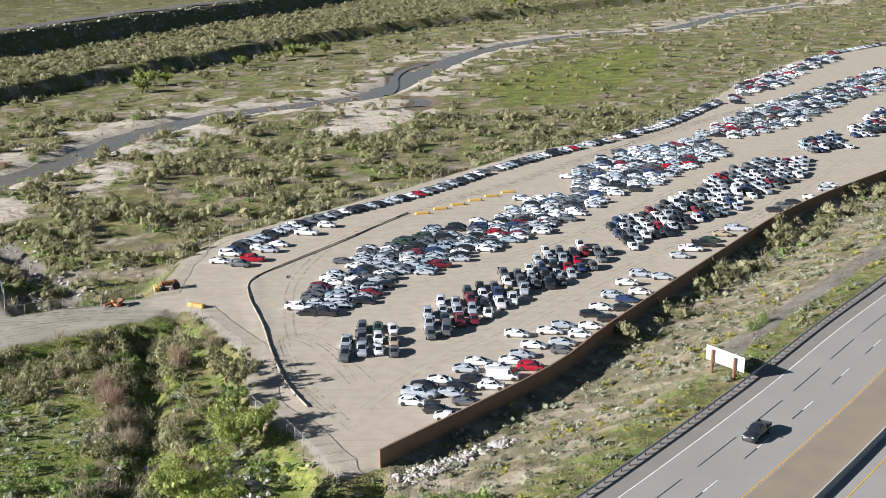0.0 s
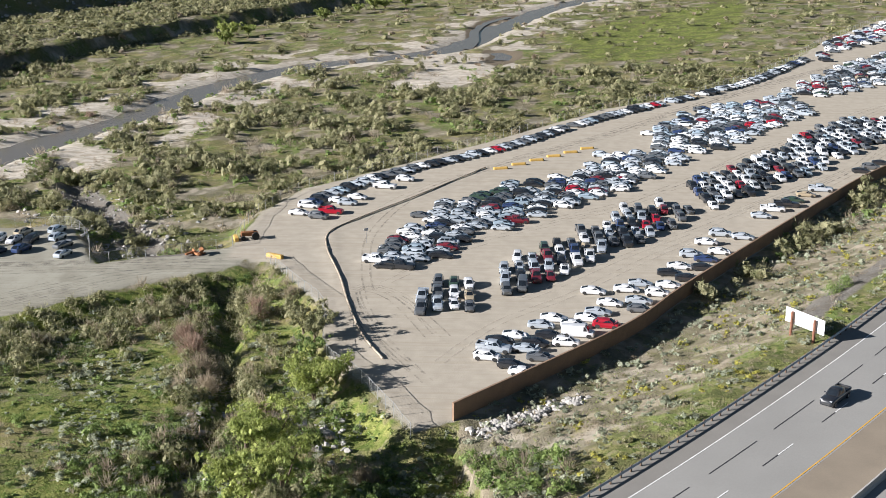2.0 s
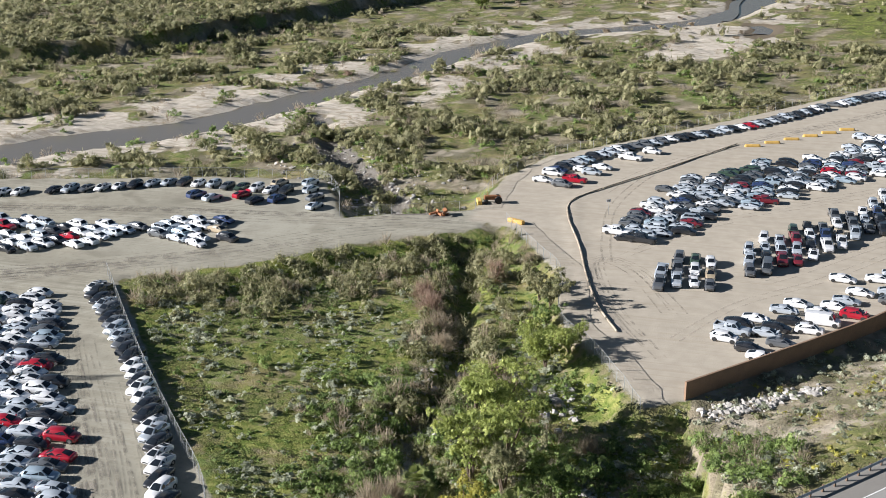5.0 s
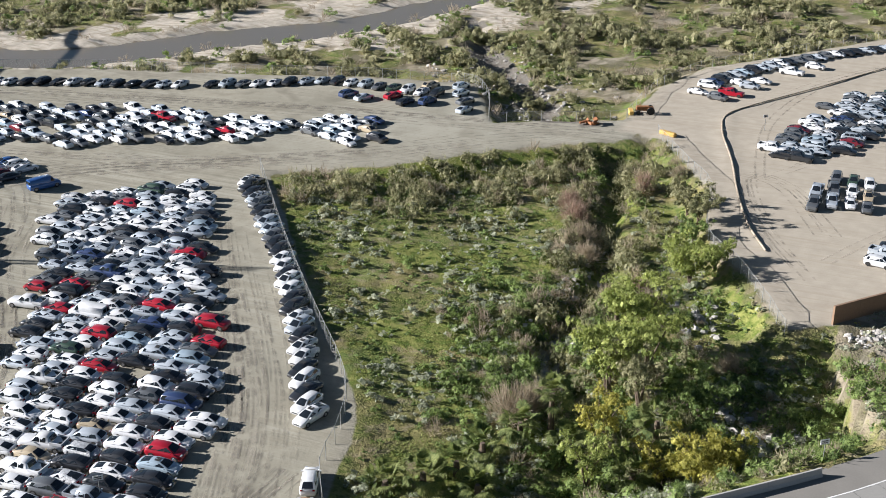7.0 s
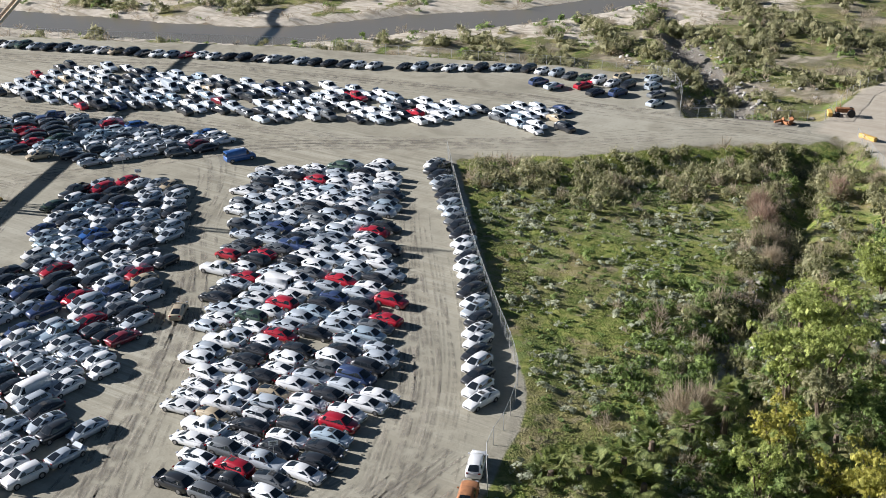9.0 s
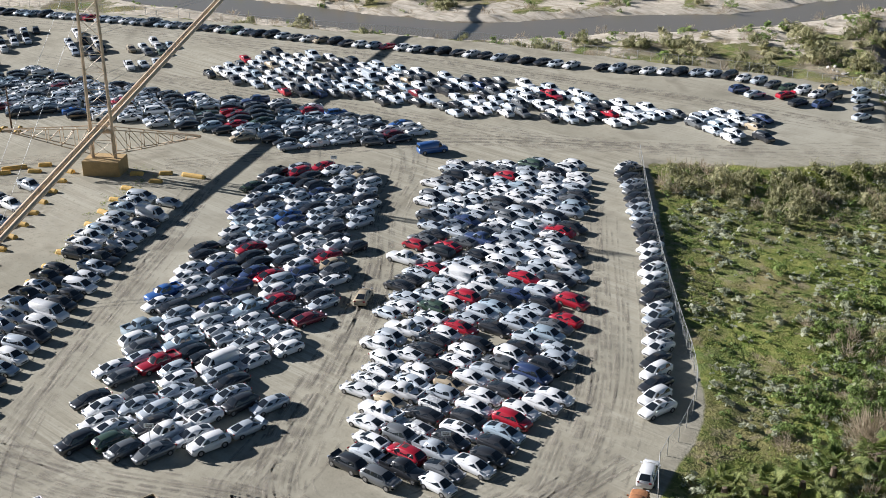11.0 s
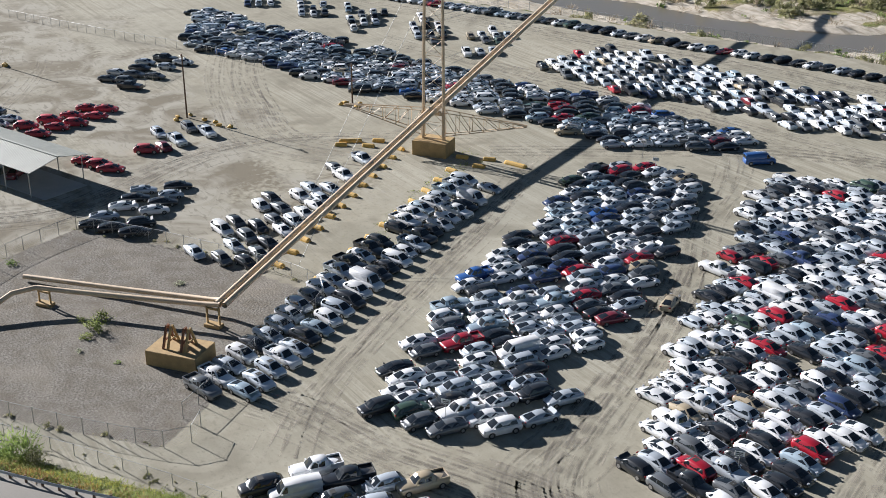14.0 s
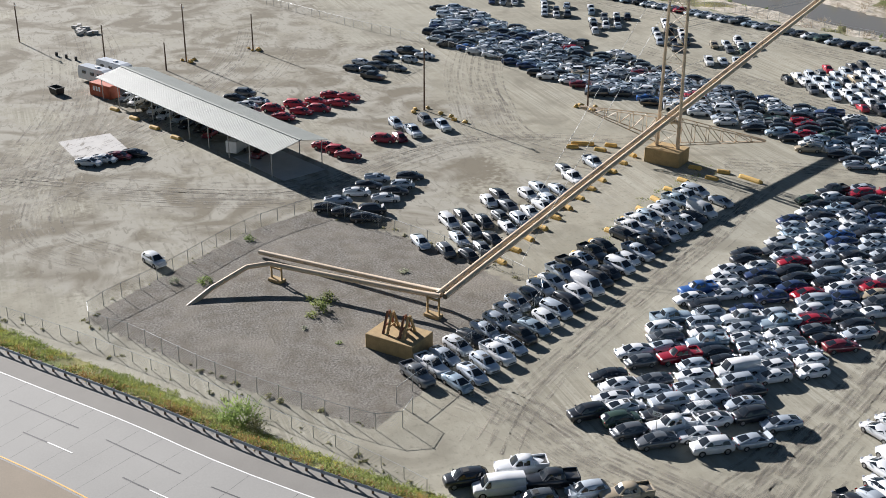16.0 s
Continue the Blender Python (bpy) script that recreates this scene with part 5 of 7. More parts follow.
# ---- the pipe crossing ----
def pipe_run(name, points, radius, parent):
    cu = bpy.data.curves.new(name, "CURVE")
    cu.dimensions, cu.bevel_depth, cu.bevel_resolution = "3D", radius, 4
    sp = cu.splines.new("POLY")
    sp.points.add(len(points) - 1)
    for q, p in zip(sp.points, points):
        q.co = (*p, 1)
    cu.materials.append(PIPE)
    ob = new(name, cu)
    ob.parent = parent
    return ob


TW = Vector((-166.5, 103.5, 0))
axis = Vector((-126, 47.8, 0)) - TW
axis.normalize()
perp = Vector((-axis.y, axis.x, 0))
pipes = thing("pipeline", "pair of cream-painted steel pipes rising to a tower", "pipeline")
for s in (-1, 1):
    o = perp * 0.55 * s
    far = TW - axis * 160
    pts = [far + o + Vector((0, 0, 18.5)), TW + o + Vector((0, 0, 7.7)), Vector((-126, 47.8, 3.0)) + o]
    pipe_run("pipe", [tuple(p) for p in pts], 0.38, pipes)
tower = thing("pipe_tower", "tall lattice tower on an ochre concrete block carrying two pipes", "tower")
bm = bmesh.new()
box(bm, (4.4, 6.2, 2.6), (TW.x, TW.y, 1.2), rz=math.atan2(perp.y, perp.x) + math.pi / 2, bevel=0.08)
part("base", bm, OCHRE, tower)
for s in (-1, 1):
    bm = bmesh.new()
    rod(bm, TW + perp * 1.9 * s + Vector((0, 0, 2.4)), TW + perp * 1.5 * s + Vector((0, 0, 34)), 0.3, 0.25)
    part("mast", bm, PIPE, tower)


# ---- fences ----
def fence(line, tall, label, step=3.0, name="mesh_fence", base=None, cell=0.34, wire=0.010):
    """Chain-link: round posts, a top rail and crossing wires."""
    L = spline(line, 0.4)
    s = np.concatenate([[0], np.cumsum(np.linalg.norm(np.diff(L, axis=0), axis=1))])
    at_ = lambda q: Vector((np.interp(q, s, L[:, 0]), np.interp(q, s, L[:, 1]), 0))
    n = max(2, int(s[-1] / step))
    Q = np.linspace(0, s[-1], n + 1)
    P = [at_(q) for q in Q]
    zz = relief(np.array([p.x for p in P]), np.array([p.y for p in P]))[0] if base is None else np.full(len(P), base)
    top = thing(name, label, "fence", kind="structure")
    bm = bmesh.new()
    rod(bm, (0, 0, -0.3), (0, 0, tall + 0.08), 0.045, seg=6)
    first = part("post", bm, STEEL, top)
    for i, p in enumerate(P):
        ob = first if i == 0 else new("post", first.data)
        ob.parent = top
        ob.location = (p.x, p.y, zz[i])
    bm = bmesh.new()
    V, F = [], []
    for i in range(n):
        a, b = P[i] + Vector((0, 0, zz[i])), P[i + 1] + Vector((0, 0, zz[i + 1]))
        d = b - a
        rod(bm, a + Vector((0, 0, tall)), b + Vector((0, 0, tall)), 0.028, seg=5)
        k = int(d.length / cell)
        u = d.normalized()
        for j in range(-int(tall / cell), k + 1):
            for sgn in (1, -1):
                t0, t1 = j * cell, j * cell + tall
                z0, z1 = (0.05, tall) if sgn > 0 else (tall, 0.05)
                if t0 < 0:
                    z0 += (z1 - z0) * (-t0) / (t1 - t0)
                    t0 = 0
                if t1 > d.length:
                    z1 = z0 + (z1 - z0) * (d.length - t0) / (t1 - t0)
                    t1 = d.length
                if t1 - t0 < 0.02:
                    continue
                A, B = a + u * t0 + Vector((0, 0, z0)), a + u * t1 + Vector((0, 0, z1))
                o = Vector((0, 0, wire))
                q = len(V)
                V += [tuple(A - o), tuple(B - o), tuple(B + o), tuple(A + o)]
                F.append((q, q + 1, q + 2, q + 3))
    part("top_rail", bm, STEEL, top)
    ob = link_mesh("wire_mesh", V, F, WIRE, top)
    ob["kind"] = "stuff"
    return top


fence([(-105, 168), (-87, 144), (-76, 130), (-67, 119), (-59.5, 110), (-55.5, 103.5), (-53, 96), (-52, 91), (-48.5, 85)], 2.2, "galvanised mesh fence between the yard and the green basin")
fence([(-79.3, 209.5), (-91, 233), (-114.4, 230.5), (-150.8, 219), (-177, 211.5), (-213.7, 194.5), (-239.6, 183.4), (-300, 155)], 2.0, "galvanised mesh fence along the river plain")
fence([(-79.3, 209.5), (-71.4, 213.6), (-62, 217.5), (-55.6, 222)], 1.9, "mesh fence beside the access track")
fence([(-55.5, 222), (-55.5, 246), (-49.5, 267), (-33.5, 287.5), (-9, 320.5), (24, 368.5), (59, 400.5), (77.5, 427.5), (101, 468.5), (126, 526.5), (174, 612.5)], 2.0, "galvanised mesh fence round the right yard", step=4.0, cell=0.45)
fence([(-47.5, 214), (-38.5, 198.5), (-32.5, 188), (-30, 173), (-27.5, 165), (-22.3, 158), (-13.6, 141.5)], 2.0, "leaning mesh fence above the green basin")
fence([(-166, 42), (-161, 31), (-150, 17.5), (-141, 6.5), (-133, 11.5), (-119, 20), (-104, 32.5), (-106, 37)], 2.0, "mesh fence round the gravel pad", cell=0.4)
fence([(-166, 42), (-151, 52.5), (-128, 62.5), (-117, 47.5), (-108.5, 36)], 2.0, "mesh fence round the gravel pad", cell=0.4)
fence([(-175, -28), (-150, -7), (-136.5, 4), (-119, 16.5), (-100, 29), (-92, 33.5)], 1.4, "low wire fence along the highway verge", cell=0.5)
def rubble():
    """Concrete blocks, drums and a tank at the yard's far end."""
    rr = random.Random(8)
    for k in range(9):
        bm = bmesh.new()
        box(bm, (rr.uniform(1.0, 2.4), rr.uniform(0.6, 1.0), rr.uniform(0.6, 0.9)), (0, 0, 0.35), bevel=0.05)
        ob = part("concrete_block", bm, CONC)
        ob.matrix_basis = pose(-294 + rr.uniform(-5, 5), 22 + rr.uniform(-2.5, 2.5), 0, 0, 0, rr.uniform(0, 180))
        tagged(ob, "loose grey concrete block on bare dirt", "block", "loose concrete blocks")
    for k in range(3):
        bm = bmesh.new()
        rod(bm, (0, 0, 0), (0, 0, 0.9), 0.3, seg=12)
        rod(bm, (0, 0, 0.45), (0, 0, 0.5), 0.32, seg=12)
        ob = part("steel_drum", bm, TRIM)
        ob.location = (-272 + 2.6 * k, 13.5 + 1.8 * k, 0)
        tagged(ob, "dark upright steel drum on bare dirt", "drum", "steel drums")


rubble()
fence([(-306.4, 68.1), (-276.2, 81.6), (-251, 94.5), (-230.4, 101.4)], 1.8, "mesh fence along the long block", cell=0.5)


# ---- guard rail, barrier and road lines ----
def rail_index(x, y):
    return int(np.argmin(np.hypot(rail_line[:, 0] - x, rail_line[:, 1] - y)))


def guard_rail(lo, hi, label):
    top = thing("guard_rail", label, "guard rail", kind="structure")
    P = along(0.0, lo, hi)
    d = np.gradient(P[:, :2], axis=0)
    d /= np.linalg.norm(d, axis=1, keepdims=True)
    nrm = np.column_stack([d[:, 1], -d[:, 0]])
    prof = [(0.00, 0.42), (0.06, 0.47), (0.00, 0.55), (0.00, 0.60), (0.06, 0.68), (0.00, 0.76), (-0.02, 0.76), (-0.02, 0.42)]
    V = [(p[0] + n[0] * a, p[1] + n[1] * a, p[2] + b) for p, n in zip(P, nrm) for a, b in prof]
    k = len(prof)
    F = [(i * k + j, (i + 1) * k + j, (i + 1) * k + (j + 1) % k, i * k + (j + 1) % k) for i in range(len(P) - 1) for j in range(k)]
    link_mesh("beam", V, F, STEEL, top)
    bm = bmesh.new()
    box(bm, (0.2, 0.16, 1.0), (0, 0, 0.32))
    me = None
    s = np.concatenate([[0], np.cumsum(np.linalg.norm(np.diff(P[:, :2], axis=0), axis=1))])
    for q in np.arange(0, s[-1], 1.9)[:290]:
        x, y, z = (np.interp(q, s, P[:, c]) for c in range(3))
        i = min(int(np.searchsorted(s, q)), len(P) - 1)
        if me is None:
            ob = part("post", bm, WOOD, top)
            me = ob.data
        else:
            ob = new("post", me)
            ob.parent = top
        ob.matrix_basis = pose(x - nrm[i][0] * 0.14, y - nrm[i][1] * 0.14, z, 0, 0, math.degrees(math.atan2(d[i][1], d[i][0])))


guard_rail(rail_index(-230, -75), rail_index(-48, 62), "galvanised guard rail on timber posts beside the highway")
guard_rail(rail_index(2, 110), rail_index(190, 352), "galvanised guard rail on timber posts beside the highway")


def barrier(offset, lo, hi, label, gap=12.0):
    """A cast concrete barrier with sloped foot, joint by joint."""
    P = along(offset, lo, hi)
    top = thing("concrete_barrier", label, "barrier", kind="structure")
    s = np.concatenate([[0], np.cumsum(np.linalg.norm(np.diff(P[:, :2], axis=0), axis=1))])
    cuts = np.arange(0, s[-1], gap)
    prof = [(-0.30, -0.1), (-0.30, 0.08), (-0.14, 0.34), (-0.09, 0.86), (0.09, 0.86), (0.14, 0.34), (0.30, 0.08), (0.30, -0.1)]
    for a, b in zip(cuts[:-1], cuts[1:]):
        rows = []
        for q in np.linspace(a, b - 0.03, 4):
            x, y, z = (np.interp(q, s, P[:, c]) for c in range(3))
            x2, y2 = np.interp(q + 0.5, s, P[:, 0]), np.interp(q + 0.5, s, P[:, 1])
            u = Vector((x2 - x, y2 - y)).normalized() if q + 0.5 < s[-1] else u
            rows.append([(x + u.y * e, y - u.x * e, z + f) for e, f in prof])
        bm = bmesh.new()
        loft(bm, rows)
        bmesh.ops.recalc_face_normals(bm, faces=bm.faces)
        part("barrier_unit", bm, CONC, top)


barrier(21.3, rail_index(-190, -45), rail_index(150, 300), "grey concrete barrier in the middle of the highway")
barrier(-0.1, rail_index(-47, 63), rail_index(1, 109.5), "pale concrete parapet where the highway crosses the creek", gap=6.0)


def dashes(offset, length, cycle, width, material, name, start=0.0, lo=-175, hi=200):
    P = along(offset, rail_index(*[c for c in rail_line[np.argmin(abs(rail_line[:, 0] - lo))]]), rail_index(*[c for c in rail_line[np.argmin(abs(rail_line[:, 0] - hi))]]))
    s = np.concatenate([[0], np.cumsum(np.linalg.norm(np.diff(P[:, :2], axis=0), axis=1))])
    for q in np.arange(start, s[-1] - cycle, cycle):
        V = []
        for t in np.linspace(q, q + length, 3):
            x, y, z = (np.interp(t, s, P[:, c]) for c in range(3))
            x2, y2 = np.interp(t + 0.2, s, P[:, 0]), np.interp(t + 0.2, s, P[:, 1])
            u = Vector((x2 - x, y2 - y)).normalized()
            for e in (-width / 2, width / 2):
                V.append((x + u.y * e, y - u.x * e, z + 0.004))
        link_mesh(name, V, [(0, 1, 3, 2), (2, 3, 5, 4)], material, road)


dashes(10.1, 3.66, 14.63, 0.15, LINEW, "lane_dash", start=0.4)
dashes(10.1, 3.66, 14.63, 0.15, LINEK, "dark_dash", start=11.4)
dashes(6.6, 10.6, 14.63, 0.14, LINEK, "dark_dash", start=5.0)
dashes(27.4, 3.66, 14.63, 0.15, LINEW, "lane_dash", start=2.0, lo=-120, hi=120)
# joints across the slabs
for q in range(0, 62):
    i = rail_index(-190, -45) + q
    if i < len(rail_line):
        a, b = along(3.3, i, i + 2), along(14.0, i, i + 2)
        u = Vector(a[1][:2]) - Vector(a[0][:2])
        u.normalize()
        z = 0.003
        V = [(a[0][0], a[0][1], a[0][2] + z - 0.016), (b[0][0], b[0][1], b[0][2] + z - 0.016), (b[0][0] + u.x * 0.03, b[0][1] + u.y * 0.03, b[0][2] + z - 0.016), (a[0][0] + u.x * 0.03, a[0][1] + u.y * 0.03, a[0][2] + z - 0.016)]
        link_mesh("slab_joint", V, [(0, 1, 2, 3)], LINEK, road)


# ---- road sign seen from behind, small signs, poles ----
def big_sign():
    top = thing("road_sign", "bare pale back of a road sign on two brown posts", "sign")
    c, u = Vector((40.2, 164.2)), Vector((0.57, -0.82))
    z0 = 3.9
    for s in (-1, 1):
        bm = bmesh.new()
        p = c + u * 2.1 * s
        rod(bm, (p.x, p.y, z0 - 0.5), (p.x, p.y, z0 + 5.0), 0.22, 0.2, 10)
        part("post", bm, POSTB, top)
    bm = bmesh.new()
    box(bm, (7.2, 0.08, 2.2), (c.x + 0.3, c.y + 0.22, z0 + 4.2), rz=math.atan2(u.y, u.x), bevel=0.02)
    part("board", bm, SIGNW, top)


big_sign()


def row_sign(x, y, z=0.0, tall=3.0):
    top = thing("row_sign", "small white row marker on a thin steel post", "sign", "row markers", at=pose(x, y, z, 0, 0, 40))
    bm = bmesh.new()
    rod(bm, (0, 0, -0.1), (0, 0, tall), 0.04, seg=6)
    part("post", bm, STEEL, top)
    bm = bmesh.new()
    box(bm, (1.0, 0.03, 0.55), (0, 0.05, tall - 0.2), bevel=0.008)
    sheet = part("sign_plate", bm, SIGNW, top)
    for k in (0.1, -0.1):
        bm = bmesh.new()
        box(bm, (0.66, 0.01, 0.09), (0, 0.0, tall - 0.2 + k))
        ob = part("text_bar", bm, TRIM, sheet)
        ob.location = (0, 0.028, 0)


for q in ((-69.1, 78.0), (-92.6, 59.0), (-145.6, 132.0), (-29.8, 224.7), (-96.5, 128.5), (-138, 128)):
    row_sign(*q)
row_sign(-5.2, 106.2, height(-5.2, 106.2), 2.4)


def boulder(bm, at_, r, seed, mi=0):
    rr = random.Random(seed)
    res = bmesh.ops.create_icosphere(bm, subdivisions=1, radius=r, matrix=Matrix.Translation(at_))
    for v in res["verts"]:
        v.co = Vector(at_) + (v.co - Vector(at_)) * rr.uniform(0.7, 1.15)
        v.co.z = at_[2] + (v.co.z - at_[2]) * 0.7
    for f in {f for v in res["verts"] for f in v.link_faces}:
        f.material_index = mi


def yellow_rock(x, y, r, seed):
    bm = bmesh.new()
    boulder(bm, (0, 0, r * 0.4), r, seed)
    ob = part("painted_boulder", bm, YELLOW)
    ob.location = (x, y, 0)
    tagged(ob, "yellow-painted boulder lying on bare dirt", "rock", "painted boulders")


def light_pole(x, y, tall, arms=True, rocks=4):
    top = thing("light_pole", "weathered timber light pole standing in the dirt yard", "pole", "yard poles", at=pose(x, y, 0))
    bm = bmesh.new()
    rod(bm, (0, 0, -0.5), (0, 0, tall), 0.17, 0.12, 10)
    part("post", bm, WOOD, top)
    if arms:
        bm = bmesh.new()
        box(bm, (1.9, 0.12, 0.14), (0, 0, tall - 0.35))
        part("crossarm", bm, WOOD, top)
        for s in (-1, 1):
            bm = bmesh.new()
            box(bm, (0.5, 0.34, 0.16), (s * 0.9, 0.1, tall - 0.5), bevel=0.04)
            part("floodlight", bm, STEEL, top)
    rr = random.Random(int(x * 7))
    for k in range(rocks):
        a = rr.uniform(0, 6.28)
        yellow_rock(x + math.cos(a) * rr.uniform(0.8, 2.4), y + math.sin(a) * rr.uniform(0.8, 2.4), rr.uniform(0.4, 0.75), k + int(y))


for x, y, h, arms, rocks in ((-257.4, 39.1, 12.5, True, 4), (-262.7, 54.8, 8.0, False, 6), (-207.4, 75.2, 12.0, True, 2), (-198.3, 105.0, 8.0, False, 6), (-263.4, 22.8, 8.0, False, 0), (-287.4, 6.6, 9.0, True, 0), (-252, 34, 6, False, 0)):
    light_pole(x, y, h, arms, rocks)
for k, (x, y) in enumerate(((-203.8, 77.2), (-201.5, 78.4), (-199.6, 78.2), (-197.6, 79.6), (-206.5, 72.8))):
    yellow_rock(x, y, 0.6, 60 + k)


def painted_block(x, y, turn, long=2.1):
    """A half-round concrete kerb piece, painted yellow."""
    bm = bmesh.new()
    rows = []
    n = 7
    for s in (-1, -0.85, 0.85, 1):
        k = 1.0 if abs(s) < 0.9 else 0.86
        rows.append([(s * long / 2, 0.48 * k * math.cos(math.pi * i / n), 0.62 * k * math.sin(math.pi * i / n)) for i in range(n + 1)])
    loft(bm, rows)
    bmesh.ops.recalc_face_normals(bm, faces=bm.faces)
    ob = part("kerb_block", bm, YELLOW)
    ob.matrix_basis = pose(x, y, -0.02, 0, 0, turn)
    tagged(ob, "yellow-painted half-round concrete block on bare dirt", "block", "painted kerb blocks")


for k in range(12):
    painted_block(-138.6 - 2.95 * k, 61.2 + 3.47 * k, 22 + 8 * math.sin(k * 2.1))
for k in range(10):
    painted_block(-131.0 - 2.9 * k, 63.8 + 4.15 * k, 15 + 9 * math.sin(k * 1.7))
for x, y, a, L in ((-178.1, 91.8, 60, 2.1), (-179.0, 94.2, 62, 4.0), (-175.1, 95.6, 40, 2.1), (-176.5, 98.4, 50, 2.1), (-161.6, 106.1, 40, 2.1), (-156.4, 106.0, 40, 2.1), (-158.2, 109.4, 45, 2.1), (-153.8, 111.6, 20, 4.2)):
    painted_block(x, y, a, L)
for k in range(6):
    painted_block(-5 + 4.4 * k, 288 + 4.7 * k, 15, 3.6)


# ---- the gravel pad: pedestal, pipe bend and its feet ----
def pedestal():
    top = thing("pipe_pedestal", "ochre concrete block with two timber trestles on it", "pedestal", at=pose(-120.7, 40.5, 0, 0, 0, 38))
    bm = bmesh.new()
    box(bm, (6.6, 4.6, 2.2), (0, 0, 0.75), bevel=0.06)
    base = part("base", bm, OCHRE, top)
    for s in (-1, 1):
        for o in (-0.3, 0.3):
            bm = bmesh.new()
            for e in (-1, 1):
                box(bm, (0.24, 0.24, 2.9), (s * 1.15 + o, e * 0.72, 3.05), tilt=Matrix.Rotation(e * 0.40, 4, "X"))
            box(bm, (0.14, 1.7, 0.2), (s * 1.15 + o, 0, 2.75))
            part("trestle", bm, POSTB if o < 0 else OCHRE, top)


pedestal()
# the two pipes run on from the bend to the ground
for s, pts in ((1, [(-126, 47.8, 3.0), (-127.6, 46.6, 2.7), (-131, 43.5, 2.5), (-140.5, 34.2, 2.3), (-143.6, 30.4, 2.6), (-144.2, 27.5, 2.3), (-142.5, 22.5, 0.9), (-140.3, 18.6, -0.4)]),
               (-1, [(-126.2, 48.6, 3.0), (-127.6, 49.2, 2.5), (-129.0, 49.3, 2.0), (-130.6, 48.4, 1.6), (-141.0, 39.9, 1.1), (-152.2, 30.9, 0.6)])):
    pipe_run("pipe", pts, 0.34, pipes)
for x, y, z in ((-126.6, 47.0, 2.7), (-143.4, 31.2, 2.2)):
    bm = bmesh.new()
    for s in (-1, 1):
        box(bm, (0.22, 0.22, z + 0.3), (x + 0.7 * s, y + 0.5 * s, (z - 0.3) / 2))
    box(bm, (1.9, 0.25, 0.22), (x, y, z - 0.32), rz=0.62)
    box(bm, (2.2, 1.2, 0.5), (x, y, 0.15), rz=0.62, bevel=0.04)
    part("pipe_support", bm, OCHRE, pipes)


# ---- lattice of the tower ----
def lattice(a, b, c, d, n, r, name, parent):
    """Struts between two chords a-b and c-d."""
    bm = bmesh.new()
    a, b, c, d = (Vector(p) for p in (a, b, c, d))
    rod(bm, a, b, r * 1.5, seg=5)
    rod(bm, c, d, r * 1.5, seg=5)
    for i in range(n):
        p, q = a.lerp(b, i / n), c.lerp(d, i / n)
        p2, q2 = a.lerp(b, (i + 1) / n), c.lerp(d, (i + 1) / n)
        rod(bm, p, q, r, seg=5)
        rod(bm, p, q2, r, seg=5)
        if name == "bracing":
            rod(bm, q, p2, r, seg=5)
    part(name, bm, PIPE, parent)


up_ = Vector((0, 0, 1))
lattice(TW + perp * 1.9 + up_ * 2.6, TW + perp * 1.5 + up_ * 34, TW - perp * 1.9 + up_ * 2.6, TW - perp * 1.5 + up_ * 34, 11, 0.045, "bracing", tower)
for s in (-1, 1):
    tip = TW + perp * 16.5 * s + up_ * 6.6
    for e in (-0.9, 0.9):
        lattice(TW + perp * 1.9 * s + axis * e + up_ * 7.6, tip + axis * e * 0.2 + up_ * 0.2, TW + perp * 1.9 * s + axis * e + up_ * 3.4, tip + axis * e * 0.2, 6, 0.06, "outrigger", tower)
bm = bmesh.new()
for e in (-1, 1):
    box(bm, (0.5, 0.4, 0.5), TW + perp * 1.1 * e + up_ * 7.2)
box(bm, (0.5, 4.0, 0.4), TW + up_ * 6.95, rz=math.atan2(perp.y, perp.x) - math.pi / 2)
part("saddle", bm, PIPE, tower)
# guys and hangers from the mast to the pipes
bm = bmesh.new()
for s in (-1, 1):
    for k, hz in ((-45, 14), (-80, 22), (-120, 33)):
        rod(bm, TW + perp * 1.6 * s + up_ * (hz + 1), TW + perp * 0.6 * s + axis * k + up_ * (7.7 - k * 0.0675), 0.03, seg=4)
    rod(bm, TW + perp * 1.6 * s + up_ * 33, TW + axis * 52 + perp * 1.5 * s + up_ * 1.0, 0.03, seg=4)
part("guy_cable", bm, STEEL, tower)


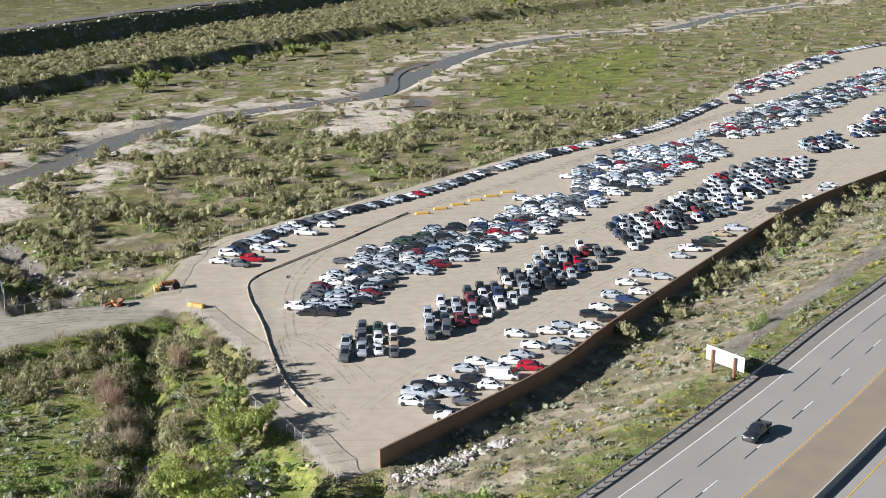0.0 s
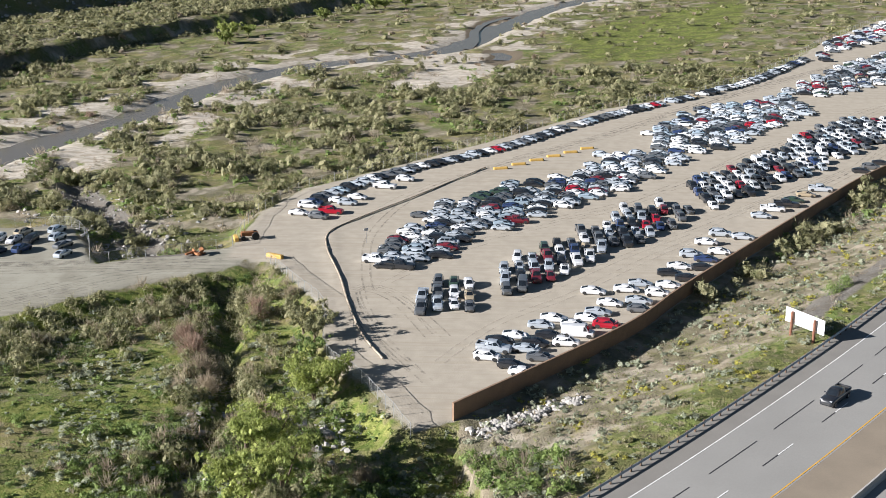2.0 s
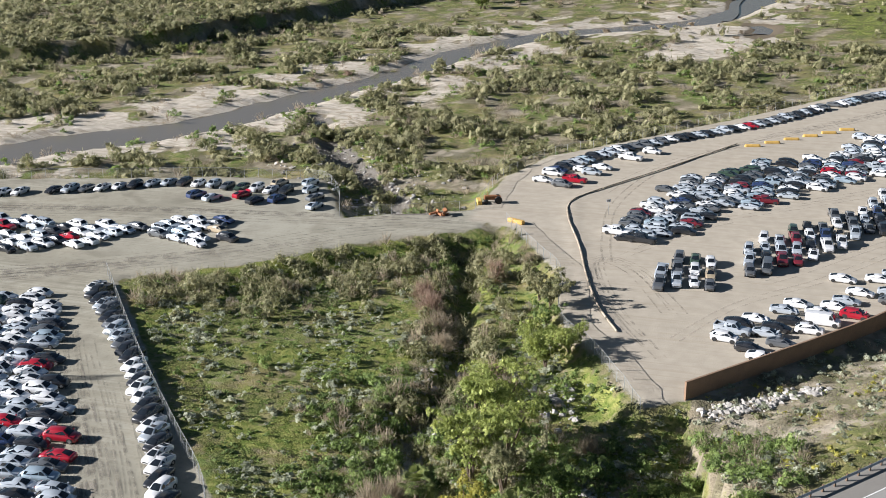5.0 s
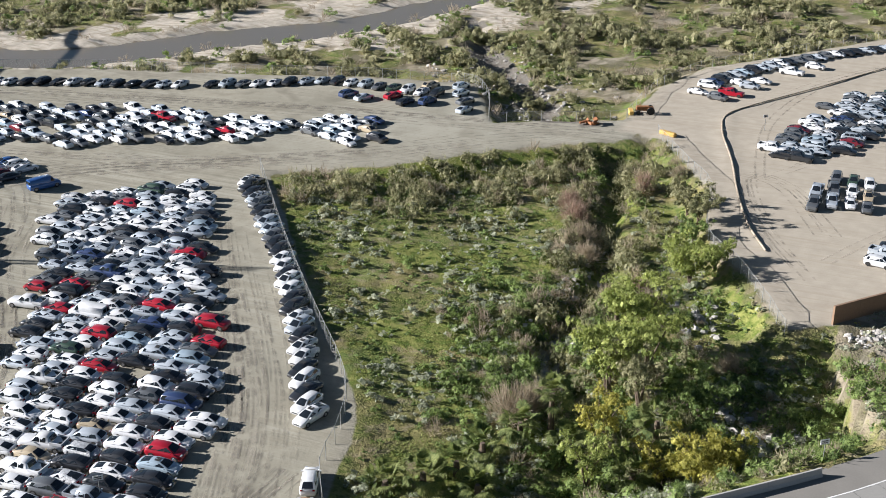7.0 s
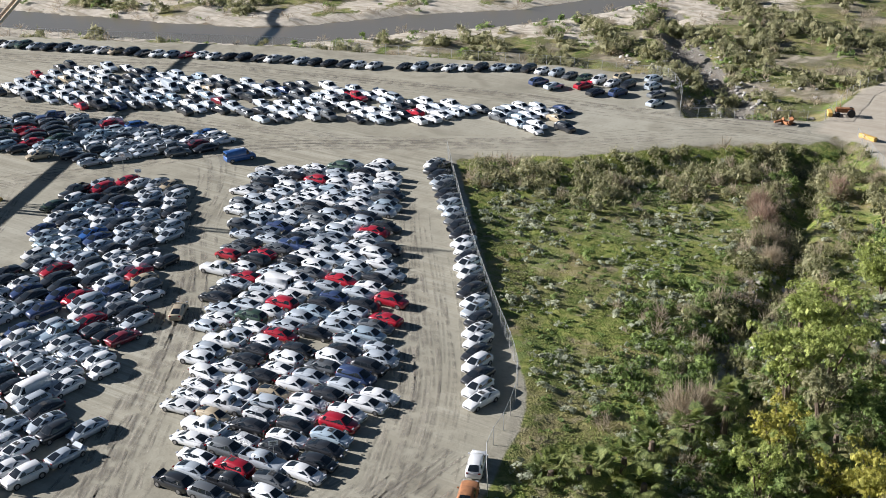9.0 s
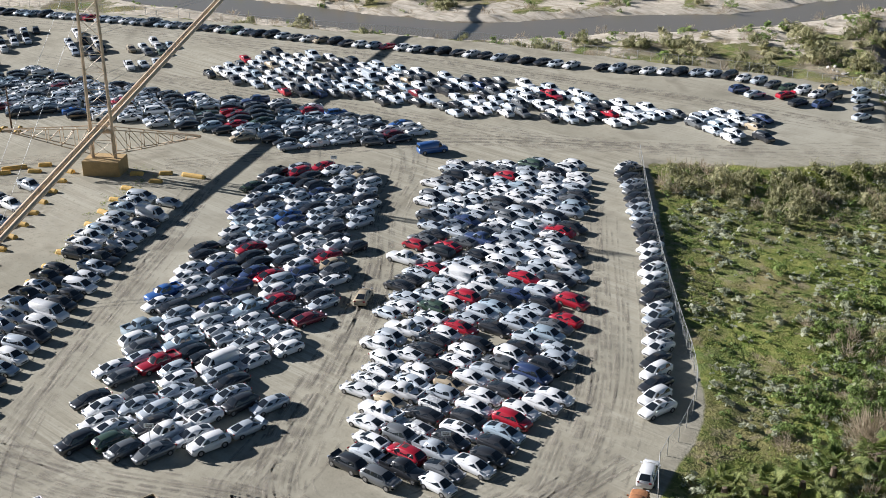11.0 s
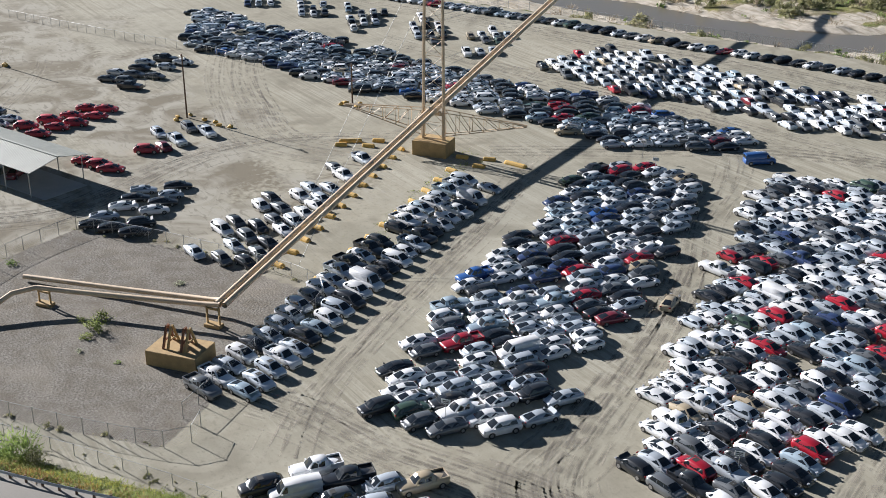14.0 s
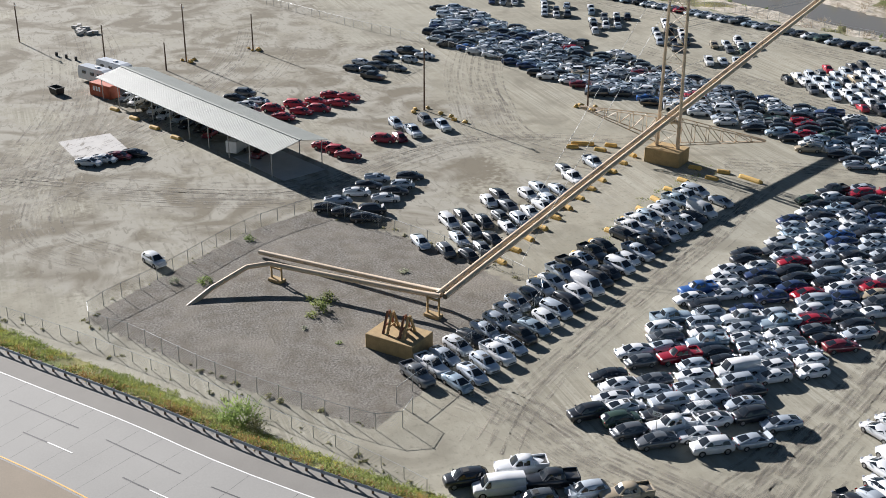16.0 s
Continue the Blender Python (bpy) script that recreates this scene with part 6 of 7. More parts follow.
# ---- the open shelter ----
def shelter():
    """A long pitched sheet roof on steel posts."""
    A, B = Vector((-238.0, 23.5)), Vector((-182.6, 44.9))
    u = (B - A).normalized()
    w = Vector((-u.y, u.x))
    L = (B - A).length
    top = thing("shelter", "open shelter with a pale ribbed metal roof on thin posts", "shelter", at=pose((A.x + B.x) / 2, (A.y + B.y) / 2, 0, 0, 0, math.degrees(math.atan2(u.y, u.x))))
    for s in (-1, 1):
        bm = bmesh.new()
        n = 280
        rows = []
        for i in range(n + 1):
            x = -L / 2 + L * i / n
            k = 0.028 if i % 2 else 0.0
            rows.append([(x, s * 5.6, 4.35 + k), (x, 0, 5.5 + k)])
        for p, q in zip(rows[:-1], rows[1:]):
            vs = [bm.verts.new(c) for c in (*p, q[1], q[0])]
            bm.faces.new(vs if s < 0 else vs[::-1])
        for p, q in zip(rows[:-1], rows[1:]):
            vs = [bm.verts.new((c[0], c[1], c[2] - 0.07)) for c in (*p, q[1], q[0])]
            bm.faces.new(vs[::-1] if s < 0 else vs)
        part("roof_sheet", bm, ROOFM, top)
    bm = bmesh.new()
    box(bm, (L, 0.5, 0.05), (0, 0, 5.58))
    part("ridge_cap", bm, ROOFM, top)
    bm = bmesh.new()
    rod(bm, (0, 0, 0), (0, 0, 4.3), 0.09, seg=8)
    pm = None
    for i in range(10):
        for s in (-1, 1):
            if pm is None:
                ob = part("post", bm, STEEL, top)
                pm = ob.data
            else:
                ob = new("post", pm)
                ob.parent = top
            ob.location = (-L / 2 + 1.2 + (L - 2.4) * i / 9, s * 5.0, 0)
    for i in range(10):
        bm = bmesh.new()
        x = -L / 2 + 1.2 + (L - 2.4) * i / 9
        for s in (-1, 1):
            rod(bm, (x, s * 5.4, 4.2), (x, 0, 5.36), 0.07, seg=6)
        part("rafter", bm, STEEL, top)
    M = top.matrix_basis
    bm = bmesh.new()
    box(bm, (15, 8, 0.12), (0, 0, 0.03), bevel=0.02)
    ob = part("concrete_slab", bm, CONC)
    ob.matrix_basis = M @ pose(L / 2 - 6, -0.5, 0)
    tagged(ob, "swept grey concrete slab under the open shelter", "slab", kind="structure")
    rr = random.Random(4)
    for i in range(13):
        x = -L / 2 + 4 + i * 3.7
        c, k = pick(rr, MIX["dark"]), pick(rr, [("sedan", 3), ("suv", 2), ("coupe", 2)])
        p = M @ Vector((x, -1.2 + rr.uniform(-0.6, 0.6), 0))
        if 37 < x + L / 2 < 45:
            continue
        put_vehicle(k, c, (p.x, p.y), math.degrees(math.atan2(u.y, u.x)) - 62, "cars under the shelter", 0, False, None, 0.93, "under the open shelter")
        if i % 2:
            p = M @ Vector((x + 1, -6.6, 0))
            painted_block(p.x, p.y, 30, 2.2)
    # cargo trailer
    t = thing("cargo_trailer", "white box trailer parked under the shelter", "trailer", at=M @ pose(L / 2 - 15.5, -2.0, 0, 0, 0, -62))
    bm = bmesh.new()
    box(bm, (5.2, 2.1, 2.1), (0, 0, 1.55), bevel=0.08)
    part("body", bm, PAINT["white"], t)
    for s in (-1, 1):
        bm = bmesh.new()
        rod(bm, (0, s * 1.0, 0.36), (0, s * 1.16, 0.36), 0.36, seg=14)
        part("wheel", bm, TYRE, t)
    return M, L


SH, SHL = shelter()


def container(m, colour, name="shipping_container"):
    t = thing(name, "orange-red corrugated shipping container beside the shelter", "container", at=m)
    bm = bmesh.new()
    box(bm, (6.06, 2.4, 2.55), (0, 0, 1.33), bevel=0.03)
    for s in (-1, 1):
        for i in range(22):
            box(bm, (0.12, 0.04, 2.2), (-2.9 + i * 0.275, s * 1.215, 1.32))
    part("body", bm, colour, t)
    for k in range(3):
        bm = bmesh.new()
        box(bm, (0.5, 0.02, 0.9), (-1.6 + 0.8 * k, -1.25, 1.6))
        part("text_bar", bm, SIGNW, t)
    for s in (-1, 1):
        bm = bmesh.new()
        box(bm, (0.05, 1.1, 2.35), (-3.05, s * 0.58, 1.33))
        part("door", bm, colour, t)


CONT = mat("container_red", (0.42, 0.10, 0.05), rough=0.6, vary=0.2, scale=1.2)
container(SH @ pose(-SHL / 2 - 1.0, -3.5, 0, 0, 0, 12), CONT)


def travel_trailer(m):
    t = thing("travel_trailer", "grey and white travel trailer parked behind the shelter", "trailer", "travel trailers", at=m)
    bm = bmesh.new()
    rows = []
    for x, z0, z1 in ((4.6, 1.2, 2.4), (4.3, 0.6, 3.0), (3.2, 0.55, 3.25), (-4.3, 0.55, 3.2), (-4.6, 0.7, 2.9)):
        rows.append([(x, -1.2, z0), (x, -1.25, (z0 + z1) / 2), (x, -1.1, z1), (x, 1.1, z1), (x, 1.25, (z0 + z1) / 2), (x, 1.2, z0)])
    loft(bm, rows)
    bmesh.ops.recalc_face_normals(bm, faces=bm.faces)
    part("body", bm, PAINT["white"], t)
    for x in (-2.5, 0.2, 2.4):
        bm = bmesh.new()
        box(bm, (1.2, 0.04, 0.6), (x, -1.26, 2.1))
        part("window", bm, GLASS, t)
    for x in (-0.6, 0.3):
        for s in (-1, 1):
            bm = bmesh.new()
            rod(bm, (x, s * 1.0, 0.36), (x, s * 1.22, 0.36), 0.36, seg=14)
            part("wheel", bm, TYRE, t)
    bm = bmesh.new()
    box(bm, (0.9, 0.8, 0.25), (0.5, 0, 3.35), bevel=0.06)
    part("roof_vent", bm, PAPER, t)


travel_trailer(pose(-247.5, 19.5, 0, 0, 0, 30))
travel_trailer(pose(-251, 23.5, 0, 0, 0, 30))


def skip(x, y, turn):
    t = thing("rubbish_skip", "dark steel rubbish skip standing on bare dirt", "skip", at=pose(x, y, 0, 0, 0, turn))
    bm = bmesh.new()
    loft(bm, [[(-1.3, -0.8, 0.1), (1.3, -0.8, 0.1), (1.3, 0.8, 0.1), (-1.3, 0.8, 0.1)], [(-1.5, -0.95, 1.4), (1.5, -0.95, 1.4), (1.5, 0.95, 1.4), (-1.5, 0.95, 1.4)],
              [(-1.4, -0.85, 1.4), (1.4, -0.85, 1.4), (1.4, 0.85, 1.4), (-1.4, 0.85, 1.4)], [(-1.2, -0.7, 0.3), (1.2, -0.7, 0.3), (1.2, 0.7, 0.3), (-1.2, 0.7, 0.3)]])
    bmesh.ops.recalc_face_normals(bm, faces=bm.faces)
    part("bin", bm, TRIM, t)
    bm = bmesh.new()
    box(bm, (3.1, 0.12, 0.12), (0, -0.98, 1.3))
    part("rim_bar", bm, STEEL, t)


skip(-242.6, 11.2, 25)
bm = bmesh.new()
box(bm, (14.5, 9.2, 0.1), (0, 0, -0.01))
ob = part("concrete_pad", bm, CONC)
ob.matrix_basis = pose(-205.8, 14.8, 0, 0, 0, 11)
tagged(ob, "pale bare concrete pad let into the dirt", "slab", kind="structure")


def pen():
    """A small mesh pen with rails inside, among the wrecks."""
    fence([(-232, 76), (-240, 85)], 1.6, "low mesh panel beside the wrecks", cell=0.3)


pen()


def tractor():
    """An old rusty tractor and loader by the access track."""
    t = thing("old_tractor", "rusty old tractor with a yellow blade beside the track", "tractor", at=pose(-53, 226.5, 0, 0, 0, 200))
    bm = bmesh.new()
    box(bm, (2.6, 0.9, 0.9), (0.6, 0, 1.15), bevel=0.12)
    box(bm, (1.1, 1.3, 0.25), (-0.9, 0, 1.2), bevel=0.05)
    rod(bm, (1.2, 0.2, 1.5), (1.2, 0.2, 2.4), 0.06, seg=6)
    part("body", bm, RUST, t)
    for x, s, r in ((-0.9, -1, 0.75), (-0.9, 1, 0.75), (1.5, -1, 0.45), (1.5, 1, 0.45)):
        bm = bmesh.new()
        rod(bm, (x, s * 0.7, r), (x, s * 1.05, r), r, seg=16)
        part("wheel", bm, TYRE, t)
    bm = bmesh.new()
    box(bm, (0.9, 2.6, 0.8), (2.9, 0, 0.42), bevel=0.1)
    part("blade", bm, YELLOW, t)


tractor()
bm = bmesh.new()
box(bm, (3.6, 0.9, 0.8), (0, 0, 0.38), bevel=0.15)
ob = part("yellow_bucket", bm, YELLOW)
ob.matrix_basis = pose(-45.8, 214.6, 0, 0, 0, -25)
tagged(ob, "yellow steel bucket lying beside the track", "bucket")


def scrap(x, y, seed):
    rr = random.Random(seed)
    bm = bmesh.new()
    for k in range(9):
        box(bm, (rr.uniform(0.6, 2.6), rr.uniform(0.1, 0.8), rr.uniform(0.05, 0.5)), (rr.uniform(-1.6, 1.6), rr.uniform(-0.8, 0.8), rr.uniform(0.1, 0.9)), rz=rr.uniform(0, 3), tilt=Matrix.Rotation(rr.uniform(-0.5, 0.5), 4, "X"))
    ob = part("scrap_heap", bm, RUST)
    ob.location = (x, y, 0.02)
    tagged(ob, "heap of rusty scrap metal beside the track", "scrap")


scrap(-61.5, 215.5, 3)
# crest of the right yard's earth berm: short boxes added to sharpen its shadow line
crest_line = spline([(-9, 288), (-23, 261), (-33, 243), (-38, 232), (-37, 221), (-32, 204), (-28, 188), (-24, 175), (-20, 166)], 1.4)
CREST = mat("sand_filled_bag", (0.34, 0.29, 0.22), rough=0.9, vary=0.25, scale=2, per="object", spread=0.25)
ridge = thing("sandbag_ridge", "low line of sand-filled bags along the yard's edge", "sandbags", kind="structure")
bm = bmesh.new()
box(bm, (1.75, 0.3, 0.2), (0, 0, 0.04), bevel=0.07)
me = None
for p, q in list(zip(crest_line[:-1], crest_line[1:]))[:140]:
    if me is None:
        ob = part("sandbag", bm, CREST, ridge)
        me = ob.data
    else:
        ob = new("sandbag", me)
        ob.parent = ridge
    ob.matrix_basis = pose(p[0], p[1], height(p[0], p[1]) + 0.05, 0, 0, math.degrees(math.atan2(q[1] - p[1], q[0] - p[0])))
park_all()


# ---- the railway on the far bank ----
def railway():
    d = np.gradient(levee_line, axis=0)
    d /= np.linalg.norm(d, axis=1, keepdims=True)
    n = np.column_stack([-d[:, 1], d[:, 0]])
    mid = levee_line + n * 25
    z = relief(mid[:, 0], mid[:, 1])[0]
    ballast = ribbon("railway", mid, (-5.5, -4.5, 4.5, 5.5), z + 0.35, mat("dark_ballast", (0.10, 0.095, 0.09), rough=0.95, vary=0.3, scale=1.0, fine=6), "twin railway track on a stone bank across the river", "railway")
    for o in (-2.9, -1.4, 1.4, 2.9):
        ribbon("rail", mid, (o - 0.06, o + 0.06), z + 0.5, STEEL, "", "", parent=ballast)
        ballast.children[-1].pop("category", None) if ballast.children else None
    for k in (20, 26, 34):
        if k < len(mid):
            t = thing("trackside_cabinet", "small white trackside cabinet on the railway bank", "cabinet", "trackside cabinets", at=pose(mid[k][0] + 3, mid[k][1] - 4.5, z[k]))
            bm = bmesh.new()
            box(bm, (1.2, 1.0, 2.2), (0, 0, 1.0), bevel=0.04)
            part("body", bm, SIGNW, t)
            bm = bmesh.new()
            box(bm, (1.4, 1.2, 0.1), (0, 0, 2.15))
            part("lid", bm, SIGNW, t)


railway()


# ---- plants ----
def blades(r, start, way, length, width):
    """Tapered leaf blades from their feet along their ways."""
    way = way / (np.linalg.norm(way, axis=1, keepdims=True) + 1e-9)
    side = np.cross(way, r.normal(0, 1, way.shape))
    side /= np.linalg.norm(side, axis=1, keepdims=True) + 1e-9
    w = side * width[:, None]
    tip = start + way * length[:, None]
    tip[:, 2] = np.maximum(tip[:, 2], 0.02)
    return np.stack([start - w, start + w, tip + w * 0.4, tip - w * 0.4], 1)


def leaf_cloud(n, size, seed, shape="bush"):
    """A plant one metre in radius: its points and four-cornered faces. """
    r = np.random.RandomState(seed)
    if shape == "twigs":
        a, e = r.uniform(0, 6.283, n), r.uniform(-0.1, 1.4, n)
        d = np.column_stack([np.cos(a) * np.cos(e), np.sin(a) * np.cos(e), np.sin(e)])
        base = d * r.uniform(0.15, 0.75, n)[:, None] * np.array([1, 1, 0.95])
        q = blades(r, base, d / np.linalg.norm(d, axis=1, keepdims=True) + r.normal(0, 0.35, (n, 3)) + np.array([0, 0, 0.35]), r.uniform(0.25, 0.5, n), size * r.uniform(0.6, 1.4, n))
        return q.reshape(-1, 3), np.arange(n * 4).reshape(-1, 4)
    if shape == "tuft":
        a, q = r.uniform(0, 6.283, n), np.sqrt(r.rand(n))
        p = np.column_stack([np.cos(a) * q, np.sin(a) * q, np.zeros(n)])
        q = blades(r, p, r.normal(0, 0.55, (n, 3)) * np.array([1, 1, 0]) + p * 0.4 + np.array([0, 0, 1]), r.uniform(0.35, 1.0, n), size * r.uniform(0.6, 1.4, n))
        return q.reshape(-1, 3), np.arange(n * 4).reshape(-1, 4)
    # sprays of small leaves round a lumpy crown, and some blades standing out of them
    m, n = n - n * 2 // 5, n * 2 // 5
    lumps = r.normal(0, 1, (max(5, m // 7), 3))
    lumps[:, 2] = np.abs(lumps[:, 2])
    lumps /= np.linalg.norm(lumps, axis=1, keepdims=True)
    lumps *= r.uniform(0.30, 0.66, (len(lumps), 1))

    def crown(k, low, high):
        d = r.normal(0, 1, (k, 3))
        d /= np.linalg.norm(d, axis=1, keepdims=True)
        d[:, 2] = np.where(d[:, 2] < -0.3, -d[:, 2], d[:, 2])
        p = lumps[r.randint(0, len(lumps), k)] + d * r.uniform(low, high, (k, 1))
        p[:, 2] = np.maximum(p[:, 2], 0.04)
        return p, d + p * 1.2
    p, nrm = crown(m, 0.12, 0.34)
    nrm = nrm + r.normal(0, 0.45, (m, 3))
    nrm /= np.linalg.norm(nrm, axis=1, keepdims=True)
    a = np.cross(nrm, r.normal(0, 1, (m, 3)))
    a /= np.linalg.norm(a, axis=1, keepdims=True) + 1e-9
    b = np.cross(nrm, a)
    s = 1.22 / math.sqrt(m) * r.uniform(0.6, 1.35, (m, 1))
    a, b = a * s, b * s * 0.8
    Q = np.stack([p - a, p - b + a * 0.3, p + a, p + b - a * 0.2], 1)
    rise, long = (0.25, 1.9) if shape == "mound" else (0.6, 3.4)
    p, d = crown(n, 0.15, 0.36)
    q = blades(r, p, d + r.normal(0, 0.4, (n, 3)) + np.array([0, 0, rise]), size * long * r.uniform(0.6, 1.4, n), size * 0.22 * r.uniform(0.6, 1.4, n))
    Q = np.concatenate([Q, q])
    return Q.reshape(-1, 3), np.arange(len(Q) * 4).reshape(-1, 4)


def quads_object(name, Q, material, label="", category="", kind="", parent=None, F=None):
    V = Q.reshape(-1, 3)
    F = np.arange(len(V)).reshape(-1, 4) if F is None else F
    me = bpy.data.meshes.new(name)
    n = len(F)
    me.vertices.add(len(V))
    me.vertices.foreach_set("co", V.astype(np.float32).ravel())
    me.loops.add(n * 4)
    me.loops.foreach_set("vertex_index", F.astype(np.int32).ravel())
    me.polygons.add(n)
    me.polygons.foreach_set("loop_start", np.arange(n, dtype=np.int32) * 4)
    me.polygons.foreach_set("use_smooth", np.ones(n, dtype=bool))
    me.update(calc_edges=True)
    me.materials.append(material)
    ob = new(name, me)
    if parent is not None:
        ob.parent = parent
    else:
        tagged(ob, label, category, kind=kind)
    return ob


def sow(name, X, Y, size, material, n, leaf, seed, label, tall=1.0, shape="bush", category="shrubs", sink=0.05):
    """Plants of one kind at many places, joined."""
    if not len(X):
        return
    r = np.random.RandomState(seed)
    Z = relief(X, Y)[0]
    which = r.randint(0, 7, len(X))
    V, F, base = [], [], 0
    for k in range(7):
        P, f = leaf_cloud(n, leaf, seed * 31 + k, shape)
        m = np.flatnonzero(which == k)
        if not len(m):
            continue
        a = r.uniform(0, 6.283, len(m))
        c, q = np.cos(a)[:, None], np.sin(a)[:, None]
        s = np.asarray(size)[m][:, None]
        wide, deep, up = s * r.uniform(0.85, 1.2, s.shape), s * r.uniform(0.85, 1.2, s.shape), s * tall * r.uniform(0.8, 1.2, s.shape)
        V.append(np.stack([(P[:, 0] * c - P[:, 1] * q) * wide + X[m][:, None], (P[:, 0] * q + P[:, 1] * c) * deep + Y[m][:, None], P[:, 2] * up + (Z[m][:, None] - sink)], -1).reshape(-1, 3))
        F.append((f[None] + base + (np.arange(len(m)) * len(P))[:, None, None]).reshape(-1, 4))
        base += len(m) * len(P)
    return quads_object(name, np.concatenate(V), material, label, category, "stuff", F=np.concatenate(F))


def scatter(n, box_, seed, keep):
    r = np.random.RandomState(seed)
    X, Y = r.uniform(box_[0], box_[1], n), r.uniform(box_[2], box_[3], n)
    z, cover, lot, across, rv, ck, up, beyond = relief(X, Y)
    k = keep(X, Y, z, cover, lot, across, rv, ck, up, beyond, r)
    return X[k], Y[k], r



def basin():
    B = (-104, 0, 78, 214)
    inb = lambda X, Y: inside(X, Y, BASIN)
    free = lambda X, Y, lot, across: inb(X, Y) & (lot < -1.6) & (across < -2)
    north = lambda X, Y: smooth(26, 6, seg_dist(X, Y, [(-102, 167), (-85, 179), (-62, 201), (-48, 212)]))
    # low green herbs over most of the floor
    X, Y, r = scatter(19000, B, 1, lambda X, Y, z, c, lot, ac, rv, ck, up, be, r: free(X, Y, lot, ac) & (ck > 2.0) & (r.rand(len(X)) < 0.25 + 0.75 * smooth(0.40, 0.62, wave(X, Y, 17, 31))))
    sow("herb_layer", X, Y, r.uniform(0.35, 1.0, len(X)), GREEN2, 14, 0.075, 2, "low green herbs covering the basin floor", 0.36, "tuft", category="herbs")
    X, Y, r = scatter(7500, B, 2, lambda X, Y, z, c, lot, ac, rv, ck, up, be, r: free(X, Y, lot, ac) & (ck > 2.0) & (r.rand(len(X)) < 0.15 + 0.7 * smooth(0.42, 0.60, wave(X, Y, 9, 36))))
    sow("low_green_brush", X, Y, r.uniform(0.35, 0.95, len(X)), GREEN, 16, 0.12, 3, "low fresh green clumps over the basin floor", 0.55, category="herbs")
    # grey sage, thick towards the south and east
    X, Y, r = scatter(8000, B, 3, lambda X, Y, z, c, lot, ac, rv, ck, up, be, r: free(X, Y, lot, ac) & (ck > 1.0) & (r.rand(len(X)) < 0.12 + 0.75 * smooth(0.42, 0.62, wave(X, Y, 21, 33)) * smooth(190, 165, Y)))
    sow("sage_scrub", X, Y, 0.4 + 1.1 * r.rand(len(X)) ** 2.2, SAGE, 26, 0.13, 4, "rounded grey-green sage bushes on the basin floor", 0.85, "mound")
    # taller olive brush along the track and the creek
    X, Y, r = scatter(2400, B, 5, lambda X, Y, z, c, lot, ac, rv, ck, up, be, r: free(X, Y, lot, ac) & (r.rand(len(X)) < np.maximum(0.9 * north(X, Y), 0.6 * smooth(12, 3, ck))))
    sow("olive_brush", X, Y, 1.1 + 1.7 * r.rand(len(X)) ** 1.5, OLIVE, 130, 0.085, 6, "dense olive brush along the track and creek", 1.25)
    X, Y, r = scatter(1500, B, 7, lambda X, Y, z, c, lot, ac, rv, ck, up, be, r: free(X, Y, lot, ac) & (r.rand(len(X)) < np.maximum(0.5 * north(X, Y), 0.6 * smooth(14, 4, ck) * (Y > 125))))
    sow("dry_brush", X, Y, 0.8 + 1.2 * r.rand(len(X)) ** 1.5, DRY, 90, 0.02, 8, "bare grey-brown twiggy brush among the green", 1.5, "twigs")
    X, Y, r = scatter(1300, B, 9, lambda X, Y, z, c, lot, ac, rv, ck, up, be, r: free(X, Y, lot, ac) & (r.rand(len(X)) < 0.25 * north(X, Y) + 0.12))
    sow("green_brush", X, Y, 0.7 + 1.0 * r.rand(len(X)) ** 1.5, GREEN, 110, 0.085, 10, "fresh green bushes in the basin", 1.0)


basin()


def thicket():
    """Thick scrub round the creek's lower end, and the bank below the wall's end."""
    B = (-60, 6, 84, 152)
    palms = [(-35.7, 105.5), (-33.0, 110.6), (-22.9, 113.4), (-21.4, 109.6), (-39.6, 97.0), (-38.4, 101.2)]
    clear = lambda X, Y: np.min([np.hypot(X - x, Y - y) for x, y in palms], axis=0) > 2.6
    deep = lambda X, Y, lot, ac: clear(X, Y) & (lot < -1.6) & (ac < -2.5) & (inside(X, Y, BASIN) | ((X > -14) & (Y < 146)))
    wet = lambda X, Y, ck: np.maximum(smooth(24, 6, ck), 1.0 * (X > -22) * (Y < 135)) * smooth(-58, -46, X)
    X, Y, r = scatter(2100, B, 91, lambda X, Y, z, c, lot, ac, rv, ck, up, be, r: deep(X, Y, lot, ac) & (ck > 1.2) & (r.rand(len(X)) < 0.62 * wet(X, Y, ck)))
    sow("dark_thicket", X, Y, 0.8 + 1.5 * r.rand(len(X)) ** 1.6, GREEN, 110, 0.075, 92, "dark green thicket round the creek", 1.05)
    X, Y, r = scatter(1300, B, 93, lambda X, Y, z, c, lot, ac, rv, ck, up, be, r: deep(X, Y, lot, ac) & (ck > 1.2) & (r.rand(len(X)) < 0.6 * wet(X, Y, ck)))
    sow("sage_scrub", X, Y, 0.5 + 1.1 * r.rand(len(X)) ** 1.6, SAGE, 80, 0.09, 94, "rounded grey sage bushes beside the creek", 0.9, "mound")
    X, Y, r = scatter(700, B, 95, lambda X, Y, z, c, lot, ac, rv, ck, up, be, r: deep(X, Y, lot, ac) & (r.rand(len(X)) < 0.5 * wet(X, Y, ck)))
    sow("dry_brush", X, Y, 0.8 + 1.3 * r.rand(len(X)) ** 1.5, DRY, 150, 0.013, 96, "bare twiggy brush beside the creek", 1.1, "twigs")


thicket()


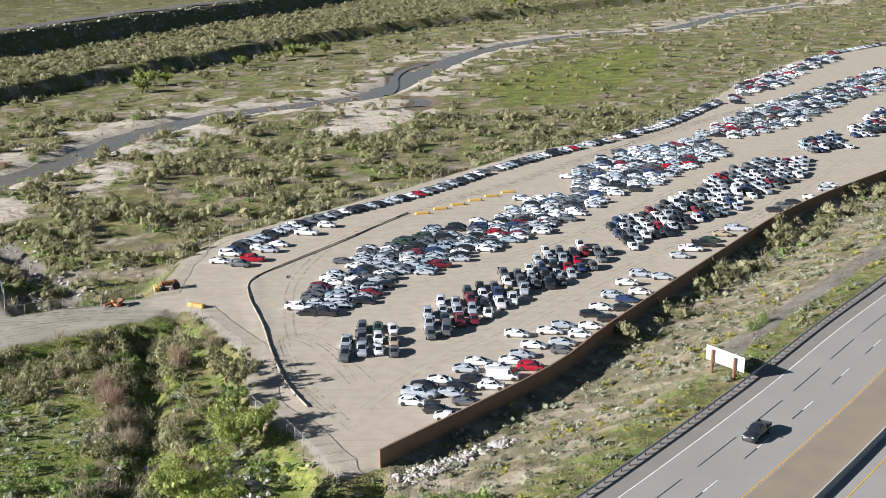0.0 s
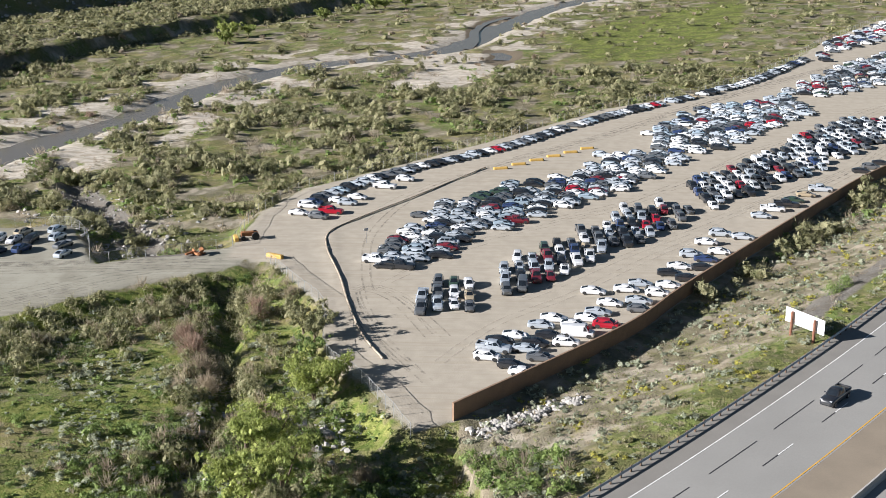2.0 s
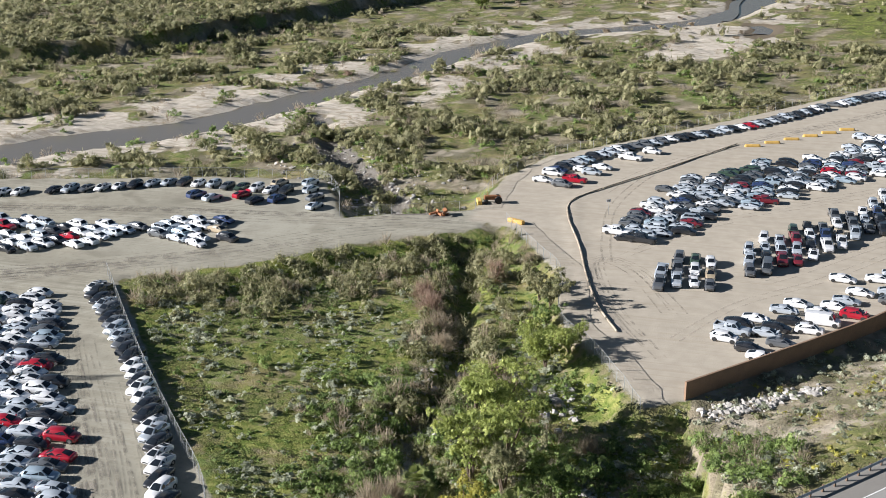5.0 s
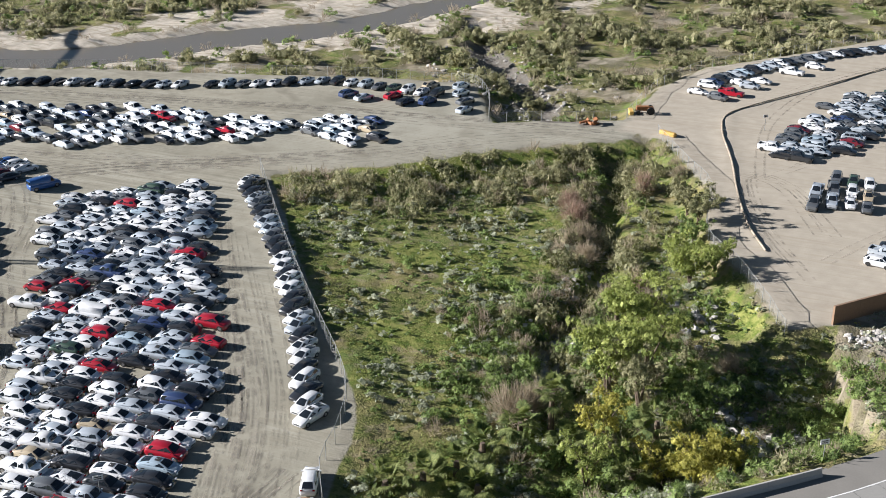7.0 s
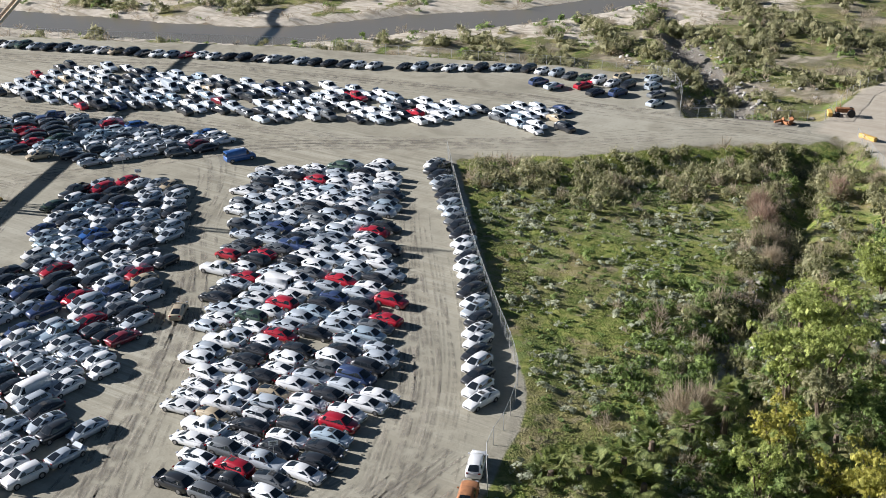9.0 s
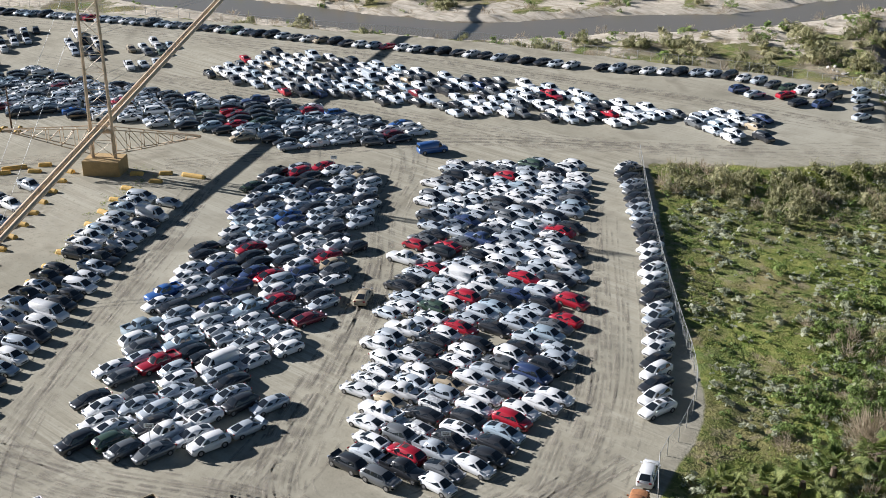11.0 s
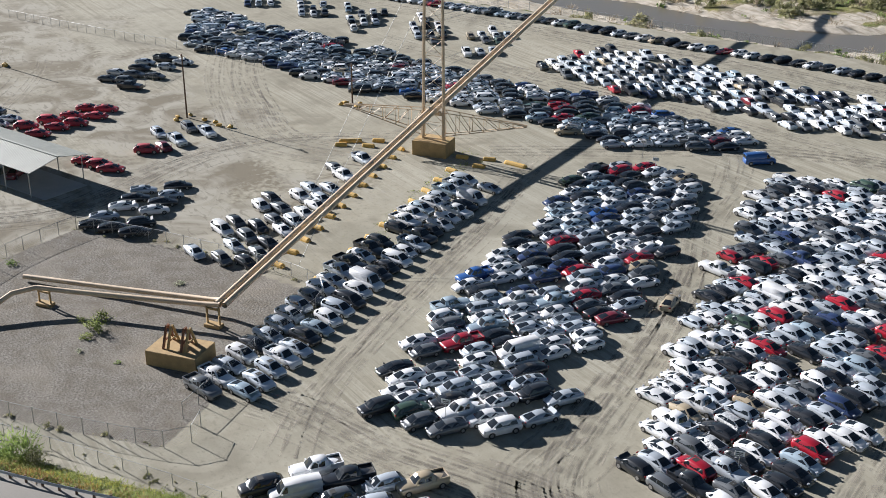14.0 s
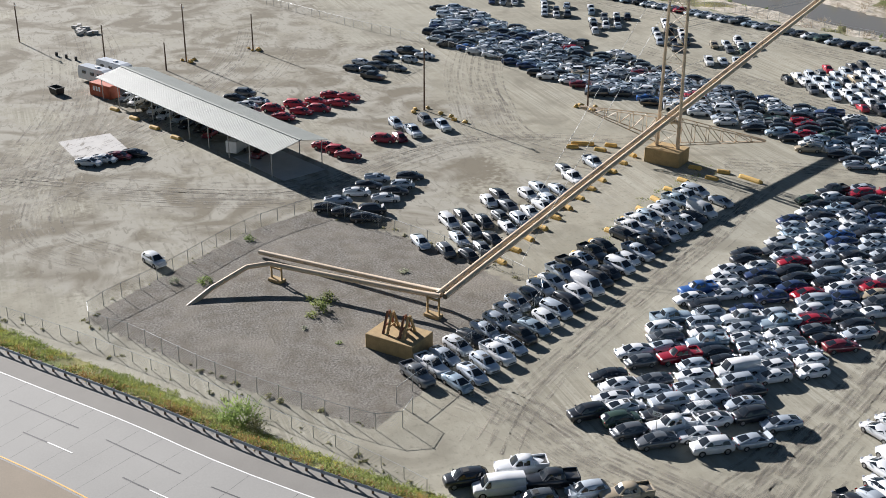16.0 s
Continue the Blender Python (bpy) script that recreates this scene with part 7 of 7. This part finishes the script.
def beside_road(n, seed, lo, hi, near, far, keep):
    """Places on the bank between the rail and a distance from it, for a stretch of the highway."""
    r = np.random.RandomState(seed)
    i = r.randint(rail_index(*lo), rail_index(*hi), n)
    d = np.gradient(rail_line, axis=0)[i]
    t = r.rand(n, 1)
    p = rail_line[i] + d * t
    u = d / np.linalg.norm(d, axis=1, keepdims=True)
    p = p + np.column_stack([-u[:, 1], u[:, 0]]) * r.uniform(near, far, n)[:, None]
    z, c, lot, ac, *_ = relief(p[:, 0], p[:, 1])
    k = ((lot < -0.8) | ((p[:, 0] < -60) & (ac > -6.2))) & (ac < -0.9) & ~inside(p[:, 0], p[:, 1], BASIN) & keep(p[:, 0], p[:, 1], c, ac, r)
    return p[k, 0], p[k, 1], r


def verge():
    """Scrub between the wall, the yard and the highway."""
    east = ((2, 110), (200, 365))
    west = ((-175, -35), (-62, 50))
    X, Y, r = beside_road(15000, 11, *east, 1.0, 48, lambda X, Y, c, ac, r: (c["gravel"] < 0.4) & (r.rand(len(X)) < 0.1 + 0.8 * smooth(0.38, 0.6, wave(X, Y, 13, 41)) * smooth(-40, -8, ac)))
    sow("verge_herbs", X, Y, r.uniform(0.3, 0.8, len(X)), GREEN2, 12, 0.09, 12, "low green and yellow herbs beside the highway", 0.45, "tuft", category="herbs")
    X, Y, r = beside_road(7500, 12, *west, 0.9, 9.0, lambda X, Y, c, ac, r: (ac > -6.4) & (r.rand(len(X)) < 0.9))
    sow("verge_herbs", X, Y, r.uniform(0.3, 0.75, len(X)), GREEN2, 16, 0.08, 15, "lush green herbs between guard rail and track", 0.6, "tuft", category="herbs")
    X, Y, r = beside_road(2500, 67, *west, 0.7, 2.6, lambda X, Y, c, ac, r: r.rand(len(X)) < 0.25 + 0.7 * smooth(0.45, 0.6, wave(X, Y, 11, 46)))
    sow("dry_grass", X, Y, r.uniform(0.35, 0.75, len(X)), FLAX, 14, 0.08, 67, "orange-brown dry grass at the foot of the guard rail", 0.7, "tuft", category="grass")
    X, Y, r = beside_road(1800, 19, *west, 2.0, 6.0, lambda X, Y, c, ac, r: (r.rand(len(X)) < smooth(0.45, 0.6, wave(X, Y, 15, 44))))
    sow("yellow_flowers", X, Y, r.uniform(0.25, 0.5, len(X)), GOLD, 16, 0.08, 19, "yellow wild flowers between guard rail and track", 0.9, "tuft", category="herbs")
    X, Y, r = beside_road(6500, 13, *east, 2.0, 50, lambda X, Y, c, ac, r: (c["gravel"] < 0.6) & (r.rand(len(X)) < 0.25 + 0.7 * smooth(0.40, 0.6, wave(X, Y, 17, 45))))
    sow("sage_scrub", X, Y, 0.4 + 0.9 * r.rand(len(X)) ** 2, SAGE, 26, 0.12, 14, "grey-green sage bushes on the highway bank", 0.85, "mound")
    X, Y, r = beside_road(1700, 15, *east, 3.0, 30, lambda X, Y, c, ac, r: (c["gravel"] < 0.4) & (r.rand(len(X)) < 0.55 * smooth(0.45, 0.62, wave(X, Y, 26, 43))))
    sow("yellow_brush", X, Y, 0.5 + 0.6 * r.rand(len(X)), GOLD, 40, 0.12, 16, "yellow-flowering bushes on the highway bank", 0.85)
    X, Y, r = beside_road(4200, 17, *east, 1.5, 50, lambda X, Y, c, ac, r: (r.rand(len(X)) < 0.45))
    sow("dry_brush", X, Y, 0.35 + 0.7 * r.rand(len(X)), DRY, 44, 0.024, 18, "dry brown weeds on the highway bank", 0.9, "twigs")
    # olive bushes among the sage, and weeds along the wire fences
    X, Y, r = beside_road(1600, 16, *east, 2.0, 46, lambda X, Y, c, ac, r: (c["gravel"] < 0.5) & (r.rand(len(X)) < 0.6 * smooth(0.42, 0.6, wave(X, Y, 21, 47))))
    sow("olive_brush", X, Y, 0.5 + 0.9 * r.rand(len(X)) ** 2, OLIVE, 40, 0.10, 17, "olive bushes on the highway bank", 0.85)
    r = np.random.RandomState(23)
    L = np.concatenate([spline(q, 0.7) for q in ([(-175, -28), (-150, -7), (-136.5, 4), (-119, 16.5), (-100, 29), (-92, 33.5)], [(-161, 31), (-150, 17.5), (-141, 6.5), (-133, 11.5), (-119, 20), (-104, 32.5)], [(-166, 42), (-151, 52.5), (-128, 62.5), (-117, 47.5)])])
    L = (L + r.normal(0, 0.45, L.shape))[r.rand(len(L)) < 0.55]
    sow("fence_weeds", L[:, 0], L[:, 1], 0.2 + 0.6 * r.rand(len(L)) ** 2.5, OLIVE, 30, 0.10, 24, "low olive weeds along the foot of the wire fences", 0.7, category="weeds")
    # thin weeds in the broken ground under the pipeline
    t = r.rand(260)
    X, Y = -130 - 34 * t + r.normal(0, 1.6, 260), 64 + 46 * t + r.normal(0, 1.6, 260)
    sow("pipeline_weeds", X, Y, 0.2 + 0.5 * r.rand(260) ** 2, GREEN2, 16, 0.12, 27, "thin green weeds in the dirt under the pipeline", 0.5, "tuft", category="weeds")
    for x, y, s, m in ((50.2, 187.3, 2.6, GREEN), (52.5, 189.5, 2.0, GREEN), (82.8, 243.4, 2.6, OLIVE), (-110.0, 18.8, 3.0, GREEN), (-107.6, 20.2, 1.9, OLIVE)):
        sow("round_bush", np.array([x]), np.array([y]), np.array([s]), m, 700, 0.075, int(abs(x)), "big rounded green bush beside the highway", 0.95, category="bush")["kind"] = ""
    for k, (x, y, s) in enumerate(((-140.2, 47.8, 1.0), (-146.3, 22.4, 1.3), (-147.7, 18.5, 1.1), (-136.7, 33.6, 1.0), (-132.0, 33.0, 1.3), (-133.6, 34.2, 1.9), (-135.6, 36.2, 1.6), (-158.2, 30.7, 1.2), (-117, 47, 1.2), (-112, 40, 0.8), (-129, 31, 0.6), (-124, 34, 0.6), (-165, 104, 1.2))):
        sow("pad_shrub", np.array([x]), np.array([y]), np.array([s]), GREEN2 if k in (3, 4, 5, 6) else GREEN if k % 2 else SAGE, 200, 0.09, 50 + k, "small scrubby bush growing in the gravel pad", 0.8, category="bush")["kind"] = ""


verge()


def plain():
    """The river plain: brush in drifts, thinner on the sand."""
    ok = lambda X, Y, lot, ac, rv, up, c: (lot < -1.5) & (ac < -30) & (c["wet"] < 0.25) & (up < -2) & ~inside(X, Y, BASIN)
    drift = lambda X, Y: smooth(0.42, 0.64, wave(X, Y, 31, 51) * 0.65 + wave(X, Y, 90, 52) * 0.35)
    view = lambda X, Y: (np.degrees(np.arctan2(-X, Y)) < 62) & (np.degrees(np.arctan2(-X, Y)) > -28)
    near = lambda X, Y: np.hypot(X, Y) < 460
    bx = (-300, 130, 190, 460)
    X, Y, r = scatter(25000, bx, 21, lambda X, Y, z, c, lot, ac, rv, ck, up, be, r: ok(X, Y, lot, ac, rv, up, c) & view(X, Y) & (c["sand"] < 0.85) & (r.rand(len(X)) < (0.012 + 0.46 * drift(X, Y)) * (1 - 0.8 * c["sand"])))
    sow("olive_brush", X, Y, 1.7 + 2.9 * r.rand(len(X)) ** 1.5, OLIVE, 56, 0.075, 22, "olive brush in drifts over the river plain", 1.05)
    X, Y, r = scatter(15000, bx, 23, lambda X, Y, z, c, lot, ac, rv, ck, up, be, r: ok(X, Y, lot, ac, rv, up, c) & view(X, Y) & (r.rand(len(X)) < 0.04 + 0.2 * drift(Y, X)))
    sow("dry_brush", X, Y, 1.0 + 1.8 * r.rand(len(X)) ** 1.6, DRY, 40, 0.026, 24, "bare brown brush over the river plain", 1.1, "twigs")
    X, Y, r = scatter(11000, bx, 25, lambda X, Y, z, c, lot, ac, rv, ck, up, be, r: ok(X, Y, lot, ac, rv, up, c) & view(X, Y) & (r.rand(len(X)) < 0.02 + 0.30 * drift(X + 6, Y)))
    sow("green_brush", X, Y, 0.9 + 2.0 * r.rand(len(X)) ** 1.8, GREEN, 44, 0.08, 26, "green bushes over the river plain", 0.85)
    X, Y, r = scatter(8000, bx, 27, lambda X, Y, z, c, lot, ac, rv, ck, up, be, r: ok(X, Y, lot, ac, rv, up, c) & view(X, Y) & (r.rand(len(X)) < 0.5))
    sow("plain_herbs", X, Y, r.uniform(0.25, 0.6, len(X)), SAGE, 12, 0.12, 28, "small grey herbs over the river plain", 0.6, "tuft", category="herbs")
    # farther off
    bx = (-420, 420, 455, 1250)
    X, Y, r = scatter(18000, bx, 29, lambda X, Y, z, c, lot, ac, rv, ck, up, be, r: ok(X, Y, lot, ac, rv, up, c) & view(X, Y) & (r.rand(len(X)) < 0.03 + 0.30 * drift(X, Y) + 0.35 * (be > 4)))
    sow("olive_brush", X, Y, 1.7 + 2.9 * r.rand(len(X)) ** 2, OLIVE, 26, 0.10, 30, "olive brush on the far river plain", 0.95)
    X, Y, r = scatter(12000, bx, 31, lambda X, Y, z, c, lot, ac, rv, ck, up, be, r: ok(X, Y, lot, ac, rv, up, c) & view(X, Y) & (r.rand(len(X)) < 0.05 + 0.2 * drift(Y, X)))
    sow("dry_brush", X, Y, 1.3 + 1.9 * r.rand(len(X)) ** 2, DRY, 16, 0.11, 32, "brown brush on the far river plain", 0.9)
    X, Y, r = scatter(30000, (-330, 40, 350, 980), 35, lambda X, Y, z, c, lot, ac, rv, ck, up, be, r: (be > 3) & (up < 1) & view(X, Y) & (Y > 330) & (r.rand(len(X)) < 0.12 + 0.75 * smooth(0.40, 0.58, wave(X, Y, 45, 57) * 0.6 + wave(X, Y, 16, 58) * 0.4)))
    X, Y = X[:3600], Y[:3600]
    sow("terrace_scrub", X, Y, 1.5 + 2.6 * r.rand(len(X)) ** 1.8, OLIVE, 20, 0.10, 36, "dark olive scrub thick on the terrace below the railway", 0.85)
    X, Y, r = scatter(60000, (-300, 120, 340, 1000), 37, lambda X, Y, z, c, lot, ac, rv, ck, up, be, r: (be < -0.5) & (be > -13) & (c["wet"] < 0.2) & view(X, Y) & (r.rand(len(X)) < 0.25 * smooth(-14, -2, be)))
    sow("bank_brush", X, Y, 1.2 + 2.2 * r.rand(len(X)) ** 1.5, OLIVE, 32, 0.12, 38, "grey-olive brush along the foot of the river scarp", 1.1)
    X, Y, r = scatter(9000, (-520, 100, 300, 1250), 33, lambda X, Y, z, c, lot, ac, rv, ck, up, be, r: (up > 36) & view(X, Y) & (r.rand(len(X)) < 0.25))
    sow("hill_scrub", X, Y, 0.8 + 1.6 * r.rand(len(X)) ** 2, GREEN, 14, 0.14, 34, "dark scrub on the hillside beyond the railway", 0.8)
    # single bushes on the sand
    for k, (x, y, s, m) in enumerate(((-133.3, 362.6, 3.0, MAUVE), (-138.8, 347.6, 2.6, DRY), (-136, 345, 2.0, DRY), (-118, 385, 1.8, SAGE), (-122, 376, 1.5, OLIVE), (-113, 398, 1.4, OLIVE))):
        sow("sandbar_bush", np.array([x]), np.array([y]), np.array([s]), m, 160, 0.12, 70 + k, "lone bush standing on a sand bar", 0.75, category="bush")["kind"] = ""


plain()


# ---- trees ----
def tree(x, y, tall, wide, material, seed, label, n=60, leaf=0.08, name="tree"):
    """A tapered trunk with limbs, and a crown of leaf clumps round their ends with gaps between."""
    rr = random.Random(seed)
    r = np.random.RandomState(seed)
    z = height(x, y)
    top = thing(name, label, "tree", at=pose(x, y, z - 0.1))
    bm = bmesh.new()
    ends = []
    stems = rr.randint(3, 5)
    for i in range(stems):
        a = 6.283 * i / stems + rr.uniform(-0.5, 0.5)
        p = Vector((rr.uniform(-0.2, 0.2), rr.uniform(-0.2, 0.2), 0))
        rad = 0.05 + 0.018 * tall
        steps = 4
        for k in range(steps):
            f = (k + 1) / steps
            q = Vector((math.cos(a) * wide * 0.55 * f ** 1.2 + rr.uniform(-0.3, 0.3), math.sin(a) * wide * 0.55 * f ** 1.2 + rr.uniform(-0.3, 0.3), tall * (0.22 + 0.62 * f) * rr.uniform(0.9, 1.05)))
            rod(bm, p, q, rad, rad * 0.65, 6)
            if k:
                for j in range(3):
                    b = rr.uniform(0, 6.283)
                    e = q + Vector((math.cos(b), math.sin(b), rr.uniform(-0.1, 0.8))) * wide * rr.uniform(0.18, 0.42)
                    rod(bm, q, e, rad * 0.4, rad * 0.12, 5)
                    ends.append(e)
            ends.append(q)
            p, rad = q, rad * 0.65
    part("trunk", bm, BARK, top)
    V, F, base = [], [], 0
    for k, e in enumerate(ends):
        P, f = leaf_cloud(n, leaf, seed * 7 + k % 9, "bush")
        a = rr.uniform(0, 6.283)
        c, q, s = math.cos(a), math.sin(a), wide * rr.uniform(0.18, 0.32)
        P = P - np.array([0, 0, 0.35])
        V.append(np.column_stack([(P[:, 0] * c - P[:, 1] * q) * s + e.x, (P[:, 0] * q + P[:, 1] * c) * s + e.y, np.maximum(P[:, 2] * s * 1.15 + e.z, 0.15)]))
        F.append(f + base)
        base += len(P)
    quads_object("crown", np.concatenate(V), material, parent=top, F=np.concatenate(F))
    return top


def palm(x, y, tall, seed):
    """A fan palm: rough trunk with a skirt, and stiff fan leaves cut into blades."""
    rr = random.Random(seed)
    top = thing("fan_palm", "young fan palm with stiff dark green fronds", "palm tree", "fan palms", at=pose(x, y, height(x, y) - 0.1))
    bm = bmesh.new()
    for k in range(5):
        rod(bm, (0, 0, tall * k / 5), (0, 0, tall * (k + 1) / 5), 0.42 - 0.02 * k, 0.32 - 0.02 * k, 9)
    part("trunk", bm, BARK, top)
    Q = []
    for i in range(34):
        a, e = rr.uniform(0, 6.283), rr.uniform(-0.7, 1.35)
        d = Vector((math.cos(a) * math.cos(e), math.sin(a) * math.cos(e), math.sin(e)))
        side = d.cross(Vector((0, 0, 1))).normalized()
        hub = Vector((0, 0, tall)) + d * rr.uniform(1.0, 1.7)
        up2 = side.cross(d).normalized()
        for j in range(-6, 7):
            f = j / 6 * 1.25
            q = (d * math.cos(f) + side * math.sin(f)).normalized()
            L = rr.uniform(1.1, 1.5) * (1 - 0.25 * abs(j) / 6)
            w = side * math.cos(f) * 0.07 - d * math.sin(f) * 0.07
            droop = Vector((0, 0, -0.22 * L))
            Q.append([hub - w * 0.4, hub + w * 0.4, hub + q * L * 0.6 + w, hub + q * L * 0.6 - w])
            Q.append([hub + q * L * 0.6 - w, hub + q * L * 0.6 + w, hub + q * L + w * 0.15 + droop, hub + q * L - w * 0.15 + droop])
    quads_object("frond_crown", np.array([[tuple(v) for v in q] for q in Q]), PALM, parent=top)


WILLOW = "tall willow with fresh yellow-green leaves in the basin"
for k, (x, y, h, w, m) in enumerate(((-35.0, 141.0, 6.0, 3.0, LIME), (-30.5, 133.5, 10.0, 5.6, LIME), (-27.5, 128.0, 9.0, 5.2, LIME), (-30.8, 122.0, 9.5, 5.0, LIME), (-26.5, 120.0, 8.5, 5.0, OLIVE),
                                     (-27.6, 107.2, 8.5, 3.4, GOLD), (-16.3, 107.0, 7.5, 5.6, GOLD), (-20.5, 105.0, 6.0, 3.6, GOLD), (-27.0, 101.0, 7.0, 3.6, LIME), (-28.6, 155.7, 6.5, 5.4, LIME), (-26, 159.5, 4.4, 3.4, LIME),
                                     (-34.5, 181.0, 5.2, 4.8, OLIVE), (-31.5, 174.5, 4.8, 4.0, OLIVE), (-30.8, 168.0, 4.0, 3.4, GREEN), (-19.5, 120.0, 5.0, 4.2, GREEN))):
    tree(x, y, h, w, m, 100 + k, WILLOW if m in (LIME, GOLD) else "dense olive-green tree beside the creek", 110 if w > 5 else 90, 0.085)
for k, (x, y, s) in enumerate(((-50.2, 172, 3.2), (-47.5, 166, 3.2), (-45.0, 160, 2.8), (-53, 178, 2.6), (-38.6, 110.4, 3.4), (-37.5, 113.5, 2.8), (-35, 151, 2.4), (-33, 147, 2.4), (-18.8, 133.2, 2.8), (-44, 191, 2.6), (-39, 196, 2.2))):
    sow("twiggy_thicket", np.array([x]), np.array([y]), np.array([s]), DRY if k % 3 else MAUVE, 1300, 0.0075, 200 + k, "tall bare thicket of grey-brown twigs by the creek", 1.15, "twigs", "bush")["kind"] = ""
for k, (x, y, h) in enumerate(((-35.8, 105.4, 3.4), (-34.1, 110.9, 4.6), (-22.8, 112.8, 4.8), (-21.4, 109.6, 2.8), (-39.6, 97.0, 2.0), (-38.4, 101.2, 2.2), (-42.0, 94.0, 1.6), (-45, 91.5, 1.2), (-23.0, 103.6, 2.2), (-36.5, 95, 1.4), (-30.5, 106.0, 2.4))):
    palm(x, y, h, k)
for k, (x, y, h) in enumerate(((-133.5, 549, 9), (-100.3, 613, 8), (-80.8, 665, 9), (-76, 672, 8), (-65.2, 680, 9), (-88, 650, 7), (54, 968, 9), (-130.2, 526.7, 8), (-201, 383.5, 5), (-126, 556, 7))):
    tree(x, y, h * 0.72, h * 0.72, LIME if k % 3 == 0 else GREEN2, 300 + k, "rounded pale green tree on the river bank", 30, 0.10)


# ---- rocks ----
def rock_field(name, places, sizes, label, parent=None, flat=0.7):
    rr = np.random.RandomState(9)
    bm = bmesh.new()
    bmesh.ops.create_icosphere(bm, subdivisions=1, radius=1.0)
    base = np.array([tuple(v.co) for v in bm.verts])
    tri = np.array([[v.index for v in f.verts] for f in bm.faces])
    bm.free()
    V, F = [], []
    Z = relief(places[:, 0], places[:, 1])[0]
    for i, ((x, y), s) in enumerate(zip(places, sizes)):
        v = base * rr.uniform(0.65, 1.2, (len(base), 1)) * s * np.array([rr.uniform(0.8, 1.3), rr.uniform(0.8, 1.3), flat])
        a = rr.uniform(0, 6.28)
        v = v @ np.array([[math.cos(a), math.sin(a), 0], [-math.sin(a), math.cos(a), 0], [0, 0, 1]])
        F.append(tri + len(base) * i)
        V.append(v + np.array([x, y, Z[i] + s * 0.15]))
    ob = link_mesh(name, np.concatenate(V).tolist(), np.concatenate(F).tolist(), ROCK)
    return tagged(ob, label, "rocks", kind="stuff")


def rocks():
    r = np.random.RandomState(77)
    t = r.rand(230)
    p = np.column_stack([-7 + 14 * t + r.normal(0, 0.9, 230), 143.8 + 11.5 * t + r.normal(0, 0.9, 230)]) + np.array([1.6, -0.8])
    rock_field("riprap", p, r.uniform(0.2, 0.55, 230), "pale broken rocks heaped at the foot of the wall")
    P, S = [], []
    for cx, cy, n, sx, sy in ((-40.7, 129.8, 110, 1.8, 5.0), (-12, 120.5, 120, 3.5, 2.2), (-24.2, 145.6, 60, 2.0, 4.0), (-43, 150, 60, 1.5, 8), (-84, 238, 300, 9, 10), (-72, 224, 160, 6, 5), (-97, 258, 200, 8, 10), (-68, 214.5, 26, 5, 0.8)):
        P.append(np.column_stack([r.normal(cx, sx, n), r.normal(cy, sy, n)]))
        S.append(0.15 + 0.6 * r.rand(n) ** 3)
    for cx, cy, n, sx, sy in ((-41.2, 132.0, 26, 1.6, 2.2), (-39.8, 125.5, 22, 1.3, 2.0), (-25.0, 146.5, 10, 1.8, 1.6), (-39.2, 121.0, 10, 1.2, 1.2)):
        P.append(np.column_stack([r.normal(cx, sx, n), r.normal(cy, sy, n)]))
        S.append(0.3 + 0.6 * r.rand(n))
    P, S = np.concatenate(P), np.concatenate(S)
    lot = relief(P[:, 0], P[:, 1])[2]
    k = lot < -0.4
    rock_field("creek_rocks", P[k], S[k], "pale boulders and cobbles in the creek bed")
    X, Y, r = scatter(60000, (-420, 0, 330, 1150), 79, lambda X, Y, z, c, lot, ac, rv, ck, up, be, r: (up > 0.5) & (up < 17) & (np.degrees(np.arctan2(-X, Y)) < 42) & (r.rand(len(X)) < 0.3))
    rock_field("bank_stones", np.column_stack([X, Y]), r.uniform(0.3, 1.0, len(X)) ** 1.5 + 0.15, "rough stone facing of the railway bank")


rocks()


# ---- a dark pickup on the highway ----
b0 = along(8.6, rail_index(34, 147), rail_index(34, 147) + 2)
ob = put_vehicle("pickup", "black", (b0[0][0], b0[0][1]), math.degrees(math.atan2(b0[1][1] - b0[0][1], b0[1][0] - b0[0][0])) + 180, "road traffic", 0, False, None, 0.95, "driving on the concrete highway", b0[0][2] - 0.01)
build_vehicle(QUEUE[-1], 2)
